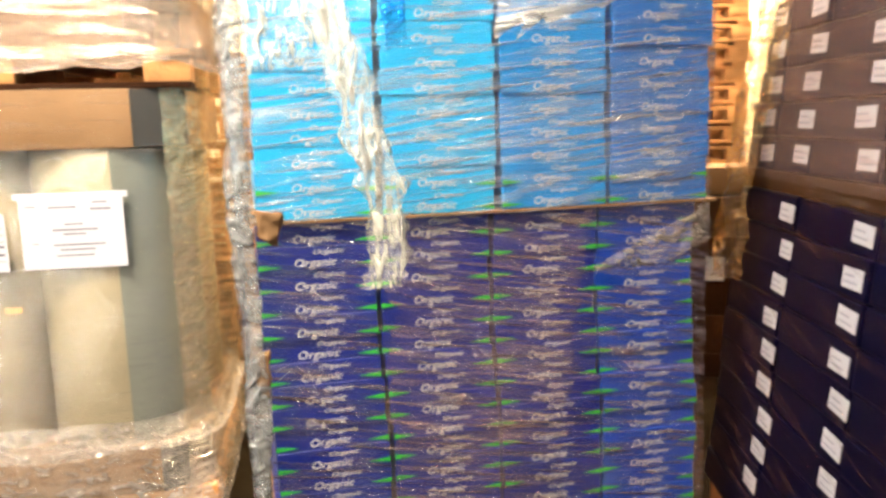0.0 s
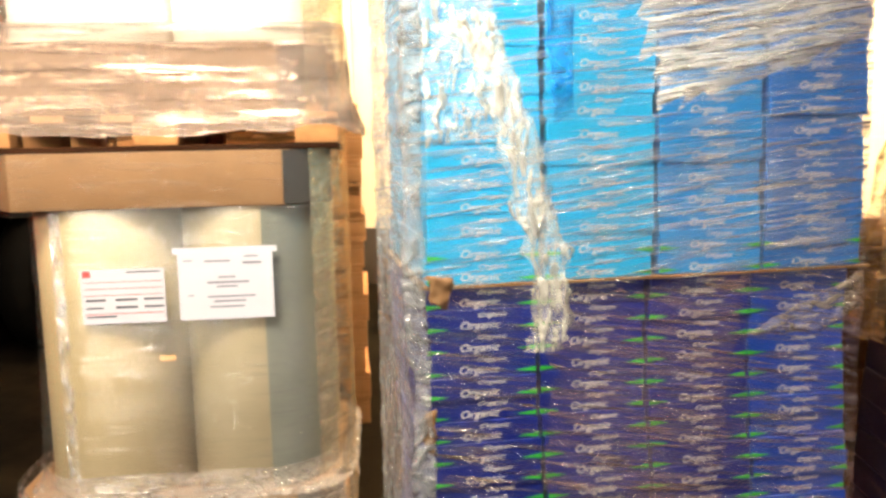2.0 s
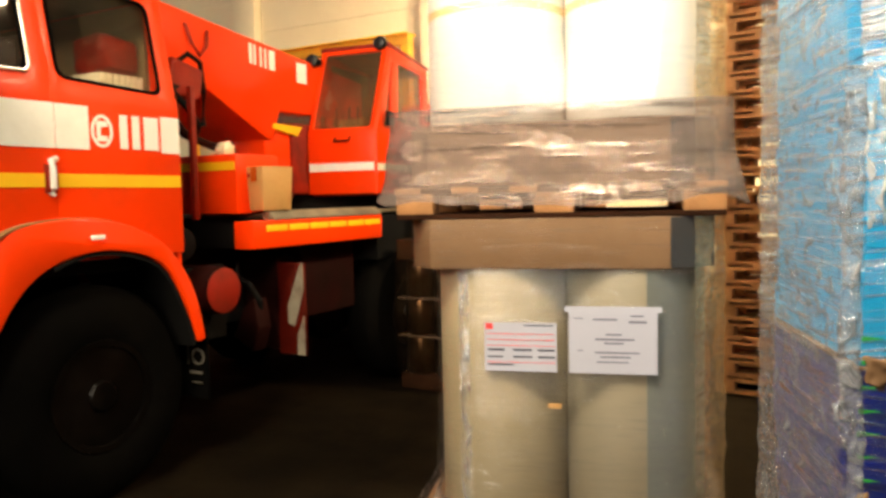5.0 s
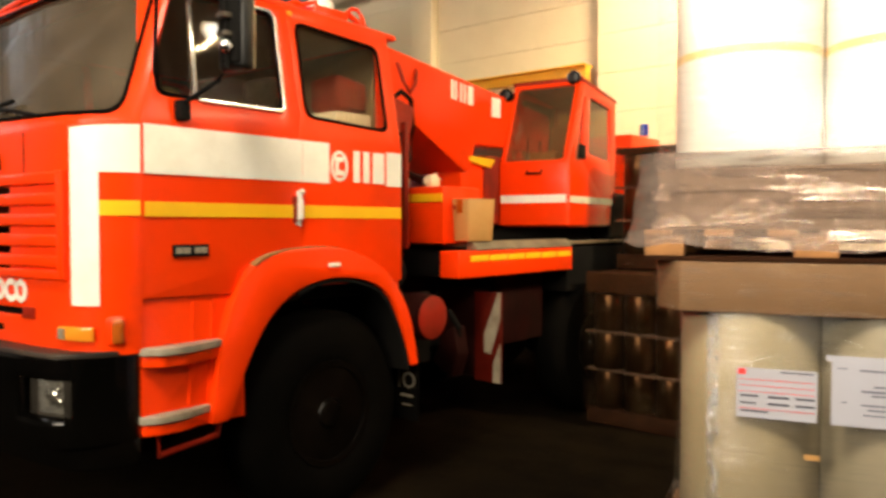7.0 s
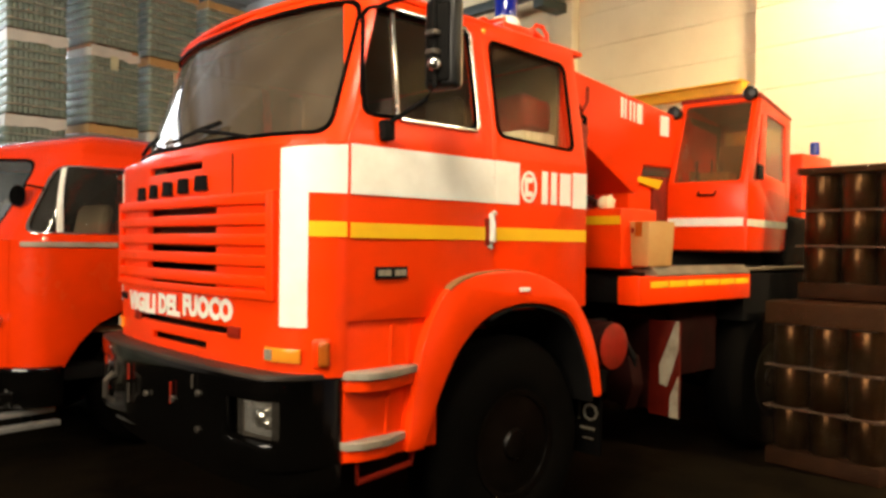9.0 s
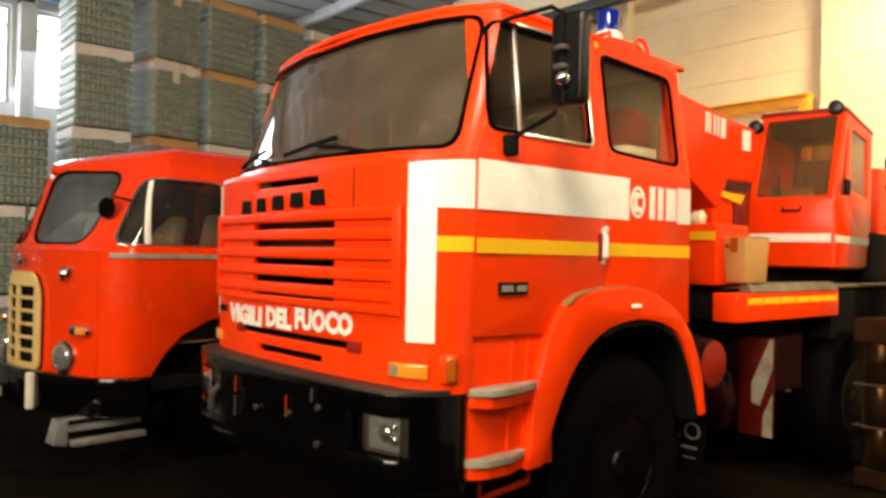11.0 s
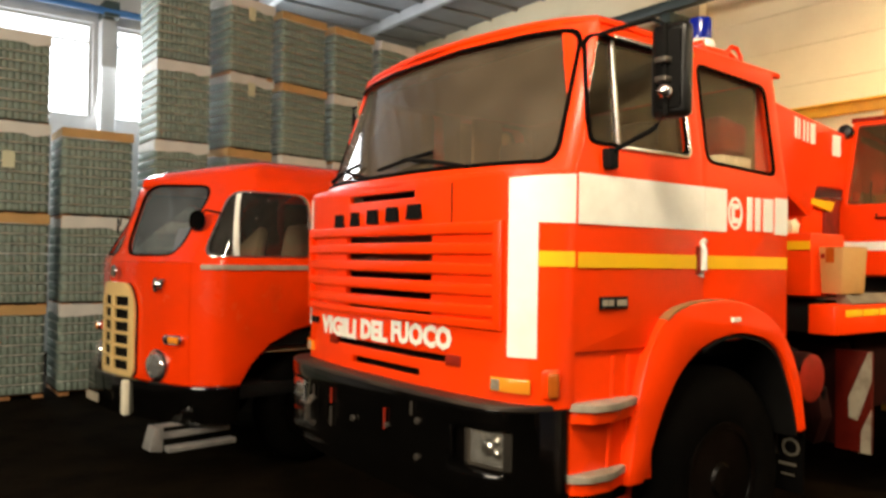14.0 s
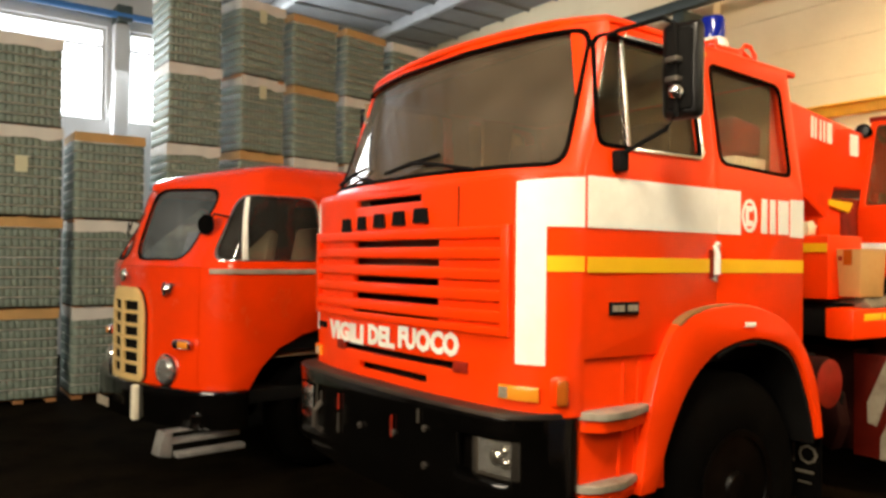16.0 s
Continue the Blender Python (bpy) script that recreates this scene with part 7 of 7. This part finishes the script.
# ---- hall details ----
BLUE_PIPE = mat("blue_pipe_paint", (0.04, 0.16, 0.42), 0.4)
for i, x in enumerate((-3.62, 2.6, 6.0)):
    tagged(shell("trim_%d" % (i + 1), box(x - 0.2, x + 0.2, WY1 - 0.16, WY1 + 0.05, FZ, WZ, 0.01), WALL), "cream concrete pilaster on the wall", "pilaster", kind="structure")
for x0, x1 in ((-10.9, -3.83), (-3.41, -0.635), (-0.63, 2.39), (2.81, 5.79), (6.21, 8.98)):
    proud = 0.14 if x0 == -0.63 else 0.0
    for q in range(13):
        z = FZ + 0.5 * q
        part("wall_panel", box(x0, x1, WY1 - 0.01 - proud, WY1 + 0.048, z + 0.002, z + 0.498, 0.003, 1), WALL, wall_n)
gate = thing("yellow_gate_frame", pose(0, 0, 0), "yellow painted steel portal frame at the wall", "gate frame")
part("beam", box(-4.6, -0.66, 7.20, 7.32, 3.40, 3.52, 0.01), YELLOW, gate)
part("beam_flange", box(-4.6, -0.66, 7.14, 7.38, 3.521, 3.545, 0.004), YELLOW, gate)
part("post", box(-0.78, -0.66, 7.20, 7.32, FZ, 3.399, 0.01), YELLOW, gate)
part("post", box(-4.6, -4.48, 7.20, 7.32, FZ, 3.399, 0.01), YELLOW, gate)
for i, y in enumerate((-6.0, -3.6, -1.2, 1.2, 3.6, 6.0)):
    tagged(shell("trim_%d" % (i + 5), box(WX0, WX1, y - 0.06, y + 0.06, WZ - 0.20, WZ - 0.002, 0.01), BEAM), "pale roof beam", "beam", kind="structure")
for i in range(26):
    x = WX0 + 0.4 + 0.76 * i
    tagged(shell("trim_%d" % (i + 30), box(x - 0.03, x + 0.03, WY0, WY1, WZ - 0.045, WZ - 0.003, 0.006), CEIL), "narrow rib of the grey roof panels", "roof rib", kind="structure")
rail = thing("crane_rail", pose(0, 0, 0), "dark green steel rail under the roof", "rail")
part("rail", box(-10.5, 8.5, 6.85, 7.0, 5.15, 5.3, 0.01), DARK_BEAM, rail)
for x in (-3.62, 2.6):
    part("bracket", box(x - 0.1, x + 0.1, 6.9, 7.435, 5.0, 5.149, 0.01), DARK_BEAM, rail)
for i, (y, y1) in enumerate(((-6.6, -2.95), (-2.75, 0.88), (1.26, 4.9))):
    w = tagged(new("window_%d" % (i + 1)), "wide bright factory window in a steel frame", "window", kind="structure")
    w.matrix_world = pose(WX0 - 0.15, y, 0)
    d = y1 - y
    for a, b in ((0.0, 0.05), (d - 0.05, d)):
        part("window_frame", box(-0.03, 0.03, a, b, WIN_Z0 + 0.05, WIN_Z1 - 0.05), CONCRETE, w)
    for z, h in ((WIN_Z0, 0.05), (5.25, 0.04), (WIN_Z1 - 0.05, 0.05)):
        part("window_frame", box(-0.031, 0.031, 0.0, d, z, z + h), CONCRETE, w)
tagged(shell("trim_20", box(WX0 + 0.005, WX0 + 0.30, 0.95, 1.19, FZ, 5.62, 0.02), CONCRETE), "grey concrete pillar before the windows", "pillar", kind="structure")
pipe = thing("blue_pipe", pose(0, 0, 0), "blue painted pipe along the window heads", "pipe")
part("pipe", tube([(WX0 + 0.4, -8.0, 5.80), (WX0 + 0.4, 1.6, 5.72)], 0.06, 12), BLUE_PIPE, pipe)
part("bracket", box(WX0 + 0.01, WX0 + 0.45, 0.95, 1.2, 5.63, 5.9, 0.01), DARK_BEAM, pipe)

# the dark foot of the panel wall, the goods before it and the lamp that hangs over the aisle
WALL_FOOT = mat("dark_brown_wall_foot", (0.03, 0.018, 0.009), 0.8, vary=0.3, scale=2, bump=0.05)
for i, (x0, x1, proud) in enumerate(((2.815, 5.785, 0.0), (6.215, 8.97, 0.0), (2.385, 2.8145, 0.15), (5.7855, 6.2145, 0.15))):
    tagged(shell("baseboard_%d" % (i + 1), box(x0, x1, WY1 - 0.06 - proud, WY1 - 0.012 - (0.055 if proud else 0.0), FZ, 0.56, 0.004), WALL_FOOT), "dark brown foot of the wall", "baseboard", kind="structure")
goods = thing("goods_pallet", pose(5.95, 3.1, FZ, 0, 0, -6), "dark film-wrapped cartons on a pallet in the aisle", "pallet")
part("pallet_base", box(-0.4, 0.8, 0.0, 0.8, 0.0, 0.12, 0.004), WOOD_DARK, goods)
for r in range(4):
    for c in range(4):
        part("carton", box(-0.39 + 0.295 * c, -0.10 + 0.295 * c, 0.01, 0.79, 0.122 + 0.2 * r, 0.319 + 0.2 * r, 0.006), CARD_BROWN, goods)
part("paper_label", box(0.0, 0.09, 0.004, 0.0085, 0.50, 0.62), PAPER, goods)
part("open_carton", box(-0.2, 0.3, 0.1, 0.5, 0.922, 1.06, 0.006), CARD, goods, "orange-brown carton on top")


def pendant_lamp(x, y, z):
    lamp = thing("pendant_lamp", pose(x, y, z), "round hanging lamp with a metal shade, set at an area light", "lamp", "hanging warehouse lamps")
    part("shade", lathe([(0.03, 0.34), (0.06, 0.33), (0.08, 0.24), (0.20, 0.10), (0.26, 0.0), (0.25, 0.0), (0.19, 0.095), (0.07, 0.235), (0.0, 0.24)], 32), STEEL, lamp)
    part("bulb", moved(lathe([(0.0, -0.10), (0.06, -0.085), (0.092, -0.04), (0.095, 0.0), (0.07, 0.05), (0.0, 0.07)], 24), pose(0, 0, 0.02)), BULB, lamp, "glowing lamp glass")
    part("cable", tube([(0, 0, 0.34), (0.004, 0, 0.5 * (WZ - z)), (0, 0, WZ - z - 0.005)], 0.008), DARK, lamp)


# the second, third and fifth fixtures are unseen, added to match the fill lights
for x, y, z in ((4.42, 2.16, 4.03), (4.35, 0.03, 3.18), (3.0, -1.35, 5.0), (6.35, 4.55, 5.1), (1.5, 6.25, 5.68)):
    pendant_lamp(x, y, z)
